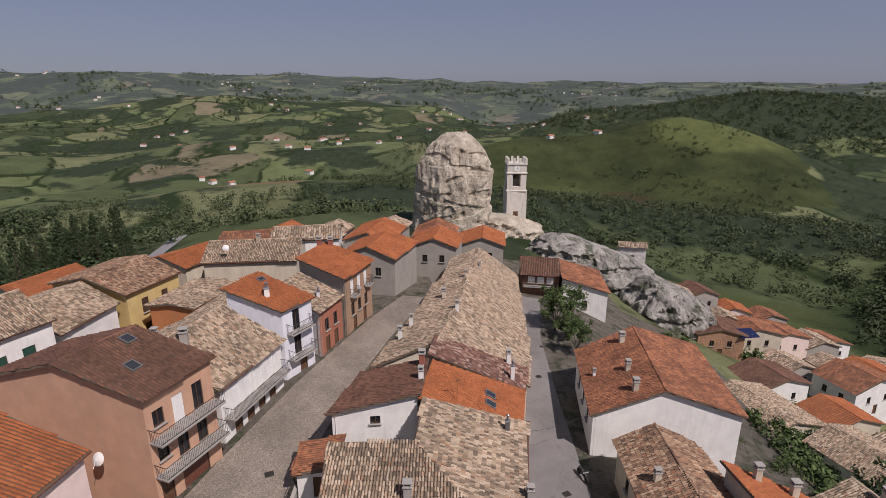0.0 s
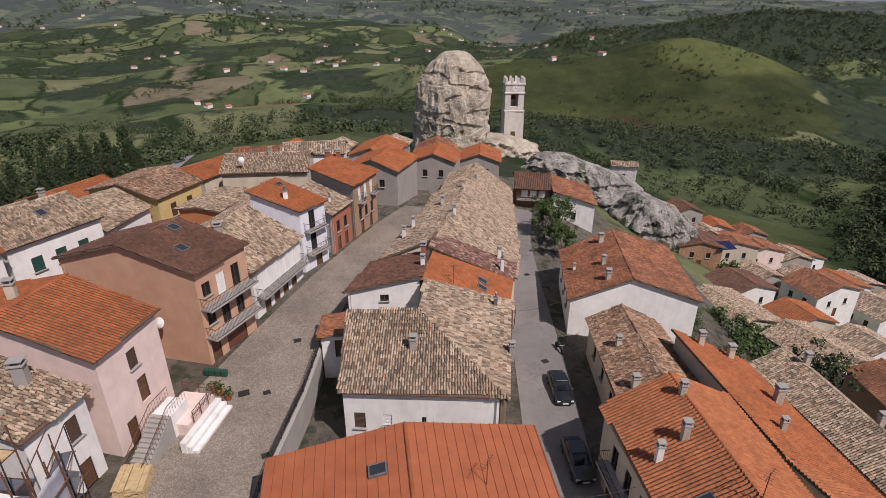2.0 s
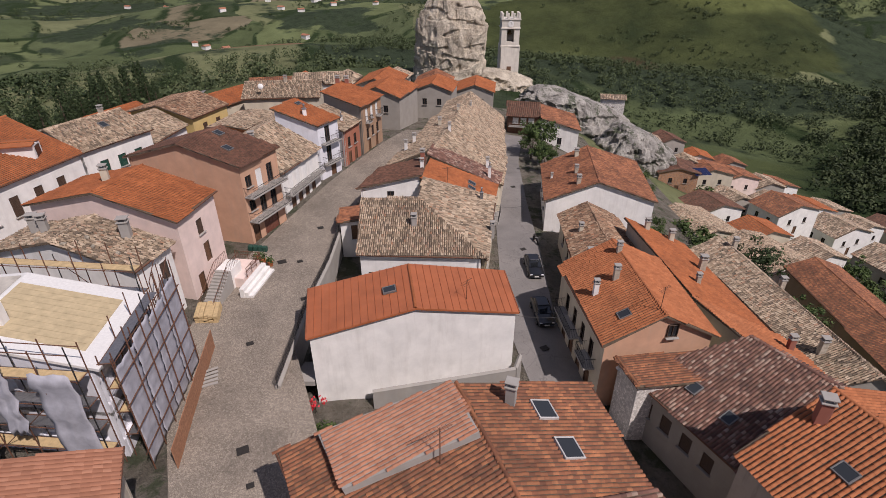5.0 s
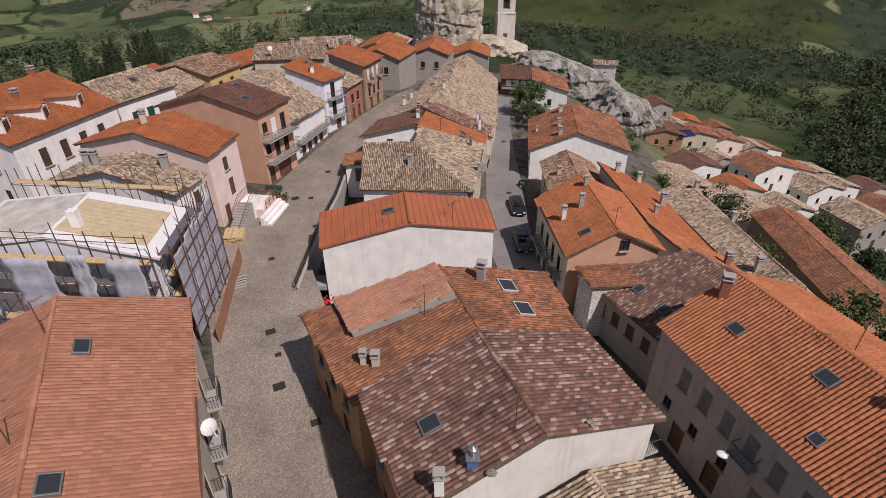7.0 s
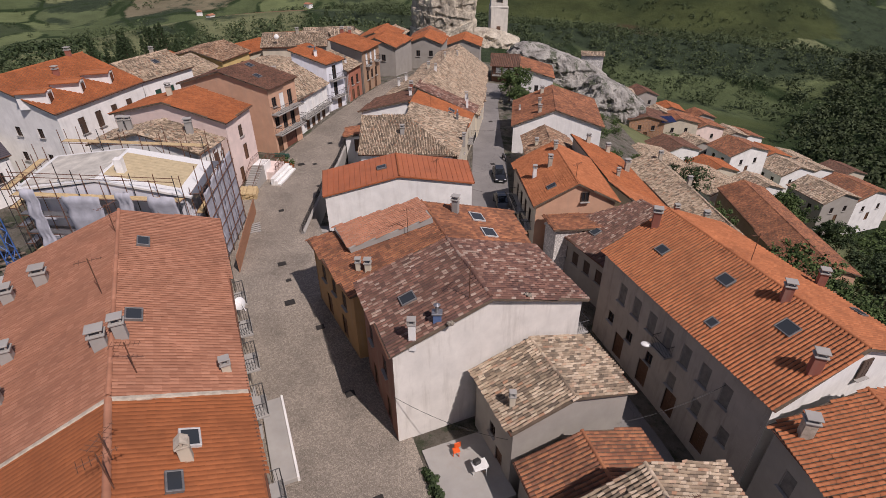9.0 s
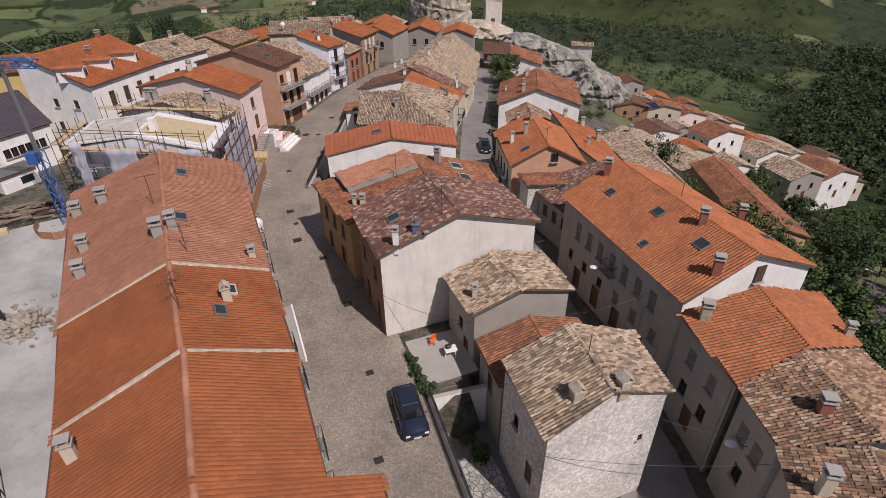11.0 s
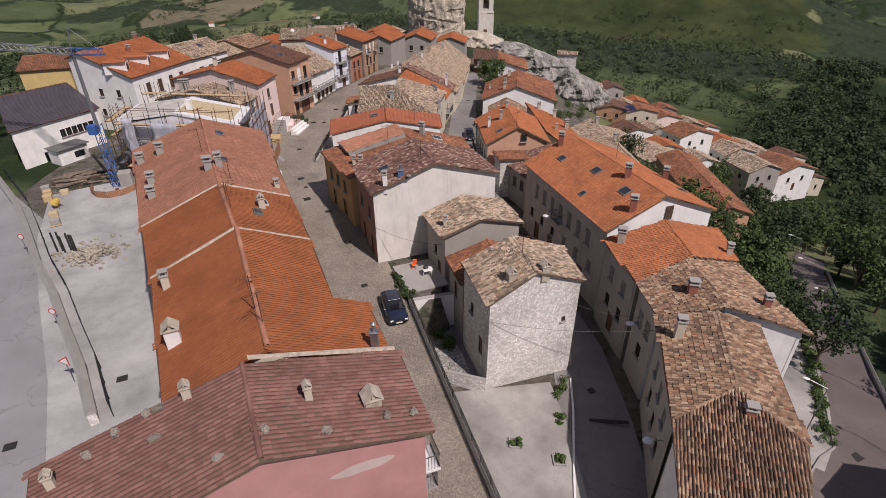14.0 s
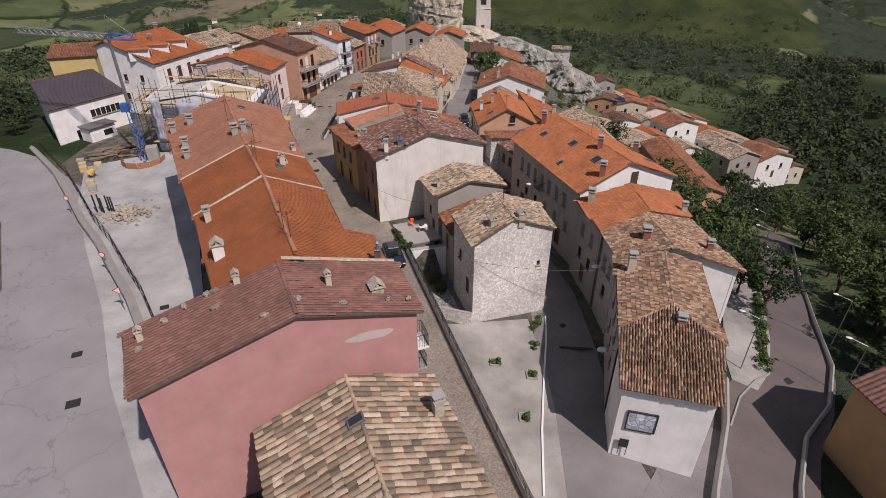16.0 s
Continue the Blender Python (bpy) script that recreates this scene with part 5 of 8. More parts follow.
# west wall: the brown-orange render darkened, its shade put into the colour
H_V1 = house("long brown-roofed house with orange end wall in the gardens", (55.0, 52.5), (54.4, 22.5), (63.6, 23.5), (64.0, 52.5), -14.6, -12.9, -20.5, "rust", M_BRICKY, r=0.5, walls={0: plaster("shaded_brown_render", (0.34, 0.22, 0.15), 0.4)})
H_V2 = house("long building with weathered sandy roof", (31.5, 38.0), (34.5, 14.0), (43.5, 12.5), (41.0, 40.0), -3.2, -1.6, -9.0, "coppo", M_GREY, r=0.4, eave2=-6.0)
# southern stretch added out of view, ridge raised, to shade the park road
H_E1 = house("ochre house with dark tile roof by the park road", (41.6, -42.0), (44.6, -61.0), (56.2, -59.2), (53.2, -40.2), -0.4, 2.6, -9.0, "dusk", M_OCHRE, r=0.5, openings=row(0, 5.0, 2, 1.0, 1.5, "win") + row(3, 5.0, 2, 1.0, 1.5, "win"))

# ---- warehouse and yard to the west ----
H_D = house("white warehouse with dark flat-pitched roof", (-53.5, 6.2), (-47.6, 18.4), (-59.8, 30.0), (-65.4, 20.3), 6.6, 7.6, 0.0, "brown", M_WHITE, r=0.98, eave2=7.5, form="sheet", under=M_SHEET_D, openings=[(0, 0.52 + 0.07 * k, 3.7, 0.8, 1.2, "win") for k in range(6)] + [(0, 0.30, 0, 1.6, 2.4, "winw")])
H_D2 = house("yellow house with brown roof at the west edge", (-69, 31), (-61, 34), (-64, 44), (-72, 41), 9.2, 10.8, -1.0, "rust", M_YELLOW, openings=[(0, 0.5, 6.0, 0.8, 1.2, "win")])

# ---- chimneys, roof windows, aerials and balconies ----
def stack(H, x, y, h=1.1, w=0.55, mat=None, rz=0.0, pot="cap"):
    chimney(H["ob"], x, y, roof_at(H, x, y), h, w, mat, rz, pot)


M_BRICKST = plaster("red_brick_stack", (0.33, 0.12, 0.08), 0.4)
stack(H_L2, -18.1, 51.5, 1.1, 0.6, M_WHITE, 20, "pipe")
stack(H_L1, -16.8, 70.0, 1.0, 0.7, M_BRICKST), stack(H_L1, -15.4, 70.6, 1.0, 0.7, M_BRICKST)
stack(H_L3, -22.7, 42.8, 1.3, 0.75, M_CONC, 15), stack(H_L3, -26.5, 45.0, 0.9, 0.6, M_CONC)
stack(H_L2b, -14.5, 58.2, 0.9, 0.4, M_WHITE, 0, "pipe")
stack(H_C4, 1.6, 56.6, 1.2, 0.5, M_WHITE), stack(H_C4, -4.6, 52.5, 1.5, 0.5, M_WHITE), stack(H_C4, -3.6, 55.8, 1.4, 0.5, M_WHITE)
stack(H_C5, 0.1, 64.8, 1.2, 0.6, M_CREAM), stack(H_C5, 3.2, 70.5, 0.9, 0.45, M_CREAM), stack(H_C6, 5.8, 80.5, 0.9, 0.4, M_CONC)
stack(H_C2, -1.9, 43.6, 1.5, 0.6, M_BRICKST), stack(H_C2, -1.9, 41.2, 1.0, 0.5, M_WHITE)
stack(H_C3x, 7.0, 48.2, 2.0, 0.45, M_WHITE, 0, "pipe"), stack(H_C3x, 6.9, 50.9, 1.6, 0.5, M_WHITE)
stack(H_G0b, 5.2, 37.4, 1.1, 0.4, M_STEEL, 0, "pipe"), stack(H_G0b, 6.0, 30.5, 1.0, 0.5, M_CONC)
stack(H_R1, 19.5, 50.7, 1.1, 0.55), stack(H_R1, 19.0, 46.8, 1.2, 0.6), stack(H_R1, 16.3, 51.6, 0.7, 0.35, M_WHITE), stack(H_R1, 20.8, 56.8, 1.2, 0.65, M_CREAM)
stack(H_W2, 17.0, 35.6, 1.0, 0.55, M_CREAM), stack(H_W2, 16.6, 29.5, 1.2, 0.6, M_CREAM)
stack(H_P, -31.0, 26.4, 1.5, 0.7, M_CREAM, 15), stack(H_RU, -26.5, 20.0, 1.8, 0.85, M_CONC, 12), stack(H_RU, -34.8, 20.8, 1.8, 0.8, M_CONC, 12), stack(H_RU, -33.7, 20.4, 1.6, 0.7, M_CONC, 12)
stack(H_G0, -2.3, 28.8, 1.2, 0.6, M_CONC), stack(H_W1, 14.2, 18.7, 1.6, 0.5, M_WHITE), stack(H_W1, 16.1, 19.6, 1.5, 0.55), stack(H_W1, 17.3, 23.2, 1.0, 0.5)
stack(H_W4, 28.7, 28.8, 1.8, 0.75), stack(H_W4, 24.5, 35.0, 1.4, 0.6, M_CREAM), stack(H_W4, 27.5, 34.8, 1.4, 0.65, M_CREAM), stack(H_W4, 26.0, 24.0, 1.0, 0.5)
stack(H_W5, 30.6, 15.3, 1.5, 0.6, M_BRICKST), stack(H_V2, 35.6, 17.7, 1.8, 0.7), stack(H_V2, 37.5, 28.0, 1.5, 0.6), stack(H_V2, 36.0, 36.0, 1.5, 0.6)
stack(H_G2, 4.5, 1.1, 1.6, 0.65, M_CONC, -20), stack(H_G2, -3.1, -6.1, 0.9, 0.45, M_CREAM), stack(H_G2, -2.3, -6.4, 0.9, 0.55, M_CREAM)
stack(H_G1, 1.7, -16.0, 1.5, 0.5, M_WHITE), stack(H_G1, 3.2, -15.0, 0.8, 0.6, plain("blue_flashing", (0.10, 0.16, 0.30), 0.5), 0, "pipe")
stack(H_A1, -21.5, -13.4, 1.0, 0.8, M_CONC, 25), stack(H_A1, -13.4, -20.6, 1.0, 0.75, M_CONC, 25), stack(H_A1, -12.7, -19.9, 1.2, 0.65, M_CONC, 25)
stack(H_A1, -23.2, -14.4, 0.9, 0.75, M_CONC, 25), stack(H_A1, -19.4, -19.8, 0.9, 0.7, M_CONC, 25), stack(H_A1, -17.9, -22.8, 0.9, 0.7, M_CONC, 25), stack(H_A1, -7.6, -20.4, 0.6, 0.5, M_CREAM, 25)
stack(H_A2, -7.0, -26.3, 1.1, 0.55, M_CREAM, 25, "tile")
stack(H_A3b, -7.4, -41.8, 1.4, 0.9, M_WHITE, 25, "tile"), stack(H_A3, -10.4, -36.3, 1.2, 0.55, M_CREAM, 25), stack(H_A3b, 3.9, -41.0, 1.5, 0.5, M_STEEL, 0, "pipe")
stack(H_A4, 1.8, -47.4, 0.9, 0.4, M_CREAM, 25, "tile"), stack(H_A4, -3.8, -47.5, 0.8, 0.45, M_CREAM, 25, "tile"), stack(H_A4, -8.3, -51.2, 0.8, 0.4, M_CREAM, 25, "tile"), stack(H_A4, 4.6, -46.8, 0.5, 0.9, M_MORTAR, 25, "tile")
stack(H_K1, 26.7, -16.0, 1.8, 0.75, M_BRICKST, -18), stack(H_K1, 27.6, -10.2, 1.6, 0.7, M_BRICKST, -18), stack(H_K1, 33.8, -5.2, 1.6, 0.7, M_BRICKST, -18), stack(H_K1, 22.3, 1.2, 1.9, 0.75, M_BRICKST, -18)
stack(H_H1, 7.7, -18.2, 1.1, 0.4, M_CREAM), stack(H_U1, 24.9, -19.4, 1.6, 0.8, M_MORTAR, -15)
stack(H_T1b, 25.4, -33.6, 2.0, 0.7, M_CREAM, -10), stack(H_T1, 28.2, -28.6, 1.2, 0.8, M_BRICKST, -10), stack(H_T1, 34.4, -29.0, 1.1, 0.65, M_BRICKST, -10), stack(H_U1, 35.0, -20.6, 1.1, 0.6, M_CREAM, -15), stack(H_T1c, 27.3, -41.0, 0.5, 0.7, M_BRICKST, -15)
stack(H_S1, 13.2, -29.0, 0.8, 0.8, M_MORTAR, 20, "tile"), stack(H_S1, 15.9, -28.7, 0.8, 0.8, M_MORTAR, 20, "tile")
stack(H_X, 8.6, -52.2, 1.5, 0.7, M_MORTAR, 25), stack(H_WH, -47.6, 31.0, 1.0, 0.7, M_BRICKST), stack(H_WH, -49.2, 37.0, 1.0, 0.7, M_BRICKST), stack(H_N, -27.0, 75.6, 0.9, 0.6), stack(H_J, -43.0, 47.4, 1.0, 0.6)

skylight(H_L4, -22.6, 35.0), skylight(H_L4, -24.4, 37.8), skylight(H_W1, 15.6, 15.0), skylight(H_W3, 19.6, 9.2), skylight(H_W3, 20.9, 6.3), skylight(H_F, -3.6, 15.1)
skylight(H_A1, -13.1, -18.0, (1.0, 0.8)), skylight(H_A1, -16.4, -10.2, (1.1, 0.7)), skylight(H_A2, -7.3, -25.3, (0.95, 0.8), None, True), skylight(H_A2, -6.9, -27.6, (0.95, 0.6))
skylight(H_G2, 6.4, 1.0, (1.35, 1.15), None, True), skylight(H_G2, 7.3, -1.6, (1.35, 1.15), None, True), skylight(H_G1, 1.2, -12.5, (0.9, 1.0))
skylight(H_K1, 25.0, -7.0, (1.1, 0.9)), skylight(H_K1, 26.8, -12.5, (1.2, 1.0)), skylight(H_K1, 22.0, -1.9, (1.0, 0.8)), skylight(H_K1, 22.9, -10.4, (0.7, 0.7)), skylight(H_K1, 34.4, -9.0, (0.9, 0.9))
skylight(H_C3, 4.4, 43.8), skylight(H_C3, 4.3, 42.4), skylight(H_X, 4.2, -54.3, (0.6, 0.9), 1), skylight(H_J, -41.0, 44.0), skylight(H_L2, -19.5, 54.2, (0.8, 0.6))
for H, x, y, h, rz in ((H_A1, -15.8, -16.2, 2.4, 30), (H_A1, -18.3, -9.8, 2.2, 70), (H_A1, -10.9, -22.2, 2.0, 10), (H_A2, -8.6, -28.4, 2.0, 40), (H_A2, -9.3, -27.2, 1.6, 80), (H_A3b, -2.6, -41.2, 2.4, 20),
                       (H_A3b, -1.8, -42.4, 2.2, 60), (H_G2, 0.6, -3.0, 2.6, 30), (H_G1, 5.2, -13.8, 2.6, 60), (H_C3, 1.2, 40.6, 2.2, 20), (H_C5, 2.6, 66.0, 2.4, 30), (H_K1, 27.6, -5.2, 2.6, 10), (H_W1, 18.0, 14.0, 2.2, 40), (H_F, 2.6, 14.6, 1.8, 60), (H_S1, 14.3, -26.5, 1.8, 20)):
    aerial(H["ob"], x, y, roof_at(H, x, y), h, rz)
dish(H_L4["ob"], -24.6, 32.2, 5.4, -15, 1.0), dish(H_A1["ob"], -10.0, -12.2, 8.6, 60, 0.9), dish(H_N["ob"], -30.0, 71.0, 9.6, 20, 0.9), dish(H_G1["ob"], 0.6, -15.2, 1.6, 100, 0.7)


pl = H_G2["planes"][0]
q = [lerp(lerp(pl[0], pl[1], s), lerp(pl[3], pl[2], s), t) for s, t in ((0.04, 0.04), (0.46, 0.04), (0.46, 0.78), (0.04, 0.78))]
q = [(p[0], p[1], p[2] + 0.62) for p in q]
up = child("raised_roof", slab("raised_roof", [q], 0.5, M_CONC), H_G2["ob"], "raised field of salmon tiles")
child("tiles", tile_mesh("tiles", [q], "flat", TILE_MATS["salmon"]), up, "", kind="stuff")


def facade(H, i, s, z):
    """The pose on wall i of a house, at the share s along it and z above its ground, facing out."""
    P, Q = H["ins"][i], H["ins"][(i + 1) % 4]
    d = (Q - P).normalized()
    n = Vector((d.y, -d.x))
    if n.dot((P + Q) / 2 - H["ctr"]) < 0:
        n = -n
    p = P.lerp(Q, s)
    return pose(p.x, p.y, H["ground"] + z, 0, 0, math.degrees(math.atan2(n.y, n.x)) - 90), (Q - P).length


def add_balcony(H, i, s, z, w, depth=1.0, mat=None):
    m, L = facade(H, i, s, z)
    balcony(H["ob"], m, w, depth, 1.0, mat)


for z in (2.9, 5.8):
    add_balcony(H_L4, 0, 0.5, z, 6.2, 1.2)
    add_balcony(H_L2, 2, 0.5, z - 0.3, 3.4, 0.9)
add_balcony(H_L3, 0, 0.5, 2.5, 9.0, 1.1)
for s in (0.2, 0.75):
    add_balcony(H_L1, 2, s, 5.1, 1.5, 0.7)
for H, ss in ((H_A1, (0.2, 0.4, 0.6, 0.82)), (H_A2, (0.3, 0.7)), (H_A3, (0.3, 0.7)), (H_A4, (0.3, 0.7))):
    for s in ss:
        for z in (5.1,):
            add_balcony(H, 0, s, z, 1.8, 0.9)
add_balcony(H_A4, 0, 0.85, 7.6, 1.6, 0.8, M_WHITEPAINT), add_balcony(H_W1, 0, 0.35, 3.5, 5.0, 1.0), add_balcony(H_W1, 0, 0.8, 3.5, 2.5, 1.0), add_balcony(H_K1, 0, 0.5, 5.7, 1.8, 0.8), add_balcony(H_C3, 2, 0.5, 1.9, 3.5, 1.0), add_balcony(H_G1, 2, 0.15, 5.0, 2.0, 1.0), add_balcony(H_B1, 0, 0.5, 3.6, 6.0, 1.0), add_balcony(H_E1, 0, 0.6, 4.9, 3.0, 1.0)


def dormer(H, x, y, rz):
    z = roof_at(H, x, y)
    m = pose(x, y, z - 0.5, 0, 0, rz)
    d = part("dormer", boxes(((0, -1.5, 0.85), (1.8, 3.4, 1.9), 0, 0.02)), M_WHITE, H["ob"], "white dormer", m)
    part("pane", boxes(((0, 0.21, 1.0), (1.1, 0.04, 1.3))), M_GLASS, d)
    bm = bmesh.new()
    for s in (-1, 1):
        box(bm, (s * 0.48, -1.5, 2.02), (1.06, 3.5, 0.1), 0, 0, Matrix.Rotation(radians(s * 8), 4, "Y"))
    part("dormer_roof", bm, TILE_MATS["orange"], d)


for k in range(3):
    x, y = lerp((-42.4, 33.8), (-45.0, 24.6), k / 2)
    dormer(H_WH, x, y, -75 - 90 + 90 - 0)
M_SOLAR, _n, _l, _b = nodes("solar_glass")
_b.inputs["Base Color"].default_value = (0.012, 0.02, 0.07, 1)
_b.inputs["Roughness"].default_value = 0.12


def solar(x, y, z, rx, rz, nx_, ny_):
    t = thing("solar_array", (x, y, z), "dark blue solar panels on a tiled roof", "solar panel")
    for i in range(nx_):
        for j in range(ny_):
            p = part("panel", boxes(((i * 1.05, j * 1.65, 0.12), (1.0, 1.6, 0.05), 0, 0.01)), M_SOLAR, t, "", pose(x, y, z, rx, 0, rz))


solar(62.0, 101.5, -18.6, 12, 8, 4, 2)
solar(-62, 46, 8.2, 14, 20, 6, 3)
# old stones that hold the tiles down
for H, pts in ((H_A4, ((-5.5, -48.2), (-5.0, -48.0), (-6.6, -49.0), (-7.4, -50.0), (-4.4, -49.6), (0.6, -49.8), (3.0, -49.2), (5.4, -47.6), (6.6, -47.0), (-8.0, -52.0), (-1.0, -51.0))), (H_RU, ((-28, 17.6), (-30, 17.2), (-33, 18.4), (-35.5, 18.8), (-26, 17.4), (-29, 18.6))), (H_G1, ((4.0, -15.6), (9.0, -13.0)))):
    for x, y in pts:
        bm = bmesh.new()
        bmesh.ops.create_icosphere(bm, subdivisions=1, radius=0.26, matrix=Matrix.Diagonal((1.2, 0.9, 0.7, 1)))
        for v in bm.verts:
            v.co *= random.uniform(0.75, 1.15)
        part("ballast_stone", bm, M_ROCK, H["ob"], "loose stone on the tiles", pose(x, y, roof_at(H, x, y) + 0.15, 0, 0, random.uniform(0, 360)))
# bare plaster on the rose wall
P, Q = H_A4["ins"][1], H_A4["ins"][2]
wd = (Q - P).normalized()
wn = Vector((wd.y, -wd.x)) if Vector((wd.y, -wd.x)).dot((P + Q) / 2 - H_A4["ctr"]) > 0 else Vector((-wd.y, wd.x))
bm = bmesh.new()
rim = []
for i in range(18):
    a = 2 * math.pi * i / 18
    k = 1 + 0.3 * noise.noise(Vector((math.cos(a) * 1.7, math.sin(a) * 1.7, 4.0)))
    c = P + wd * (3.0 + 1.5 * k * math.cos(a)) + wn * 0.012
    rim.append(bm.verts.new((c.x, c.y, 9.9 + 0.36 * k * math.sin(a) + 0.12 * math.cos(a))))
bm.faces.new(rim)
part("bare_patch", bm, plaster("bare_plaster", (0.56, 0.45, 0.40), 0.3), H_A4["ob"], "patch of bare pale plaster")
# mortar bands between the terrace roofs
for H, (a, b) in ((H_A1, ((-6.2, -21.5), (-11.05, -24.2))), (H_A1, ((-11.05, -24.2), (-16.75, -27.4))), (H_A2, ((-2.6, -29.2), (-7.1, -31.75))), (H_A2, ((-7.1, -31.75), (-12.4, -34.7))), (H_A4, ((5.2, -42.2), (-1.6, -45.4)))):
    bm = bmesh.new()
    prev, n = None, 12
    across = Vector((b[1] - a[1], a[0] - b[0], 0)).normalized()
    for i in range(n + 1):
        p, w = lerp(a, b, i / n), 0.12 + 0.04 * random.random()
        c = Vector((*p, roof_at(H, *p)))
        ring = [bm.verts.new(c + across * (w * u) + Vector((0, 0, z))) for u, z in ((-1, 0.0), (-0.6, 0.12), (0.6, 0.12), (1, 0.0))]
        if prev:
            for k in range(3):
                bm.faces.new((prev[k], prev[k + 1], ring[k + 1], ring[k]))
        prev = ring
    part("mortar_band", bm, M_MORTAR, H["ob"], "pale mortar joint")

# ---- walls, railings and paving details ----
def wall_line(name, pts, top, foot, th, mat, label, kind="structure", cat="wall", cap=True):
    """A wall along pts, its top given at each point."""
    ob = thing(name, (*pts[0], foot), label, cat, kind=kind)
    for i, (a, b) in enumerate(zip(pts, pts[1:])):
        ta, tb = top[i], top[i + 1]
        d = (Vector(b) - Vector(a)).normalized()
        n = Vector((-d.y, d.x)) * th / 2
        vs = []
        for p, z in ((a, ta), (b, tb)):
            for s in (-1, 1):
                vs += [(p[0] + n.x * s, p[1] + n.y * s, foot), (p[0] + n.x * s, p[1] + n.y * s, z)]
        fs = [(0, 1, 5, 4), (2, 3, 7, 6), (1, 3, 7, 5), (0, 2, 3, 1), (4, 6, 7, 5)]
        child("stretch", mesh_of("stretch", vs, fs, mat), ob)
        if cap:
            bm = bmesh.new()
            tube(bm, (*a, ta + 0.02), (*b, tb + 0.02), th * 0.62, 4)
            part("coping", bm, M_CONC, ob)
    return ob


def railing(pts, h, label, mat, step=1.6, bars=2, pickets=0.0, base=None):
    """Posts and rails along (x, y, z)."""
    ob = thing("railing", pts[0], label, "railing")
    posts = []
    for a, b in zip(pts, pts[1:]):
        L = (Vector(b) - Vector(a)).length
        k = max(1, round(L / step))
        posts += [lerp(a, b, i / k) for i in range(k)]
    posts.append(pts[-1])
    for p in posts:
        bm = bmesh.new()
        tube(bm, (p[0], p[1], p[2] - 0.1), (p[0], p[1], p[2] + h), 0.04, 6)
        part("post", bm, mat, ob)
    for j in range(bars):
        z = h * (1 - j / max(1, bars) * 0.85)
        for a, b in zip(posts, posts[1:]):
            bm = bmesh.new()
            tube(bm, (a[0], a[1], a[2] + z), (b[0], b[1], b[2] + z), 0.03, 5)
            part("rail", bm, mat, ob)
    if pickets:
        bm = bmesh.new()
        for a, b in zip(posts, posts[1:]):
            k = int((Vector(b) - Vector(a)).length / pickets)
            for i in range(1, k):
                p = lerp(a, b, i / k)
                tube(bm, (p[0], p[1], p[2] + 0.1), (p[0], p[1], p[2] + h), 0.014, 4)
        tagged(part("infill", bm, mat, ob), kind="stuff")
    return ob


line = [(rail_x(y), y) for y in (-23.5, -28, -32, -36, -40, -45, -50, -56, -62)]
wall_line("retaining_wall", line, [0.3] * len(line), -6, 0.35, M_CONC, "grey retaining wall below the street")
railing([(x, y, 0.32) for x, y in line], 0.95, "dark iron street railing", M_IRON, 1.8, 3, 0.16)
wall_line("garden_wall", [(4.3, -23.4), (9.0, -22.0)], [0.2, 0.2], -5, 0.3, M_WHITE, "white wall under a small terrace")
line = [(-11.9, 9.6), (-11.9, 13.5), (-11.9, 21.0), (-11.4, 28.0), (-11.4, 34.5)]
wall_line("street_edge_wall", line, [street_z(0, y) + 0.25 for x, y in line], -4, 0.35, M_CONC, "low concrete wall on the street's edge")
railing([(x, y, street_z(0, y) + 0.27) for x, y in line], 1.0, "black iron railing above the side alley", M_IRON, 1.6, 3, 0.15)
wall_line("terrace_wall", [(-4.9, 10.8), (6.7, 13.0), (7.3, 14.6)], [-0.5, -0.1, -0.1], -6, 0.3, M_CONC, "grey wall of a raised garden")
# alley steps beside the street
st = thing("alley_steps", (-10.6, 8, 0), "grey stone steps down to the alley", "steps")
for i in range(9):
    part("step", boxes(((-10.4, 11.2 + i * 0.45, 0.2 - i * 0.2), (1.9, 0.5, 0.5), 0, 0.02)), M_CONC, st)
line = [(-17.5, -38.6), (-21.3, -33.6), (-25.2, -29.2), (-30, -23.6), (-35.2, -18.2), (-41, -11.4), (-47, -4.6), (-57, 5)]
wall_line("roadside_wall", line, [1.1, 1.3, 1.3, 1.3, 1.3, 1.4, 1.4, 1.2], -2, 0.6, M_STONE, "rough stone wall along the road")
railing([(x + 0.9, y + 0.8, 0.1) for x, y in line], 1.7, "dark mesh fence round the building site", M_IRON, 2.2, 3)
kl = [(19.4, -28.6), (18.9, -32.5), (17.9, -38), (16.9, -44), (16.2, -50)]
wall_line("garden_kerb", kl, [gz(*p) + 0.2 for p in kl], -6, 0.16, M_WHITE, "low white kerb between garden and lane", cap=False)
kl = [(34.2, -41.2), (36.9, -37.3), (39.8, -34.6), (41.9, -33.3), (45.2, -26.4), (49.5, -17), (53, -9.5), (58, -1.5)]
wall_line("park_kerb", kl, [gz(*p) + 0.22 for p in kl], -25, 0.16, M_CONC, "pale kerb of the park road", cap=False)
kl = [(33.5, -54), (37.3, -47), (40.9, -41.6), (45.8, -37.2), (50, -31), (53.2, -22.6), (58.5, -11.5), (64.2, -1), (73, 13)]
wall_line("park_wall", kl, [gz(*p) + 0.5 for p in kl], -30, 0.3, M_CONC, "low wall along the park road")
wall_line("stone_terrace", [(36.0, -35.8), (33.4, -41.6), (29.5, -48.6), (26.0, -56)], [-6.4, -5.9, -5.4, -5.2], -12, 0.4, M_STONE, "rubble wall under the end house")

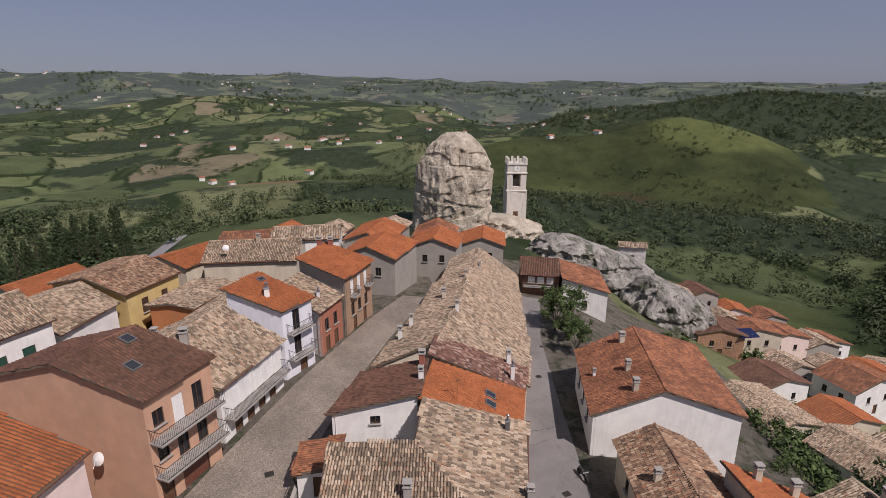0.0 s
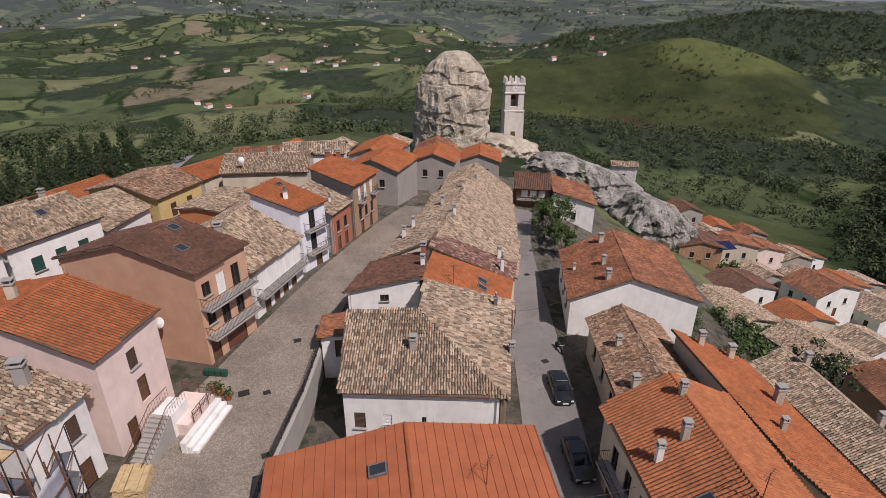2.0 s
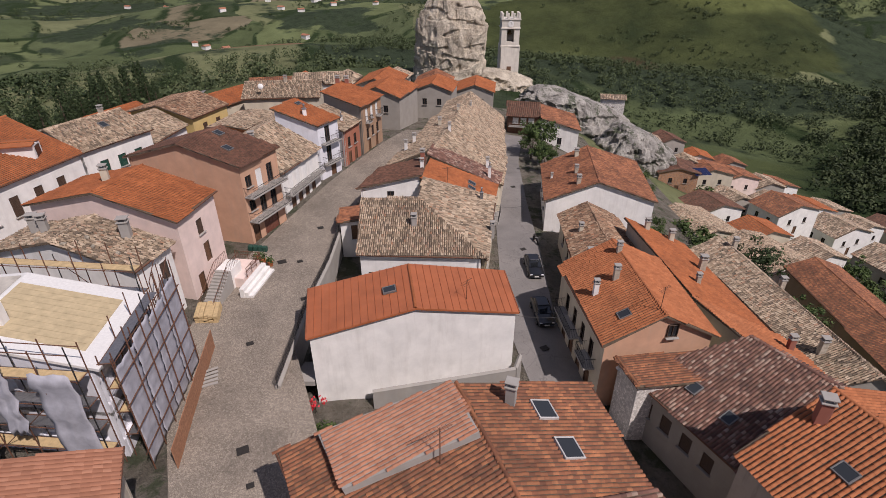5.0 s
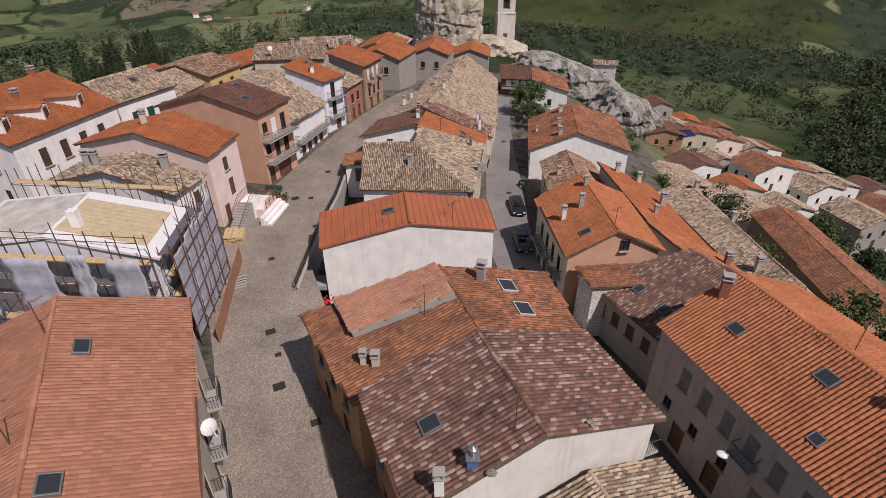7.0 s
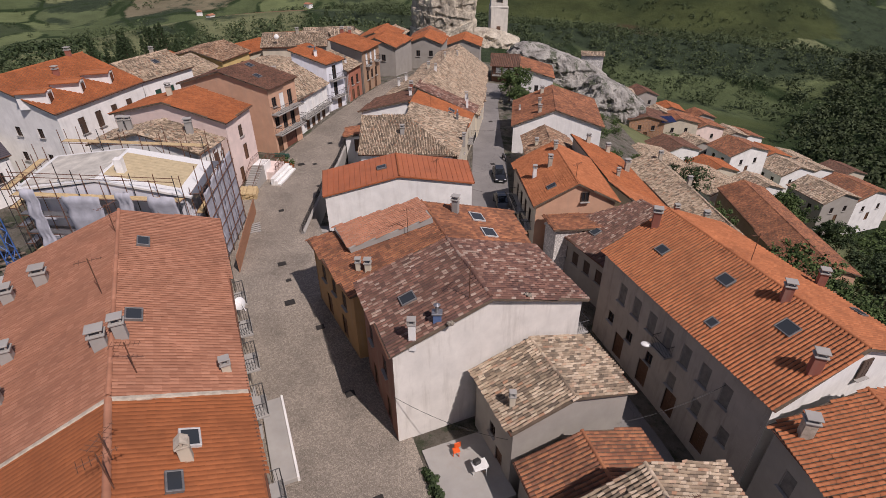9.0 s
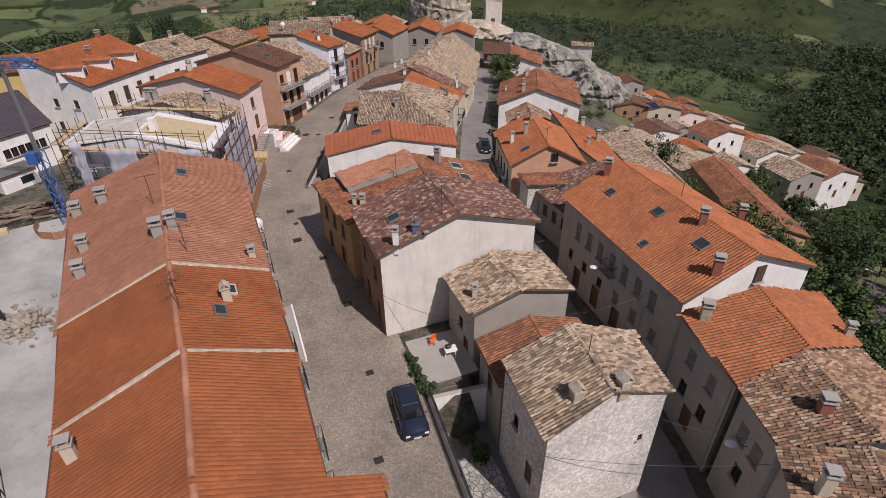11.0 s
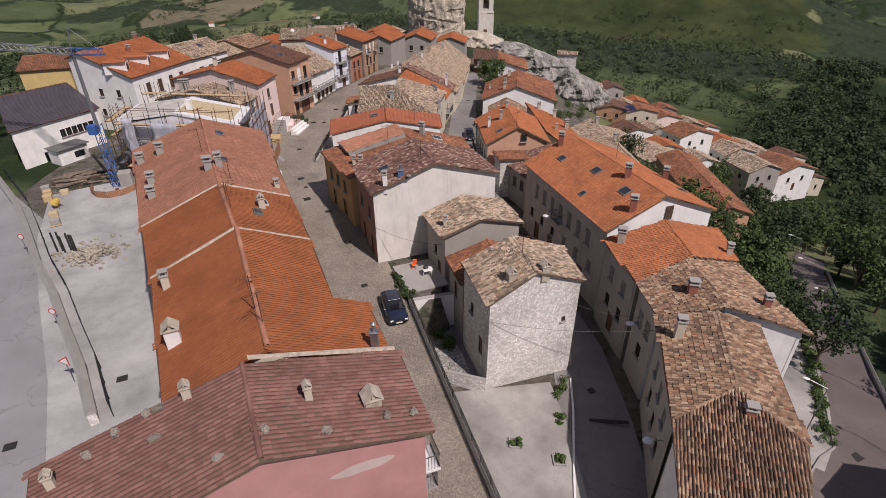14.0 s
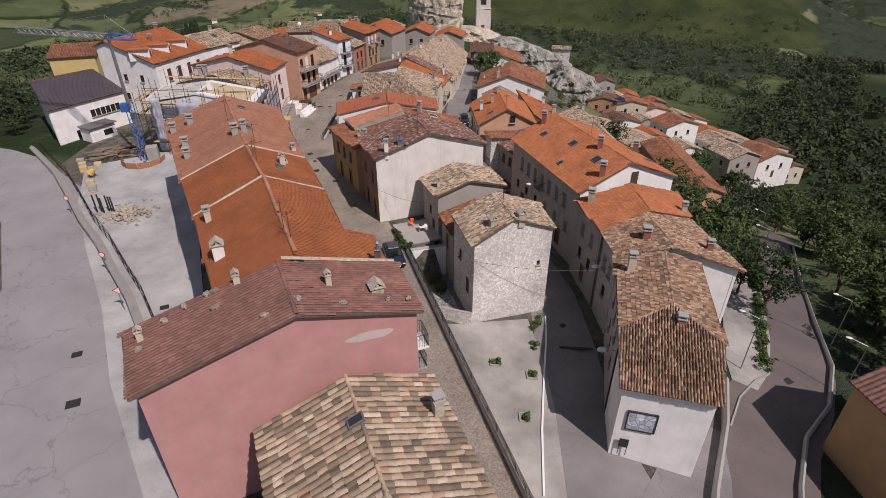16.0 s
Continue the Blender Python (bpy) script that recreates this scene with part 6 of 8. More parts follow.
strip("garden_court", [(7.0, -21.8, 3.6), (7.4, -23.6, 4.0), (8.4, -26.5, 4.6), (9.6, -30.6, 5.2)], M_LANE, "grey concrete court below the street", 0.06, cat="yard")
strip("garden_paving", [(7.7, -25.6, 2.4), (8.3, -27.2, 2.6), (8.9, -29.3, 2.6)], M_CRAZY, "crazy paving of pale stones in a small garden", 0.1, cat="garden")
wall_line("garden_front_wall", [(7.4, -30.0), (11.4, -31.2)], [-2.4, -2.4], -6, 0.25, M_STONE, "low pale stone wall before the garden")

# drain covers
M_DRAIN = plain("cast_iron", (0.05, 0.045, 0.04), 0.7, 0.5)
first = None
for x, y, s in ((-12.8, 4.0, 0.8), (-10.6, -1.8, 0.9), (-7.2, -5.0, 0.7), (-3.5, -12.3, 0.7), (-15.7, 14.9, 0.6), (-16.5, 28.3, 0.9), (-14.6, 28.4, 0.6), (-12.6, 21.5, 0.6), (-13.9, 36.0, 0.7), (-11.5, 1.4, 0.5), (1.2, -28.6, 0.6), (-0.4, -20.8, 0.6), (2.6, -33.0, 0.6), (11.0, 39.5, 0.7), (10.6, 20.0, 0.8), (12.0, 60.0, 0.7), (-18.0, -34.0, 0.8), (-19.4, -46.0, 1.0), (21.0, -30.0, 0.6), (-22.4, -40.6, 0.8), (43.5, -34.0, 0.9)):
    z = max(gz(x, y), street_z(x, y) if x < rail_x(y) and x > -20 and -45 < y < 40 and x < 5 else -99) + 0.085
    d = thing("drain_cover", (x, y, z), "dark cast iron drain cover in the street", "drain cover", "drain covers")
    part("plate", boxes(((x, y, z + 0.02), (s, s * 0.85, 0.03), 25, 0.006)), M_DRAIN, d)
grate = thing("drain_channel", (20.6, -33.4, gz(20.6, -33.4)), "dark slotted drain across the lane", "drain")
part("channel", boxes(((20.6, -33.4, gz(20.6, -33.4) + 0.07), (5.6, 0.35, 0.03), -4, 0.005)), M_DRAIN, grate)


# ---- outside stairs and things in front of the pink house ----
def outside_stair(x, y, z0, n, rz, w, label, rail=True):
    m = pose(x, y, z0, 0, 0, rz)
    s = thing("outside_stair", (x, y, z0), label, "stairs")
    for i in range(n):
        part("step", boxes(((0, -0.3 * i, (n - i) * 0.09 - 0.3), (w, 0.31, (n - i) * 0.18 + 0.6), 0, 0.012)), M_CONC, s, "", m)
    part("landing", boxes(((0, 1.15, n * 0.09 - 0.2), (w, 2.0, n * 0.18 + 0.4), 0, 0.015)), M_WHITE, s, "whitewashed landing", m)
    for sx in (-1, 1):
        bm = bmesh.new()
        x0 = sx * (w / 2 - 0.05)
        tube(bm, (x0, -0.3 * n, 0.95), (x0, 0, n * 0.18 + 0.95), 0.03, 5)
        tube(bm, (x0, 0, n * 0.18 + 0.95), (x0, 2.1, n * 0.18 + 0.95), 0.03, 5)
        for i in range(0, n + 8):
            yy = -0.3 * n + 0.3 * i
            zz = min(n * 0.18, max(0, (yy + 0.3 * n) * 0.6))
            tube(bm, (x0, yy, zz), (x0, yy, zz + 0.95), 0.014, 4)
        part("handrail", bm, M_RUST, s, "rusty iron handrail", m)


gp = gz(-19, 22)
outside_stair(-20.6, 23.2, gp, 12, -8, 1.5, "grey stone stair with iron handrail up to a doorway")
ws = thing("white_steps", (-17.6, 24, gp), "long white steps in front of the pink house", "steps")
for i in range(3):
    part("step", boxes(((-17.4 - i * 0.4, 24.2, gp + 0.12 + i * 0.18), (0.45, 5.0, 0.3 + 0.36 * i), -8, 0.015)), M_WHITE, ws)
pt = thing("porch", (-19.6, 25.4, gp), "pink porch terrace with low wall", "terrace")
part("base", boxes(((-19.9, 25.4, gp + 0.5), (2.6, 3.6, 1.2), -8, 0.02)), M_PINK, pt)
railing([(-18.6, 23.9, gp + 1.1), (-18.2, 27.0, gp + 1.1), (-20.9, 27.4, gp + 1.1)], 0.9, "rusty iron railing round the porch", M_RUST, 1.2, 2, 0.18)
pal = thing("plank_stack", (-20.7, 18.9, gp), "stack of pale sawn planks on the street", "planks")
for i in range(5):
    for j in range(5):
        part("plank", boxes(((-20.7 + (j - 2) * 0.42, 18.9 + random.uniform(-.1, .1), gp + 0.12 + i * 0.16), (0.38, 2.3, 0.12), 12, 0.006)), M_TIMBER, pal)
pal = thing("plank_heap", (-16.9, 9.6, gp), "loose grey boards against the hoarding", "planks")
for j in range(5):
    part("plank", boxes(((-17.6 - 0.12 * j, 9.9 + 0.36 * j, gp + 0.1 + 0.03 * j), (1.9, 0.26, 0.05), 24 + 2 * j, 0.006)), M_CONC, pal)
for x, y, k in ((-19.0, 28.6, 0), (-17.5, 27.6, 0), (-18.4, 28.2, 1)):
    pot = thing("plant_pot", (x, y, gz(x, y)), "terracotta pot with a small green plant", "plant")
    bm = bmesh.new()
    tube(bm, (x, y, gz(x, y)), (x, y, gz(x, y) + 0.5), 0.22, 10, 0.3)
    part("pot", bm, TILE_MATS["orange"], pot)
    bm = bmesh.new()
    for i in range(60):
        c = Vector((x, y, gz(x, y) + 0.75)) + Vector((random.gauss(0, .22), random.gauss(0, .22), random.gauss(0, .2)))
        bmesh.ops.create_grid(bm, x_segments=1, y_segments=1, size=0.07, matrix=Matrix.Translation(c) @ Euler((random.uniform(0, 3), random.uniform(0, 3), 0)).to_matrix().to_4x4())
    part("foliage", bm, M_LEAF, pot)
bag = thing("green_bins", (-19.6, 31.2, gz(-19, 31)), "row of small green crates by the wall", "crate")
for i in range(4):
    part("crate", boxes(((-20.6 + i * 0.55, 30.9 - i * 0.08, gz(-19, 31) + 0.35), (0.48, 0.45, 0.6), -8, 0.04)), M_GREEN, bag)

# entrance platform before the terrace houses
ep = thing("entrance_platform", (-7.7, -16.5, 0.2), "long pale concrete platform before the terrace doors", "platform")
part("slab", boxes(((-7.75, -16.5, 0.2), (1.5, 7.2, 0.45), 23, 0.03)), M_CONC, ep)
part("edge", boxes(((-7.05, -16.2, 0.28), (0.16, 7.3, 0.5), 23, 0.02)), M_WHITE, ep, "pale raised edge")

# ---- terrace with chair and table south of the pale wall ----
tz = gz(5, -20) + 0.06
te = thing("terrace_floor", (4.6, -19.5, tz), "pale concrete terrace between the houses", "terrace", kind="structure")
part("paving", boxes(((5.1, -18.9, tz - 0.02), (4.4, 5.2, 0.2), 22, 0.02)), M_CONC, te)
ch = thing("chair", (4.4, -17.6, tz + 0.08), "bright orange plastic garden chair", "chair")
M_ORPL = plain("orange_plastic", (0.75, 0.12, 0.02), 0.45, 0, 0.05)
part("seat", boxes(((4.4, -17.6, tz + 0.5), (0.45, 0.45, 0.05), 20, 0.02)), M_ORPL, ch)
part("backrest", boxes(((4.48, -17.4, tz + 0.78), (0.45, 0.06, 0.5), 20, 0.02)), M_ORPL, ch)
for sx in (-1, 1):
    for sy in (-1, 1):
        part("leg", boxes(((4.4 + sx * 0.18, -17.6 + sy * 0.18, tz + 0.27), (0.05, 0.05, 0.42))), M_ORPL, ch)
tb = thing("garden_table", (5.9, -18.9, tz + 0.08), "white plastic table with dark things on it", "table")
part("tabletop", boxes(((5.9, -18.9, tz + 0.8), (1.0, 0.8, 0.05), 20, 0.02)), M_WHITEPAINT, tb)
for sx in (-1, 1):
    for sy in (-1, 1):
        part("leg", boxes(((5.9 + sx * 0.4, -18.9 + sy * 0.3, tz + 0.43), (0.06, 0.06, 0.74))), M_WHITEPAINT, tb)
part("bag", boxes(((5.7, -18.8, tz + 0.97), (0.5, 0.4, 0.3), 30, 0.08)), M_IRON, tb, "dark bag")


# ---- vehicles ----
M_TYRE = plain("tyre", (0.02, 0.02, 0.02), 0.85)
M_LAMP, _n, _l, _b = nodes("lamp_glass")
_b.inputs["Base Color"].default_value = (0.75, 0.75, 0.78, 1)
_b.inputs["Roughness"].default_value = 0.1


def car(x, y, rz, colour, label):
    """A small saloon: body and cabin lofted over sections, glass, lights and wheels."""
    z = (street_z(x, y) if x < 6 else gz(x, y)) + 0.06
    M, nt, lk, b = nodes("car_paint")
    b.inputs["Base Color"].default_value = (*colour, 1)
    b.inputs["Roughness"].default_value = 0.3
    b.inputs["Coat Weight"].default_value = 0.6
    c = thing("car", (x, y, z), label, "car", "parked cars")
    m = pose(x, y, z, 0, 0, rz) @ Matrix.Scale(1.1, 4)

    def loft(secs, name, mat, lab=""):
        bm = bmesh.new()
        prev = None
        for yy, hw, z0, z1, top in secs:
            ring = [bm.verts.new(p) for p in ((-hw * 0.92, yy, z0), (-hw, yy, z0 + (z1 - z0) * 0.35), (-hw * 0.97, yy, z0 + (z1 - z0) * 0.8), (-top, yy, z1), (0, yy, z1 + 0.03), (top, yy, z1), (hw * 0.97, yy, z0 + (z1 - z0) * 0.8), (hw, yy, z0 + (z1 - z0) * 0.35), (hw * 0.92, yy, z0))]
            if prev:
                for i in range(9):
                    bm.faces.new((prev[i], prev[(i + 1) % 9], ring[(i + 1) % 9], ring[i]))
            else:
                bm.faces.new(ring)
            prev = ring
        bm.faces.new(prev[::-1])
        for f in bm.faces:
            f.smooth = True
        return part(name, bm, mat, c, lab, m)
    loft([(-2.05, 0.70, 0.32, 0.62, 0.60), (-1.9, 0.82, 0.24, 0.76, 0.68), (-0.9, 0.86, 0.22, 0.90, 0.74), (0.6, 0.86, 0.22, 0.95, 0.76), (1.7, 0.84, 0.24, 0.95, 0.70), (2.0, 0.76, 0.30, 0.86, 0.62)], "body", M)
    loft([(-0.95, 0.70, 0.88, 0.93, 0.66), (-0.25, 0.70, 0.9, 1.36, 0.54), (0.3, 0.70, 0.9, 1.42, 0.56), (1.0, 0.70, 0.9, 1.38, 0.54), (1.65, 0.68, 0.9, 0.97, 0.62)], "cabin_glass", M_GLASS, "dark windows")
    part("roof_panel", boxes(((0, 0.4, 1.43), (1.06, 1.3, 0.05), 0, 0.02)), M, c, "", m)
    for sy in (-1.3, 1.3):
        for sx in (-1, 1):
            bm = bmesh.new()
            tube(bm, (sx * 0.72, sy, 0.31), (sx * 0.88, sy, 0.31), 0.31, 16)
            w = part("wheel", bm, M_TYRE, c, "", m)
            bm = bmesh.new()
            tube(bm, (sx * 0.85, sy, 0.31), (sx * 0.892, sy, 0.31), 0.19, 12)
            part("rim", bm, M_STEEL, w)
    for sx in (-1, 1):
        part("headlight", boxes(((sx * 0.58, -1.98, 0.6), (0.28, 0.14, 0.16), 0, 0.03)), M_LAMP, c, "clear headlight", m)
        part("rear_light", boxes(((sx * 0.62, 1.96, 0.72), (0.22, 0.12, 0.2), 0, 0.03)), M_RED, c, "red rear light", m)
        part("mirror", boxes(((sx * 0.92, -0.75, 0.98), (0.16, 0.1, 0.12), 0, 0.03)), M, c, "", m)
    part("number_plate", boxes(((0, -2.07, 0.42), (0.5, 0.03, 0.11))), M_WHITEPAINT, c, "blank white plate", m)


car(3.0, -25.0, 18, (0.012, 0.018, 0.04), "dark blue car parked beside the railing")
car(11.6, 34.6, 2, (0.012, 0.013, 0.016), "black car parked on the lane")
car(11.2, 25.4, 4, (0.025, 0.027, 0.03), "dark grey car parked in the shade")
bk = thing("motorbike", (13.0, 41.8, gz(13, 41.8) + 0.06), "dark motorbike parked by the house wall", "motorbike")
mb = pose(13.0, 41.8, gz(13, 41.8) + 0.06, 0, 0, 15)
for sy in (-0.7, 0.7):
    bm = bmesh.new()
    tube(bm, (-0.06, sy, 0.3), (0.06, sy, 0.3), 0.3, 14)
    part("wheel", bm, M_TYRE, bk, "", mb)
part("body", boxes(((0, 0, 0.55), (0.3, 0.9, 0.35), 0, 0.08), ((0, 0.35, 0.82), (0.26, 0.7, 0.12), 0, 0.04)), M_IRON, bk, "", mb)
bm = bmesh.new()
tube(bm, (-0.35, -0.5, 1.0), (0.35, -0.5, 1.0), 0.02, 5)
tube(bm, (0, -0.7, 0.3), (0, -0.45, 1.0), 0.04, 6)
part("handlebar", bm, M_STEEL, bk, "", mb)


# ---- signs, lamps, cables ----
def road_sign(x, y, z, kind, label, rz):
    s = thing("road_sign", (x, y, z), label, "sign")
    bm = bmesh.new()
    tube(bm, (x, y, z - 0.5), (x, y, z + 2.3), 0.035, 6)
    part("post", bm, M_STEEL, s)
    m = pose(x, y, z + 2.2, 90, 0, rz)
    for nm, r, mat, dz in (("rim", 0.55, plain("sign_red", (0.55, 0.03, 0.03), 0.4), 0.0), ("face", 0.40, M_WHITEPAINT, 0.02)):
        bm = bmesh.new()
        bmesh.ops.create_cone(bm, cap_ends=True, segments=3 if kind == "tri" else 20, radius1=r if kind == "tri" else r * 0.6, radius2=r if kind == "tri" else r * 0.6, depth=0.03, matrix=m @ Matrix.Translation((0, 0, dz)) @ Matrix.Rotation(radians(90), 4, "Z"))
        part(nm, bm, mat, s)


road_sign(-21.6, -34.4, 0.1, "tri", "red-rimmed triangular warning sign by the road", 0)
road_sign(-26.6, -28.2, 0.1, "round", "small round red-rimmed sign by the road", 0)
road_sign(-38.5, -15.2, 0.1, "round", "small round sign on the roadside wall", 0)


def street_lamp(x, y, z, h, rz, label, arm=1.4):
    s = thing("street_lamp", (x, y, z), label, "street lamp", "street lamps")
    m = pose(x, y, z, 0, 0, rz)
    bm = bmesh.new()
    tube(bm, (0, 0, -0.6), (0, 0, h), 0.06, 8, 0.04)
    tube(bm, (0, 0, h), (arm, 0, h + 0.35), 0.035, 6)
    part("pole", bm, M_STEEL, s, "", m)
    bm = bmesh.new()
    bmesh.ops.create_uvsphere(bm, u_segments=14, v_segments=8, radius=0.22, matrix=Matrix.Translation((arm + 0.2, 0, h + 0.35)) @ Matrix.Diagonal((1.3, 0.8, 0.4, 1)))
    part("lantern", bm, M_WHITEPAINT, s, "white lantern", m)


def wall_lamp(x, y, z, rz):
    s = thing("wall_lamp", (x, y, z), "white street lantern on a wall bracket", "street lamp", "wall lamps")
    m = pose(x, y, z, 0, 0, rz)
    bm = bmesh.new()
    tube(bm, (0, 0, -0.1), (-1.2, 0, 0.25), 0.03, 6)
    part("bracket", bm, M_STEEL, s, "", m)
    bm = bmesh.new()
    bmesh.ops.create_uvsphere(bm, u_segments=14, v_segments=8, radius=0.34, matrix=Matrix.Translation((-1.4, 0, 0.25)) @ Matrix.Diagonal((1.2, 0.9, 0.45, 1)))
    part("lantern", bm, M_WHITEPAINT, s, "white lantern", m)


wall_lamp(25.3, -28.2, 1.2, 0), wall_lamp(23.2, -40.0, 0.8, 10), wall_lamp(16.4, 12.0, 0.6, 0), wall_lamp(20.8, -9.0, 1.4, -18)
for x, y in ((52.4, -27.0), (54.6, -6.5), (48.6, -35.0), (39.0, -33.0), (63.0, 8.5), (50.2, -16.5)):
    street_lamp(x, y, gz(x, y), 6.5, 150, "slim grey street lamp beside the park road")


def cable(a, b, sag, label):
    c = thing("cable", a, label, "cable")
    bm = bmesh.new()
    n = 14
    pts = [Vector(lerp(a, b, i / n)) - Vector((0, 0, sag * 4 * (i / n) * (1 - i / n))) for i in range(n + 1)]
    for p, q in zip(pts, pts[1:]):
        tube(bm, p, q, 0.016, 4)
    part("wire", bm, M_IRON, c)


cable((19.2, -27.0, 2.6), (24.8, -28.6, 2.4), 0.3, "thin grey cable slung between two houses")
cable((11.4, -30.8, 3.6), (25.0, -30.5, 2.6), 0.5, "thin grey cable across the lane")
cable((15.4, -17.2, 3.0), (23.2, -14.0, 3.0), 0.4, "thin cable from house to house")
cable((0.4, -16.6, 4.5), (7.4, -19.6, 4.2), 0.5, "thin cable along the pale wall")
cable((8.0, 42.0, 0.8), (14.6, 46.0, 0.2), 0.4, "thin cable over the lane")
cable((6.6, 16.0, 3.2), (12.8, 18.0, 1.8), 0.4, "thin cable over the shaded lane")
pn = thing("wall_picture", (23.6, -46.2, -1.2), "framed pale picture panel hung on the wall", "picture")
m, L = facade(H_T1c, 2, 0.72, 3.0)
part("panel", boxes(((0, 0.06, 0.9), (2.0, 0.06, 1.8))), paving("mural_paint", (0.55, 0.56, 0.60), (0.25, 0.27, 0.33), 2.4, 0.3), pn, "", m)
part("surround", boxes(((-1.05, 0.08, 0.9), (0.1, 0.12, 2.0)), ((1.05, 0.08, 0.9), (0.1, 0.12, 2.0)), ((0, 0.08, 1.85), (2.0, 0.12, 0.1)), ((0, 0.08, -0.05), (2.0, 0.12, 0.1))), M_IRON, pn, "", m)
nb = thing("notice_board", (23.0, -46.8, gz(23, -46.8)), "small dark notice board on legs", "sign")
m, L = facade(H_T1c, 2, 0.86, 0.3)
part("board", boxes(((0, 0.25, 1.2), (0.7, 0.06, 0.9), 0, 0.01)), M_IRON, nb, "", m)
for sx in (-1, 1):
    part("leg", boxes(((sx * 0.3, 0.25, 0.4), (0.05, 0.05, 1.0))), M_IRON, nb, "", m)

# ---- the house under scaffolding, the crane and the building site ----
sc = thing("scaffolded_house", (-28, 9.5, 1), "house under repair with bare timber roof and white edges", "house")
M_TARP = plain("grey_netting", (0.40, 0.40, 0.44), 0.85, 0, 0.2, 1.2)
M_PLY = plain("pale_plywood", (0.50, 0.40, 0.24), 0.8, 0, 0.15, 2)
S_A, S_B, S_C, S_D = (-20.2, 3.6), (-21.0, 11.0), (-37.5, 12.6), (-36.5, 5.0)
WALLS = [(S_A, S_B), (S_B, S_C), (S_C, S_D), (S_D, S_A)]
for i, (a, b) in enumerate(WALLS):
    d = (Vector(b) - Vector(a)).normalized()
    n = Vector((d.y, -d.x))
    L = (Vector(b) - Vector(a)).length
    hs = [(L * (k + 0.5) / 5 - 0.7, L * (k + 0.5) / 5 + 0.7, z, z + 1.9) for k in range(5) for z in (2.2, 5.4)]
    if n.dot((Vector(a) + Vector(b)) / 2 - Vector((-28.5, 9.8))) < 0:
        n = -n
    child("wall", wall_mesh(a, b, -2, [(0, 8.3), (0.5, 9.7), (1, 8.3)] if i % 2 else [(0, 8.3), (1, 8.3)], hs, n, M_LILAC), sc)
child("floor_slab", slab("floor_slab", [[(*S_A, 4.8), (*S_B, 4.8), (*S_C, 4.8), (*S_D, 4.8)]], 0.3, M_CONC), sc)
rf = [[(-28.6, 4.2, 10.0), (-29.2, 12.0, 10.0), (-20.3, 11.2, 8.7), (-19.6, 3.3, 8.7)], [(-29.2, 12.0, 10.0), (-28.6, 4.2, 10.0), (-37.1, 4.8, 8.7), (-38.1, 13.0, 8.7)]]
roof = child("roof", slab("roof", rf, 0.2, M_WHITEPAINT), sc, "white roof edge")
for k in range(9):
    pl = rf[0]
    s0, s1 = 0.16 + 0.68 * k / 9, 0.16 + 0.68 * (k + 0.96) / 9
    q = [lerp(lerp(pl[0], pl[1], s), lerp(pl[3], pl[2], s), t) for s, t in ((s0, 0.03), (s1, 0.03), (s1, 0.84), (s0, 0.84))]
    child("board", slab("board", [[(p[0], p[1], p[2] + 0.05) for p in q]], 0.04, M_PLY), roof, "pale roof board")
M_MEMB = plain("dusty_membrane", (0.52, 0.485, 0.42), 0.7, 0, 0.3, 0.7)
q = [lerp(lerp(rf[1][0], rf[1][1], s), lerp(rf[1][3], rf[1][2], s), t) for s, t in ((0.06, 0.02), (0.94, 0.02), (0.94, 0.93), (0.06, 0.93))]
child("membrane", slab("membrane", [[(p[0], p[1], p[2] + 0.06) for p in q]], 0.03, M_MEMB), roof, "dusty pale roof membrane")
part("chimney", boxes(((-27.2, 6.4, 10.2), (0.7, 0.7, 2.0), 4, 0.02)), M_WHITE, sc, "white chimney")

sf = thing("scaffolding", (-19, 9, 1), "rusty tube scaffolding round the house under repair", "scaffolding")


def lift_run(a, b, z0, z1, out):
    d = (Vector(b) - Vector(a))
    k = max(1, round(d.length / 2.2))
    d.normalize()
    n = Vector((d.y, -d.x)) * out
    for i in range(k + 1):
        p = Vector(lerp(a, b, i / k))
        for q in (p + n * 0.4, p + n * 1.3):
            bm = bmesh.new()
            lean = random.uniform(-.05, .05)
            tube(bm, (q.x, q.y, z0), (q.x + lean, q.y, z1 + random.uniform(0, 1.3)), 0.04, 5)
            part("upright", bm, M_RUST if random.random() < 0.7 else M_IRON, sf)
        z = z0 + 2
        while z < z1:
            bm = bmesh.new()
            tube(bm, (*(p + n * 0.3), z), (*(p + n * 1.4), z), 0.035, 5)
            part("transom", bm, M_RUST, sf)
            z += 2.0
    z = z0 + 2
    while z < z1 + 1.2:
        for o in (0.4, 1.3):
            bm = bmesh.new()
            A, B = Vector(a) + n * o, Vector(b) + n * o
            tube(bm, (A.x, A.y, z), (B.x, B.y, z + random.uniform(-.1, .1)), 0.035, 5)
            part("ledger", bm, M_RUST, sf)
        if z < z1:
            A, B = Vector(a) + n * 0.85, Vector(b) + n * 0.85
            bm = bmesh.new()
            box(bm, ((A.x + B.x) / 2, (A.y + B.y) / 2, z + 0.06), ((B - A).length, 0.7, 0.05), math.degrees(math.atan2(d.y, d.x)))
            part("deck", bm, M_TIMBER if random.random() < 0.5 else M_STEEL, sf)
        z += 2.0
    for i in range(k):
        p, q = Vector(lerp(a, b, i / k)) + n * 1.3, Vector(lerp(a, b, (i + 1) / k)) + n * 1.3
        bm = bmesh.new()
        tube(bm, (p.x, p.y, z0 + 2 * (i % 3)), (q.x, q.y, z0 + 2 * (i % 3) + 2.2), 0.03, 5)
        part("brace", bm, M_RUST, sf)


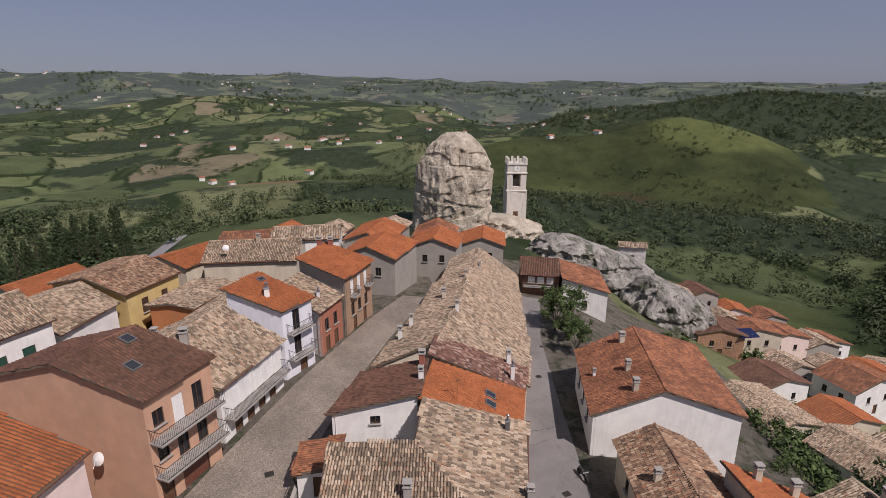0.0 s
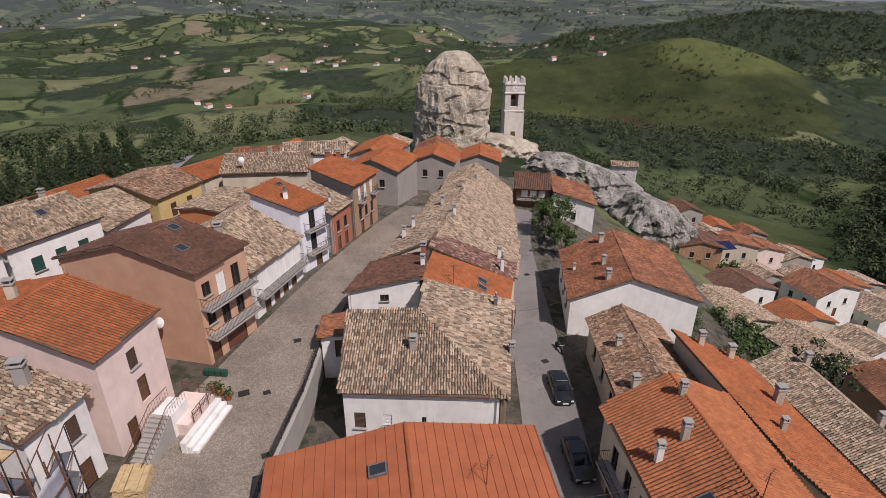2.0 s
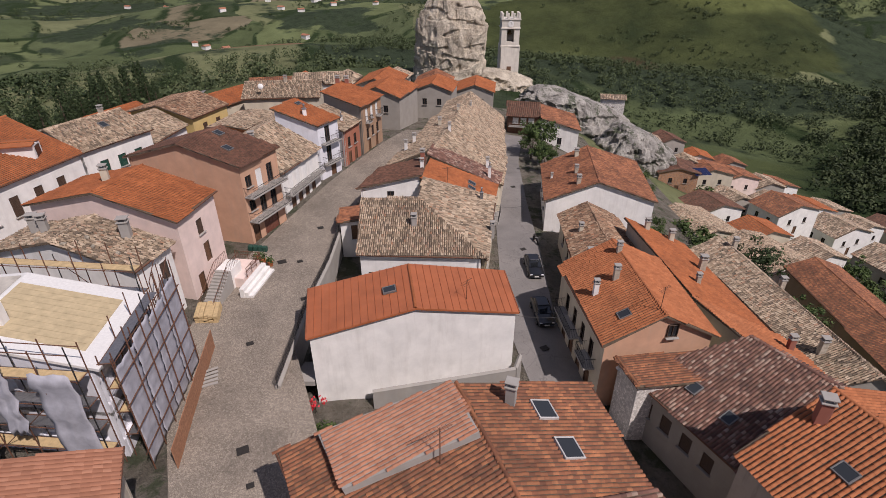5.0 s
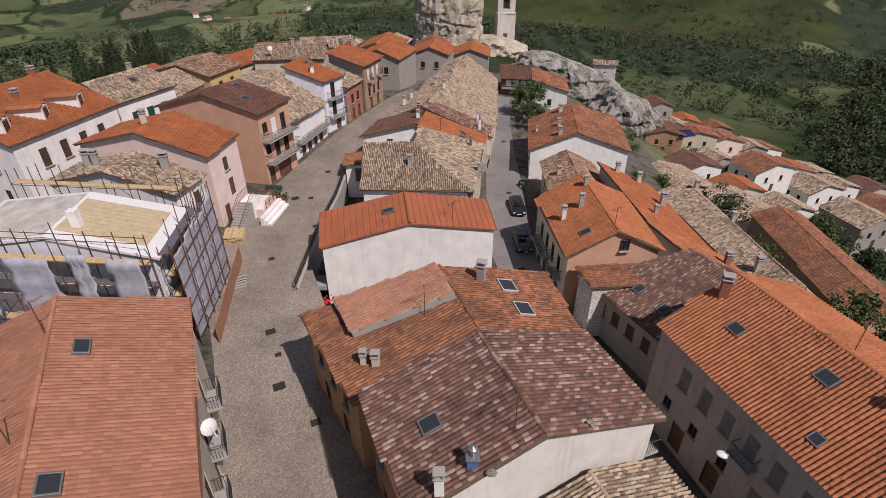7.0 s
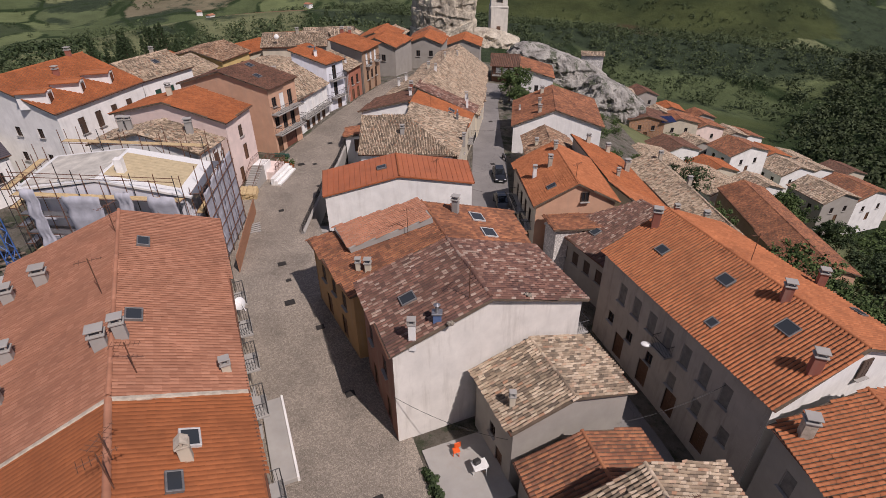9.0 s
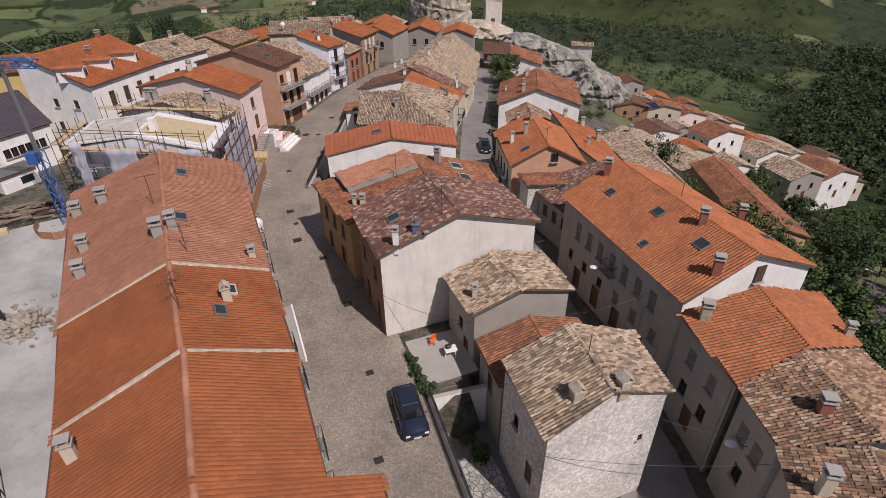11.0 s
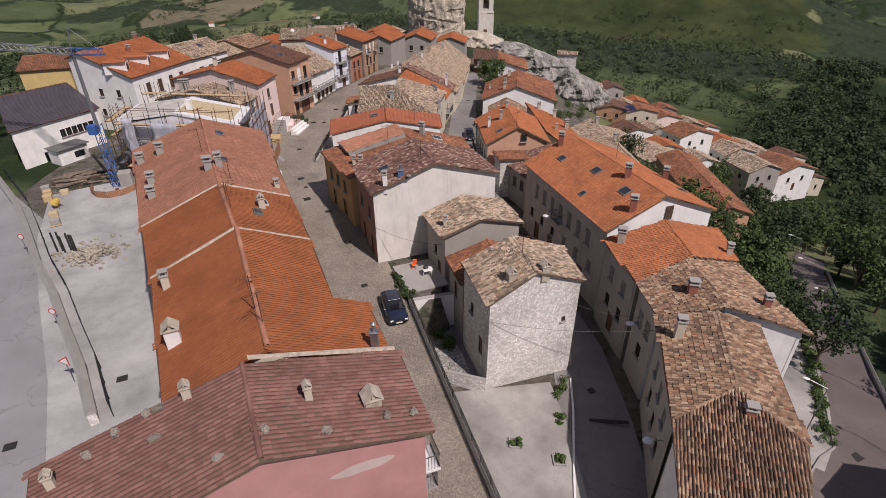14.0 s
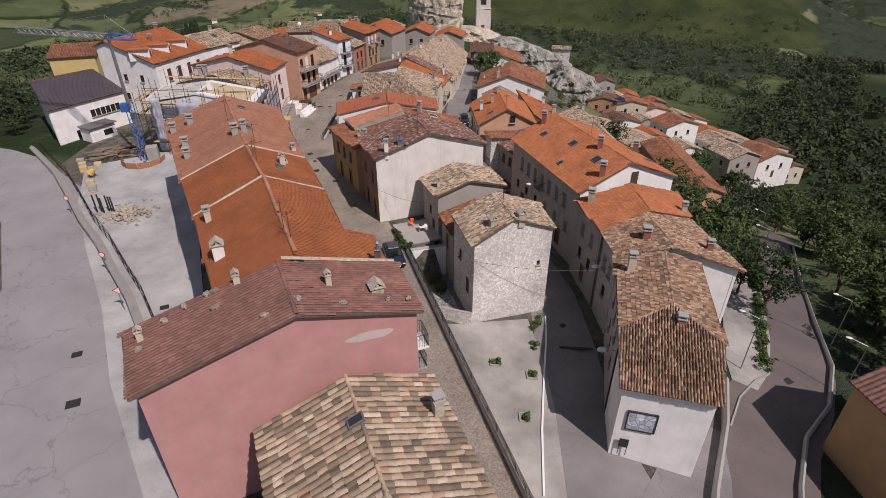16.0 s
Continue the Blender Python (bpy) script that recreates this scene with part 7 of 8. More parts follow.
lift_run(S_A, S_B, 0.8, 9.4, 1), lift_run(S_D, S_A, 0.6, 10.4, 1), lift_run((-38.2, 12.4), (-37.2, 5.2), 0.6, 9.4, 1), lift_run((-21.6, 11.6), (-37.4, 13.2), 4.0, 10.6, 1), lift_run((-21.4, 12.4), (-22.6, 15.6), 0.8, 8.2, 1)


def netting(a, b, z0, z1, label, seed, m=14, n=10, out=1.45, belly=0.22):
    """Hung netting that bellies between the tubes."""
    d = (Vector(b) - Vector(a)).normalized()
    nn = Vector((d.y, -d.x))
    vs, fs = [], []
    for j in range(n + 1):
        for i in range(m + 1):
            p = Vector(lerp(a, b, i / m)) + nn * (out + belly * (noise.noise(Vector((i * 0.7 + seed, j * 0.6, seed))) + 0.5 * math.sin(j * 2.2)))
            vs.append((p.x, p.y, z0 + (z1 - z0) * j / n + 0.2 * noise.noise(Vector((i * 0.5, j, seed + 3)))))
            if i and j:
                q = len(vs) - 1
                fs.append((q, q - 1, q - m - 2, q - m - 1))
    t = thing("netting", (a[0], a[1], z0), label, "netting", "netting on the scaffold")
    me = mesh_of("sheet", vs, fs, M_TARP, True)
    ob = child("sheet", me, t)
    md = ob.modifiers.new("thick", "SOLIDIFY")
    md.thickness = 0.02


for k in range(4):
    a, b = lerp((-19.6, 2.6), (-20.6, 12.6), k / 4), lerp((-19.6, 2.6), (-20.6, 12.6), (k + 0.97) / 4)
    netting(a, b, 1.0, 9.2 + 0.3 * (k % 2), "grey netting hung along the street side of the scaffold", 1.0 + k, 10, 24, 1.45, 0.07)
for i in range(6):
    p = lerp((-17.95, 2.5), (-18.95, 12.4), i / 5)
    bm = bmesh.new()
    tube(bm, (p[0], p[1], 0.9), (p[0] - 0.1, p[1], 10.2 + random.uniform(0, 0.9)), 0.045, 6)
    part("upright", bm, M_RUST, sf)
for z in (2.6, 4.6, 6.6, 8.4):
    bm = bmesh.new()
    tube(bm, (-17.95, 2.2, z), (-19.0, 12.7, z + 0.1), 0.04, 6)
    part("ledger", bm, M_RUST, sf)
for a, b, z0, z1, s in (((-35.0, 4.6), (-33.6, 4.5), 3.0, 9.6, 2), ((-31.2, 4.4), (-27.6, 4.1), 2.0, 9.0, 3), ((-26.0, 4.0), (-24.6, 3.9), 4.0, 9.5, 4), ((-23.0, 3.8), (-20.4, 3.6), 1.0, 9.2, 5)):
    netting(a, b, z0, z1, "torn grey netting hanging from the scaffold", s, 8, 10, 1.42)
hd = thing("hoarding", (-17.6, 8, 1), "orange site hoarding along the street", "hoarding")
M_HOARD = plain("hoarding_orange", (0.34, 0.165, 0.09), 0.8, 0, 0.3)
for i in range(6):
    p = lerp((-16.6, 2.6), (-18.6, 14.6), (i + 0.5) / 6)
    part("panel", boxes(((*p, gz(*p) + 0.9), (0.06, 1.95, 1.9), 9, 0.01)), M_HOARD, hd)

# the crane
M_BLUE = plain("crane_blue", (0.05, 0.13, 0.36), 0.5, 0.2)
cr = thing("crane", (-37.4, 1.6, 0.2), "blue lattice tower crane on the building site", "crane")


def lattice(a, b, w, mat, parent, name):
    a, b = Vector(a), Vector(b)
    d = (b - a).normalized()
    u = d.cross(Vector((0, 1, 0.01))).normalized()
    v = d.cross(u)
    L = (b - a).length
    bm = bmesh.new()
    for su in (-1, 1):
        for sv in (-1, 1):
            tube(bm, a + u * su * w / 2 + v * sv * w / 2, b + u * su * w / 2 + v * sv * w / 2, 0.06, 5)
    k = int(L / (w * 1.1))
    for i in range(k):
        p, q = a + d * (L * i / k), a + d * (L * (i + 1) / k)
        s = 1 if i % 2 else -1
        for e, f in ((u, v), (v, u)):
            for t in (-1, 1):
                tube(bm, p + e * s * w / 2 + f * t * w / 2, q - e * s * w / 2 + f * t * w / 2, 0.035, 4)
    part(name, bm, mat, parent)


lattice((-37.4, 1.6, 0.4), (-37.4, 1.6, 9.4), 0.8, M_BLUE, cr, "mast")
bm = bmesh.new()
tube(bm, (-37.4, 1.6, 8.6), (-37.4, 1.6, 18.2), 0.24, 10, 0.2)
part("upper_mast", bm, M_STEEL, cr, "slim grey upper mast")
lattice((-37.4, 1.6, 18.3), (-51.0, 3.0, 18.9), 0.7, M_STEEL, cr, "jib")
lattice((-37.4, 1.6, 18.3), (-33.4, 1.2, 18.3), 0.7, M_BLUE, cr, "counter_jib")
part("base_frame", boxes(((-37.4, 1.6, 0.4), (3.6, 0.5, 0.5), 20, 0.04), ((-37.4, 1.6, 0.4), (0.5, 3.6, 0.5), 20, 0.04)), M_RUST, cr)
part("ballast", boxes(((-36.2, 2.0, 1.6), (1.6, 1.4, 2.2), 20, 0.08)), M_CONC, cr, "concrete ballast blocks")
part("control_box", boxes(((-37.8, 1.1, 8.8), (1.0, 0.9, 1.2), 10, 0.05)), M_BLUE, cr)
bm = bmesh.new()
tube(bm, (-37.4, 1.6, 18.3), (-37.0, 1.6, 21.0), 0.08, 6)
tube(bm, (-37.0, 1.6, 21.0), (-50.5, 2.9, 19.0), 0.02, 4)
tube(bm, (-37.0, 1.6, 21.0), (-33.5, 1.2, 18.4), 0.02, 4)
part("stay", bm, M_STEEL, cr)
fn = thing("mesh_panels", (-38, -1, 0.2), "orange safety mesh round the crane foot", "fence")
for i in range(6):
    a = radians(200 + i * 32)
    part("panel", boxes(((-37.4 + 2.9 * math.cos(a), 1.2 + 2.9 * math.sin(a), 0.8), (1.6, 0.04, 1.2), math.degrees(a) + 90, 0.01)), M_HOARD, fn)
# timber stack, rubble, beams and odds and ends
lg = thing("timber_stack", (-43.2, 3.6, 0.3), "heap of old timber beams and boards", "timber")
M_OLDWOOD = plain("old_timber", (0.23, 0.175, 0.13), 0.9, 0, 0.4, 2)
for i in range(64):
    a = random.uniform(15, 60)
    p = (-43.4 + random.gauss(0, 1.5), 3.4 + random.gauss(0, 1.3), 0.35 + random.uniform(0, 1.1))
    part("beam", boxes((p, (random.uniform(1.3, 3.0), 0.18, 0.16), a, 0.012)), M_FRAME if i % 6 == 0 else M_OLDWOOD, lg)
rb = thing("rubble_heap", (-31.5, -15.2, 0.1), "heap of pale broken stone", "rubble", kind="stuff")
bm = bmesh.new()
for i in range(420):
    r = abs(random.gauss(0, 1.5))
    a = random.uniform(0, 6.28)
    s = random.uniform(0.08, 0.3)
    bmesh.ops.create_icosphere(bm, subdivisions=1, radius=s, matrix=Matrix.Translation((-31.5 + 1.2 * r * math.cos(a), -15.2 + r * math.sin(a), 0.15 + max(0, 0.8 - r * 0.35) * random.random())) @ Matrix.Diagonal((1, random.uniform(.6, 1), random.uniform(.5, .9), 1)))
part("stones", bm, M_ROCK, rb)
be = thing("leaning_beams", (-34.6, -14.6, 0.1), "dark steel beams standing in the yard", "beams")
for i in range(6):
    part("beam", boxes(((-35.6 + i * 0.5, -14.6 + random.uniform(-.5, .5), 0.9 + 0.3 * random.random()), (0.16, 0.16, 2.2 + 0.6 * random.random()), 20, 0.01)), M_IRON, be)
mx = thing("cement_mixer", (-42.0, -4.4, 0.2), "yellow cement mixer in the yard", "mixer")
bm = bmesh.new()
tube(bm, (-42.3, -4.4, 1.0), (-41.7, -4.2, 1.5), 0.55, 12, 0.28)
part("drum", bm, plain("site_yellow", (0.55, 0.38, 0.08), 0.6), mx)
bm = bmesh.new()
for s in (-1, 1):
    tube(bm, (-42 + s * 0.5, -4.8, 0.1), (-42, -4.3, 1.1), 0.04, 5)
    tube(bm, (-42 + s * 0.5, -3.8, 0.1), (-42, -4.3, 1.1), 0.04, 5)
part("stand", bm, M_RUST, mx)
for i, (x, y, s, mt) in enumerate(((-44.5, -2.4, 0.9, M_TIMBER), (-45.6, -0.8, 0.8, M_TIMBER), (-40.8, -7.0, 0.8, M_PLY), (-39.6, -8.6, 0.7, M_CONC), (-46.6, 0.4, 0.9, M_CONC), (-43.4, -0.6, 0.8, M_PLY))):
    p = thing("pallet_load", (x, y, 0.2), "pallet of wrapped building material", "pallet", "pallets in the yard")
    part("pallet", boxes(((x, y, 0.25), (1.1, 0.9, 0.14), 30, 0.01)), M_TIMBER, p)
    part("load", boxes(((x, y, 0.32 + s / 2), (1.0, 0.8, s), 30, 0.05)), mt, p)
cn = thing("site_cabin", (-48.6, 4.0, 0.3), "small white annexe with grey roof and door", "shed")
cm = pose(-49.3, 10.6, 0.0, 0, 0, -26)
part("body", boxes(((0, 0, 1.5), (2.6, 4.4, 3.2), 0, 0.03)), M_WHITE, cn, "", cm)
part("roof", boxes(((0.15, 0, 3.2), (3.1, 4.9, 0.15), 0, 0.03)), M_LEAD, cn, "", cm)
part("door", boxes(((1.3, -1.2, 1.2), (0.12, 1.2, 2.1), 0, 0.02)), M_WHITEPAINT, cn, "", cm)
part("window", boxes(((1.3, 0.8, 1.9), (0.12, 1.5, 0.9), 0, 0.02)), M_GLASS, cn, "", cm)

# ---- trees, woods and far farms ----
def leaf_cloud(name, centres, radii, per, size, mat, rs, flat=0.8):
    """Many small leaf faces gathered in clumps; centres and radii of the clumps are arrays."""
    c = np.repeat(centres, per, axis=0)
    r = np.repeat(radii, per)
    m = len(c)
    d = rs.normal(size=(m, 3))
    d /= np.linalg.norm(d, axis=1)[:, None]
    p = c + d * (r * rs.random(m) ** 0.4)[:, None] * np.array([1, 1, flat])
    u = rs.normal(size=(m, 3))
    u /= np.linalg.norm(u, axis=1)[:, None]
    nrm = d + rs.normal(0, 0.5, size=(m, 3)) + np.array([0, 0, 0.5])
    u = np.cross(nrm, u)
    u /= np.linalg.norm(u, axis=1)[:, None] + 1e-6
    v = np.cross(nrm, u)
    v /= np.linalg.norm(v, axis=1)[:, None] + 1e-6
    s = size * rs.uniform(0.6, 1.3, m)[:, None] if np.isscalar(size) else (np.repeat(size, per) * rs.uniform(0.6, 1.3, m))[:, None]
    P = np.stack([p - u * s - v * s * 0.6, p + u * s - v * s * 0.6, p + u * s * 0.7 + v * s * 0.6, p - u * s * 0.7 + v * s * 0.6], 1).reshape(-1, 3)
    return big_mesh(name, P, np.arange(m * 4).reshape(-1, 4), mat)


def tree_proto(seed, h, spread, mat, label, conifer=False):
    rs = np.random.default_rng(seed)
    t = thing("tree", (0, 0, 0), label, "tree", "trees round the village")
    bm = bmesh.new()
    k = 0.28 if not conifer else 0.95
    tube(bm, (0, 0, -0.6), (0.1, 0, h * k), 0.05 * h ** 0.8, 8, 0.025 * h ** 0.7 if not conifer else 0.03)
    cs, rr = [], []
    if conifer:
        n = 70
        for i in range(n):
            f = (i + 0.5) / n
            z = h * (0.12 + 0.88 * f)
            w = spread * (1 - f) ** 0.8 * rs.uniform(0.6, 1.0)
            a = i * 2.4
            cs.append((w * math.cos(a), w * math.sin(a), z - 0.1 * w))
            rr.append(0.35 + 0.5 * (1 - f))
    else:
        limbs = []
        for i in range(7):
            a = i * 2 * math.pi / 7 + rs.uniform(-.4, .4)
            e = Vector((math.cos(a) * spread * rs.uniform(.45, .75), math.sin(a) * spread * rs.uniform(.45, .75), h * rs.uniform(.5, .85)))
            tube(bm, (0.05, 0, h * rs.uniform(.18, .28)), e, 0.02 * h ** 0.7, 5, 0.02)
            limbs.append(e)
        limbs.append(Vector((0, 0, h * 0.88)))
        for e in limbs:
            for j in range(6):
                cs.append(tuple(e + Vector(rs.normal(0, spread * 0.27, 3)) * (1 if j else 0)))
                rr.append(spread * rs.uniform(.16, .34))
    part("trunk", bm, M_BARK, t)
    child("crown", leaf_cloud("crown", np.array(cs), np.array(rr), 44 if not conifer else 40, 0.155 if not conifer else 0.145, mat, rs), t)
    return t


broad = [tree_proto(11 + i, h, s, M_LEAF, "leafy green tree with an uneven crown") for i, (h, s) in enumerate(((7.0, 2.8), (5.2, 2.2), (8.6, 3.4)))]
dark = [tree_proto(31 + i, h, s, M_LEAF_D, "dark green tree with a dense crown") for i, (h, s) in enumerate(((8.0, 3.2), (6.2, 2.8)))]
cone = [tree_proto(51 + i, h, s, M_LEAF_D, "tall dark conifer at the village edge", True) for i, (h, s) in enumerate(((14.0, 3.0), (10.5, 2.6)))]
for t in broad + dark + cone:
    t.location = (0, 0, 0)
used = set()


def plant(proto, x, y, s=1.0, z=None):
    z = gz(x, y) - 0.1 if z is None else z
    m = pose(x, y, z, 0, 0, random.uniform(0, 360))
    if proto in used:
        t = copy_thing(proto, m)
    else:
        used.add(proto)
        proto.matrix_basis = m
        BASE[proto] = Vector((0, 0, 0))
        t = proto
    t.scale = (s, s, s * random.uniform(0.92, 1.08))
    return t


# by the lane, in gardens and along the park road
for k, (x, y, s) in enumerate(((17.0, 74.5, 1.0), (18.2, 71.5, 0.9), (19.4, 76.0, 0.8), (18.4, 67.0, 0.7), (31.6, 66.5, 0.9))):
    plant(broad[k % 3], x, y, s)
PARK = ((42.2, -17.5), (42.5, 2.0), (40.8, 7.0), (45.5, -5.5), (44.0, -13.0), (46.8, -22.0), (51.0, -7.0), (48.0, -5.0), (54.0, 0.5), (50.0, 6.0), (56.5, 7.0), (45.5, 8.5), (52.5, 14.5), (60.0, 15.5), (47.0, 15.0), (66.0, 17.0), (70.0, 24.0), (68.0, 30.0), (58.5, -22.0), (61.5, -14.0), (57.0, -30.5), (63.5, -26.0), (66.0, -6.0), (57.0, 5.0), (70.5, 4.0), (75.0, 13.0), (69.0, -18.0), (74.0, -10.0), (78.5, 0.0), (83.0, 18.0), (59.0, -38.0), (66.0, -36.0), (72.5, -28.0), (80.0, -20.0), (84.0, -8.0), (86.0, 8.0), (73.0, 36.0), (80.0, 30.0), (44.5, 22.0), (46.0, 34.0), (45.0, 45.0), (70.0, 52.0), (76.0, 62.0), (64.5, 57.0))
for k, (x, y) in enumerate(PARK):
    plant((dark + broad)[k % 5], x, y, random.uniform(0.75, 1.2))
deep = random.Random(41)
for k in range(62):
    y = deep.uniform(-44, 26)
    x = 46.5 + 0.52 * (y + 31) + 8.5 + 26 * deep.random() ** 1.4
    plant((dark + broad)[k % 5], x, y, deep.uniform(0.8, 1.15))
for k in range(26):
    plant((dark + broad)[k % 5], deep.uniform(67, 112), deep.uniform(28, 56), deep.uniform(0.8, 1.2))
for k, (x, y) in enumerate(((39.8, -8.0), (41.0, -12.0), (40.0, -15.5), (44.8, -2.0), (46.0, -17.5), (48.6, -12.5))):
    plant(dark[k % 2], x, y, 0.85)
for k, (x, y, s) in enumerate(((-97, 116, 1.0), (-92, 112, 0.8), (-88, 118, 1.1), (-84, 113, 0.9), (-80, 119, 1.0), (-101, 124, 1.1), (-94, 126, 1.0), (-76, 124, 0.8), (-86, 128, 1.0), (-104, 110, 0.9), (-72, 116, 0.75), (-108, 118, 1.0))):
    plant(cone[k % 2], x, y, s)
for k in range(22):
    plant(cone[k % 2], deep.uniform(-132, -86), deep.uniform(122, 146), deep.uniform(0.75, 1.05))
for k, (x, y, s) in enumerate(((-62, -8, 1.0), (-66, 14, 0.9), (-72, 6, 1.1), (-70, 22, 0.9), (-78, 14, 1.0), (-76, 28, 1.0), (-84, 34, 0.9), (-41.5, -33.5, 1.0), (-46.0, -26.0, 0.9), (-82, 46, 1.0), (-70, 56, 0.9), (-74, 70, 0.9), (-66, 84, 0.9))):
    plant(dark[k % 2], x, y, s)
plant(cone[0], -42.5, -36.5, 0.7), plant(cone[1], -40.0, -39.0, 0.7)


def bush(x, y, z, r, label="low green garden shrub", mat=None, squash=0.8):
    rs = np.random.default_rng(int(abs(x * 13 + y * 7)) + 3)
    t = thing("shrub", (x, y, z), label, "shrub", "shrubs")
    n = max(6, int(10 * r))
    cs = np.array([(x, y, z + r * squash * 0.6)]) + rs.normal(0, r * 0.45, (n, 3)) * np.array([1, 1, 0.6])
    child("foliage", leaf_cloud("foliage", cs, np.full(n, r * 0.5), 60, 0.09, mat or M_LEAF, rs), t)
    bm = bmesh.new()
    for i in range(4):
        tube(bm, (x, y, z - 0.2), (x + rs.normal(0, r * .3), y + rs.normal(0, r * .3), z + r * 0.7), 0.03, 5, 0.01)
    part("stem", bm, M_BARK, t)


for x, y, r in ((18.3, -30.2, 0.8), (17.6, -33.5, 0.5), (16.8, -37.7, 0.5), (15.6, -42.8, 0.5), (8.2, -25.6, 1.0), (7.4, -24.4, 0.8), (13.5, -36.4, 0.45), (15.0, -51.0, 0.6), (34.6, 10.5, 1.6), (37.6, 8.2, 1.8), (33.2, 41.5, 1.6), (36.0, 43.5, 1.6), (30.0, 41.0, 1.3), (40.0, 42.0, 1.6), (33.5, 47.5, 1.4), (45.8, 30.0, 1.6), (-8.6, 7.6, 0.9), (-7.4, 8.2, 0.7), (25.5, 72.0, 1.4), (30.0, 78.0, 1.6), (34.0, 84.0, 1.6), (36, 72, 1.6), (40, 78, 1.6), (36.5, 58, 1.5), (41, 55, 1.6), (38.5, 64, 1.4), (47.5, 60.5, 1.5), (44, 84, 1.7), (42, 92, 1.8), (47, 96, 1.6)):
    bush(x, y, gz(x, y), r)
for a, b, k in (((42.4, -32.0), (45.0, -26.4), 6), ((45.8, -24.8), (49.2, -17.4), 7), ((50.0, -15.6), (57.0, -2.0), 11)):
    for i in range(k):
        x, y = lerp(a, b, i / (k - 1))
        bush(x - 0.5, y, gz(x, y), random.uniform(0.7, 1.0), "clipped green hedge plant by the park road")
for i in range(7):
    x, y = lerp((2.6, -19.4), (4.2, -23.0), i / 6)
    bush(x, y, gz(x, y), 0.55, "flowering potted plant on the terrace edge", M_LEAF_D)
for k, (x, y) in enumerate(((13.5, -36.4), (16.8, -37.7), (15.6, -42.8))):
    p = thing("planter", (x, y, gz(x, y)), "square stone planter in the gravel", "planter", "planters")
    part("rim", boxes(((x - .45, y, gz(x, y) + .12), (.12, 1.0, .3), 0, .02), ((x + .45, y, gz(x, y) + .12), (.12, 1.0, .3), 0, .02), ((x, y - .45, gz(x, y) + .12), (.78, .12, .3), 0, .02), ((x, y + .45, gz(x, y) + .12), (.78, .12, .3), 0, .02)), M_CONC, p)
fl = thing("red_flowers", (-7.6, 8.4, gz(-7.6, 8.4)), "bush with bright red flowers by the garden wall", "shrub")
rs = np.random.default_rng(5)
child("blossom", leaf_cloud("blossom", np.array([(-8.8, 8.2, 0.7), (-8.3, 8.6, 0.9), (-9.1, 8.8, 0.6)]), np.array([0.4, 0.4, 0.35]), 30, 0.08, plain("petal_red", (0.6, 0.02, 0.03), 0.6), rs), fl)


def wood(name, label, pts, size, per, leaf, mat, seed):
    """Trees past counting: each a loose clump of leaf faces standing on the ground."""
    rs = np.random.default_rng(seed)
    cs, rr, ll = [], [], []
    for x, y, s in pts:
        z = gz(x, y)
        for j in range(3):
            cs.append((x + rs.normal(0, 0.35 * s), y + rs.normal(0, 0.35 * s), z + s * rs.uniform(0.5, 1.15)))
            rr.append(s * rs.uniform(0.45, 0.8))
            ll.append(leaf * s)
    ob = new(name, leaf_cloud(name, np.array(cs), np.array(rr), per, np.array(ll), mat, rs, 0.9))
    tagged(ob, label, "wood", kind="stuff")


def scatter(n, rmin, rmax, a0, a1, keep, smin, smax, seed):
    rs = np.random.default_rng(seed)
    out = []
    while len(out) < n:
        r = math.sqrt(rs.uniform(rmin ** 2, rmax ** 2))
        a = radians(rs.uniform(a0, a1))
        x, y = 10 + r * math.sin(a), 20 + r * math.cos(a)
        if keep(x, y, rs):
            out.append((x, y, rs.uniform(smin, smax)))
    return out


def patch(x, y, f=0.006, o=0.0):
    return noise.fractal(Vector((x * f + o, y * f, 0.5)), 1.0, 2.0, 3)


in_village = lambda x, y: -64 < x < 58 and -90 < y < 142
slope_houses = lambda x, y: 44 < x < 124 and 40 < y < 140
wood("wood_east", "dense dark green trees on the slope east of the village", scatter(3600, 62, 400, 42, 118, lambda x, y, r: not in_village(x, y) and not slope_houses(x, y) and patch(x, y, 0.012) > -0.35 and (x > 88 or y < 40), 2.6, 4.6, 1), 1, 20, 0.125, M_LEAF_E, 2)
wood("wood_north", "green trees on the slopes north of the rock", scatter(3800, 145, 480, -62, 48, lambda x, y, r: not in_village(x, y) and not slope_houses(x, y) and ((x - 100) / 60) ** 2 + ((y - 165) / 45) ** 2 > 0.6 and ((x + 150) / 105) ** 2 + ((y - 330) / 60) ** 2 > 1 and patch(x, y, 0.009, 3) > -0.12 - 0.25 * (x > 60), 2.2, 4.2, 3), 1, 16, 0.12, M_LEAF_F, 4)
wood("wood_slope", "mixed bushes among the houses of the slope", scatter(420, 40, 130, 15, 75, lambda x, y, r: slope_houses(x, y) and patch(x, y, 0.05) > 0.1, 0.8, 1.8, 5), 1, 20, 0.16, M_LEAF, 6)
on_meadow = lambda x, y: ((x - 240) / 330) ** 2 + ((y - 620) / 200) ** 2 < 0.75
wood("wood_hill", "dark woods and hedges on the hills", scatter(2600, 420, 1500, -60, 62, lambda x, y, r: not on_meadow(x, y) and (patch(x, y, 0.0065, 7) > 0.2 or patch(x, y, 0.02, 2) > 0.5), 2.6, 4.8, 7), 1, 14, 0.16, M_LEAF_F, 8)
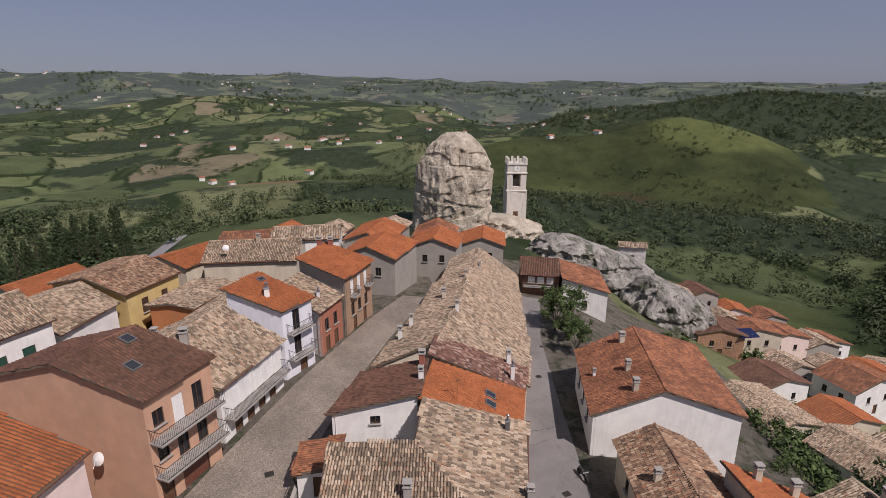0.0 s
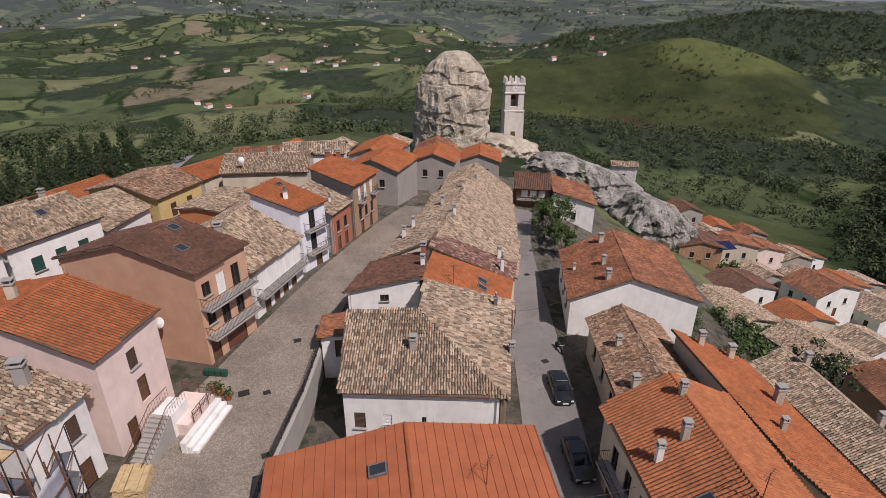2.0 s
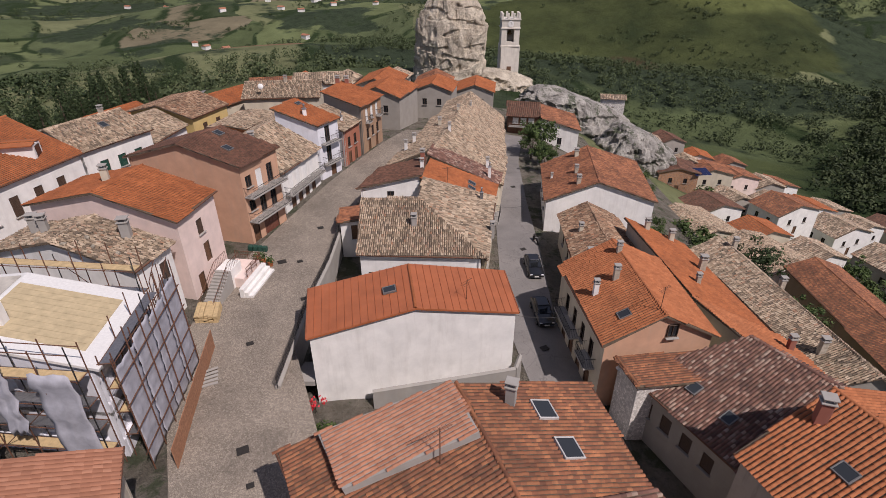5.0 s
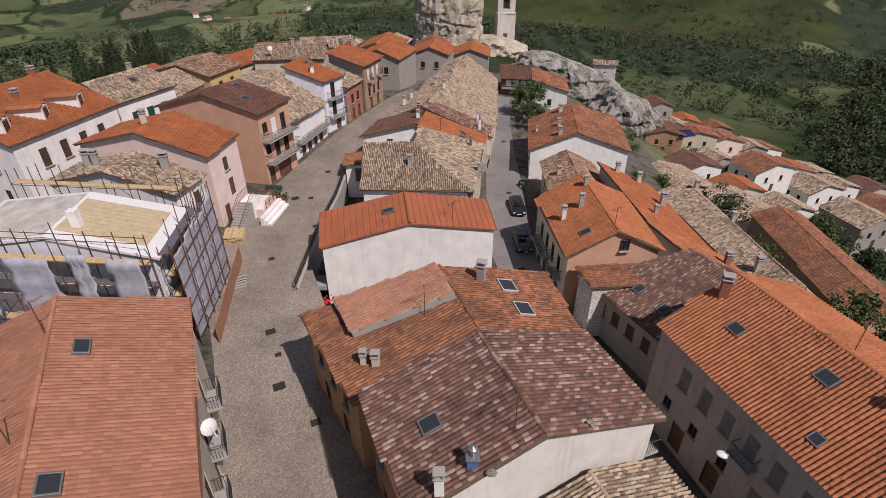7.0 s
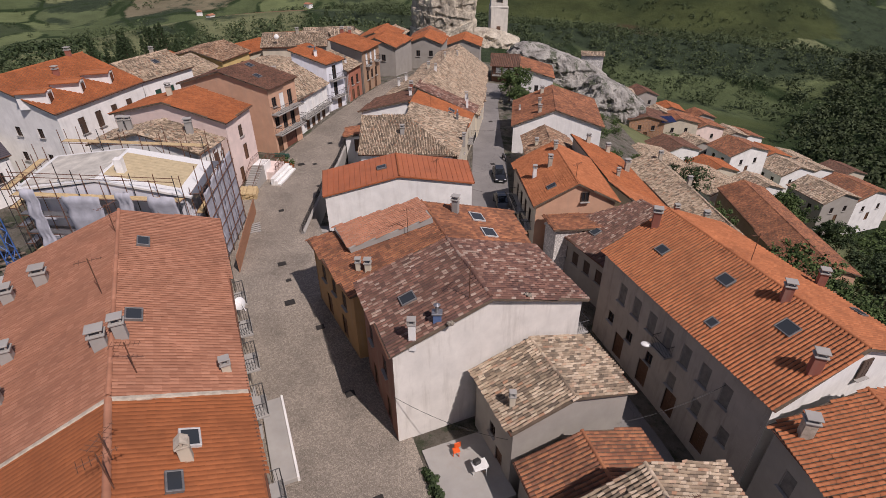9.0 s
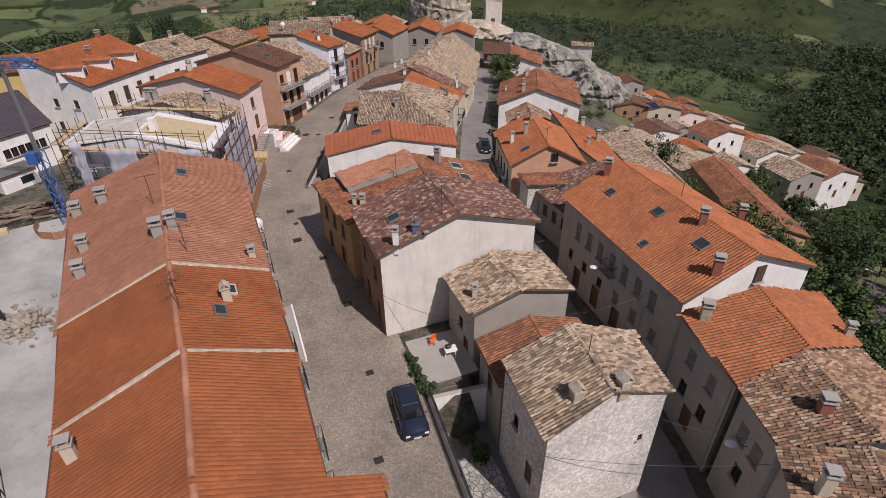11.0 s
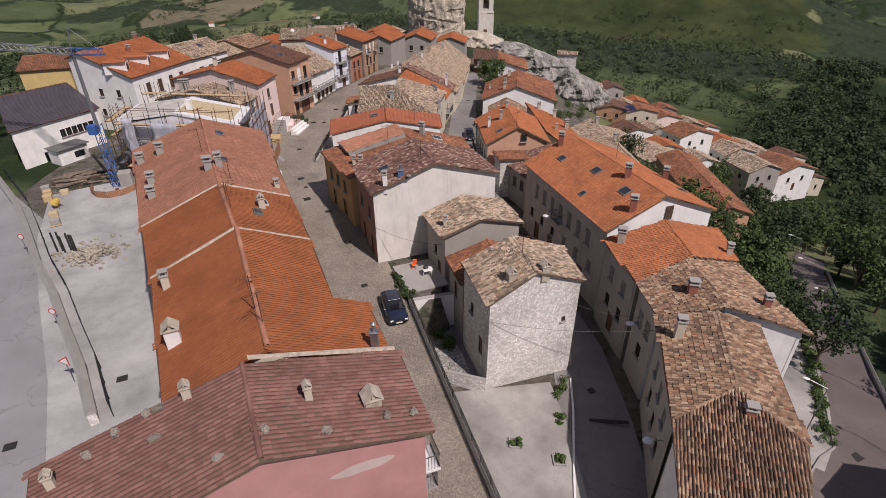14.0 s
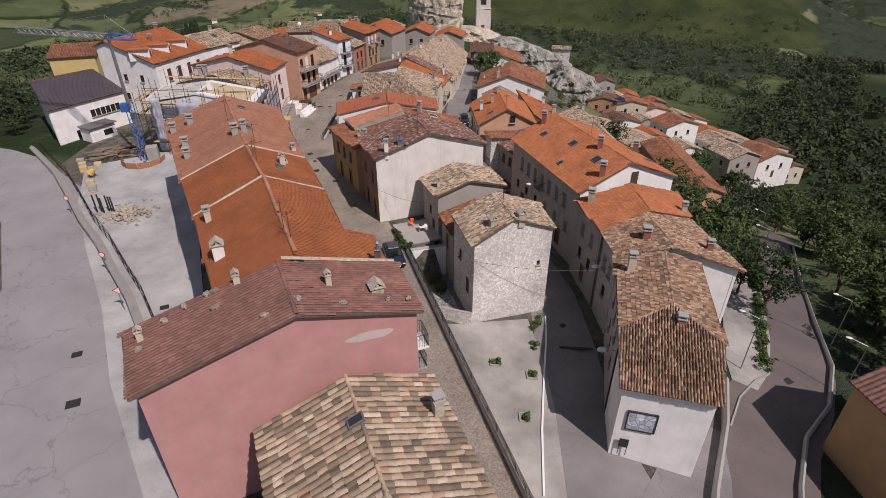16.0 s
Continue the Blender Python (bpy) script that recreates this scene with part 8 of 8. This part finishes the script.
wood("wood_meadow", "scattered bushes on the green hill", scatter(520, 330, 860, 6, 46, lambda x, y, r: on_meadow(x, y) and (patch(x, y, 0.016, 31) > 0.25 or abs(patch(x, y, 0.008, 13)) < 0.015), 1.6, 3.6, 17), 1, 16, 0.14, M_LEAF_F, 18)
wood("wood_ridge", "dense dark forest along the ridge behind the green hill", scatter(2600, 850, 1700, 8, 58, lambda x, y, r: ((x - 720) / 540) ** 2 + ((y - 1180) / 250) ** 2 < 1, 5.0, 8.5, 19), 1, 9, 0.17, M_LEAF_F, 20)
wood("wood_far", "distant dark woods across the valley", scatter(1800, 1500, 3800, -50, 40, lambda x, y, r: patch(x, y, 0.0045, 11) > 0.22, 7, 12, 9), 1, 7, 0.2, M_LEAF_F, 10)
wood("wood_west", "trees and scrub west of the village", scatter(900, 80, 420, -95, -40, lambda x, y, r: not in_village(x, y) and patch(x, y, 0.014, 5) > 0.02, 2.2, 4.2, 11), 1, 16, 0.16, M_LEAF_D, 12)

FARM = {}
for nm, mat in (("plaster_block", M_WHITE), ("tiled_top", TILE_MATS["salmon"])):
    bm = bmesh.new()
    if nm == "plaster_block":
        box(bm, (0, 0, 1.0), (9, 7, 6))
    else:
        v = [bm.verts.new(p) for p in ((-5, -4, 3.9), (5, -4, 3.9), (5, 4, 3.9), (-5, 4, 3.9), (-5, 0, 5.6), (5, 0, 5.6))]
        for f in ((0, 1, 5, 4), (2, 3, 4, 5), (0, 4, 3), (1, 2, 5), (3, 2, 1, 0)):
            bm.faces.new([v[i] for i in f])
    me = bpy.data.meshes.new(nm)
    bm.to_mesh(me)
    bm.free()
    me.materials.append(mat)
    FARM[nm] = me
rs = np.random.default_rng(77)
farm_at = [(-215, 400, 20), (-196, 405, 60), (-180, 396, 10)]
while len(farm_at) < 120:
    r, a = rs.uniform(700, 3300), radians(rs.uniform(-48, 18))
    x, y = 10 + r * math.sin(a), 20 + r * math.cos(a)
    if patch(x, y, 0.004, 21) > 0.02:
        farm_at.append((x, y, rs.uniform(0, 180)))
for x, y, rz in farm_at:
    f = thing("farmhouse", (0, 0, 0), "far white farmhouse among green fields", "farmhouse", "farmhouses in the valley")
    child("wall", FARM["plaster_block"], f)
    child("roof", FARM["tiled_top"], f)
    f.matrix_basis = pose(x, y, gz(x, y), 0, 0, rz)
strip("valley_road", [(-190, 560, 6), (-150, 590, 6), (-142, 640, 6), (-108, 660, 6), (-90, 700, 6)], M_SITE, "pale farm track in the valley", 1.2)

# ---- the great rock, the crag and the bell tower ----
def rock(name, rings, seg, shape, mat, label, rough=1.0, seed=0.0):
    vs, fs = [], []
    for j in range(rings + 1):
        t = j / rings
        for i in range(seg):
            a = 2 * math.pi * i / seg
            p = Vector(shape(t, a))
            d = Vector((math.cos(a), math.sin(a), 0.2))
            k = noise.fractal(Vector((p.x * 0.16 + seed, p.y * 0.16, p.z * 0.10)), 0.9, 2.1, 6)
            k2 = abs(noise.noise(Vector((p.x * 0.4 + seed, p.y * 0.4, p.z * 0.14))))
            k3 = noise.turbulence(Vector((p.x * 0.3 + seed, p.y * 0.3, p.z * 0.22)), 5, True) - 0.7
            ledge = (noise.noise(Vector((a * 1.3 + seed, p.z * 0.55, 2.0))) > 0.12) * 0.7 + (noise.noise(Vector((a * 3.0 + seed, p.z * 0.22, 7.0))) > 0.2) * 0.6
            p += d * rough * (1.4 * k - ledge - 0.9 * k2 - 0.75 * k3) * min(1, 6 * (1 - t) + 0.25)
            p.z += 0.5 * rough * k3 * t
            vs.append(p)
        if j:
            for i in range(seg):
                a0, b0 = (j - 1) * seg + i, (j - 1) * seg + (i + 1) % seg
                fs.append((a0, b0, b0 + seg, a0 + seg))
    fs.append(tuple(range(rings * seg, rings * seg + seg)))
    ob = new(name, mesh_of(name, vs, fs, mat))
    return tagged(ob, label, "rock")


def monolith(t, a):
    z = -9 + 29.5 * t
    w = 8.9 * (1 + 0.10 * math.sin(t * 3.3)) * (max(0.0, 1 - max(0, t - 0.55) ** 2.2 / 0.45 ** 2.2 * 0.93)) ** 0.45
    w *= 1.16 - 0.16 * smooth(0.0, 0.3, t)
    dx = 1.2 * t
    return (2.0 + dx + w * math.cos(a), 134 + w * 0.9 * math.sin(a), z)


rock("rock_monolith", 120, 190, monolith, M_ROCK, "huge pale limestone rock rising over the roofs", 0.62)


def crag(t, a):
    L = 22
    u, v = math.cos(a), math.sin(a)
    k = (1 - t ** 2.2) ** 0.5 if t < 1 else 0.03
    x = 37 + u * L * (0.35 + 0.65 * k)
    y = 123 + v * 9 * (0.25 + 0.75 * k)
    top = -0.5 - 0.34 * (x - 24)
    return (x, y, -28 + (top + 28) * t)


rock("rock_crag", 60, 210, crag, M_ROCK_G, "grey rocky crag patched with scrub", 1.35, 4.2)


def foot(t, a):
    k = (1 - t ** 2) ** 0.5 if t < 1 else 0.03
    return (12 + 19 * math.cos(a) * (0.3 + 0.7 * k), 139 + 11 * math.sin(a) * (0.3 + 0.7 * k), -16 + 14.6 * t)


rock("outcrop", 40, 150, foot, M_ROCK, "broken pale rock at the tower's foot", 1.2, 9.1)


def crag2(t, a):
    k = (1 - t ** 2.4) ** 0.5 if t < 1 else 0.03
    x = 50 + 12.5 * math.cos(a) * (0.3 + 0.7 * k)
    return (x, 110 + 10 * math.sin(a) * (0.3 + 0.7 * k), -34 + (25.5 - 0.42 * (x - 46)) * t)


rock("rock_bluff", 50, 170, crag2, M_ROCK_G, "steep grey bluff above the eastern houses", 1.3, 2.2)

tower = thing("bell_tower", (20.2, 149, -6), "pale stone bell tower with clock and battlements", "tower")
M_TOWER = plaster("tower_stone", (0.66, 0.62, 0.55), 0.4)
TW = 2.65
bm = bmesh.new()
box(bm, (20.2, 149, -0.6), (2 * TW + 0.25, 2 * TW + 0.25, 9.0), 4, 0.05)
part("base", bm, M_TOWER, tower)
bm = bmesh.new()
for sx in (-1, 1):
    box(bm, (20.2 + sx * 1.85, 149, 7.2), (1.6, 2 * TW, 7.4), 0, 0.04)
box(bm, (20.2, 151.2, 7.2), (2.2, 0.9, 7.4))
box(bm, (20.2, 146.8, 4.2), (2.1, 0.9, 1.4))
box(bm, (20.2, 146.8, 9.8), (2.1, 0.9, 2.2))
part("belfry", bm, M_TOWER, tower, "stone belfry with an arched opening")
for z in (3.7, 8.6, 11.0):
    part("cornice", boxes(((20.2, 149, z), (2 * TW + 0.5, 2 * TW + 0.5, 0.35), 0, 0.06)), M_TOWER, tower)
for i in range(4):
    for j in range(4):
        if i in (0, 3) or j in (0, 3):
            part("merlon", boxes(((20.2 + (i - 1.5) * 1.62, 149 + (j - 1.5) * 1.62, 11.9), (0.62, 0.62, 1.5), 0, 0.05)), M_TOWER, tower)
bm = bmesh.new()
bmesh.ops.create_cone(bm, cap_ends=True, segments=28, radius1=0.85, radius2=0.85, depth=0.12, matrix=Matrix.Translation((20.2, 146.28, 9.8)) @ Matrix.Rotation(radians(90), 4, "X"))
clock = part("clock", bm, M_WHITEPAINT, tower, "round white clock face")
part("pointer", boxes(((20.2, 146.19, 10.1), (0.07, 0.04, 0.6)), ((20.4, 146.19, 9.8), (0.42, 0.04, 0.07))), M_IRON, clock)
bm = bmesh.new()
bmesh.ops.create_cone(bm, cap_ends=True, segments=20, radius1=0.7, radius2=0.35, depth=1.1, matrix=Matrix.Translation((20.2, 149, 7.2)))
part("bell", bm, plain("bronze", (0.14, 0.10, 0.05), 0.5, 0.7), tower, "dark bronze bell")
part("door", boxes(((20.2, 146.2, -3.2), (1.3, 0.2, 2.4), 0, 0.03)), M_DOOR, tower)
house("small ruined stone hut on the crag", (44.5, 130.5), (51.5, 129.0), (52.3, 133.0), (45.3, 134.5), -7.7, -6.9, -12.0, "coppo", M_STONE, openings=[(0, 0.5, 0.6, 0.8, 1.6, "door")])

# ---- roof tiles, last ----
def single_tile(form, mat):
    w, l, rise, k = FORMS[form]
    vs, fs = [], []
    for dv, dz, s in ((-l * 0.55, 0.032, 0.88), (l * 0.55, 0.055, 1.0)):
        for t in (0.0, 0.018):
            for a in np.linspace(-1, 1, k):
                vs.append((a * w * 0.43 * s, dv, rise * math.cos(a * math.pi / 2) ** 0.8 * s + dz - t))
    for i in range(k - 1):
        fs += [(i, i + 1, 2 * k + i + 1, 2 * k + i), (k + i + 1, k + i, 3 * k + i, 3 * k + i + 1), (2 * k + i, 2 * k + i + 1, 3 * k + i + 1, 3 * k + i)]
    return mesh_of("tile", vs, fs, mat)


NEAR = {id(H["planes"]): c for H, c in ((H_X, (7, -50)), (H_A4, (3, -46)), (H_A3b, (2, -40)), (H_T1c, (26, -43)), (H_S1, (15, -28)), (H_G1, (5, -14)), (H_A2, (-7, -27)), (H_K1, (25, -10)))}
ONE = {}
for roof, planes, form, style, jit, at in ALL_ROOFS:
    chosen = NEAR.get(id(planes))
    skip = None
    if chosen:
        key = (form, style)
        if key not in ONE:
            ONE[key] = single_tile(form, TILE_MATS_SINGLE[style])
        found = []
        for pl in planes:
            o, n, down, across, U, V = tile_places(pl, form, 0.0)
            for u, v in zip(U, V):
                p = o + across * float(u) + down * float(v)
                found.append(((p.x - chosen[0]) ** 2 + (p.y - chosen[1]) ** 2, p, n, down, across, pl))
        found.sort(key=lambda f: f[0])
        found = found[:290]
        reach = found[-1][0]
        skip = lambda P, c=chosen, r=reach: (P[:, 0] - c[0]) ** 2 + (P[:, 1] - c[1]) ** 2 <= r + 1e-6
        for d2, p, n, down, across, pl in found:
            z = on_plane(pl, p.x, p.y) if len(pl) == 4 else p.z
            m = Matrix(((across.x, down.x, n.x, p.x), (across.y, down.y, n.y, p.y), (across.z, down.z, n.z, z), (0, 0, 0, 1))) @ Matrix.Rotation(rng.normal(0, jit * 0.9), 4, "Z") @ Matrix.Translation((rng.normal(0, jit * 0.2), rng.normal(0, jit * 0.2), 0))
            child("tile", ONE[key], roof, "", m)
    me = tile_mesh("tiles", planes, form, TILE_MATS[style], jit, skip)
    if me:
        child("tiles", me, roof, "", kind="stuff")
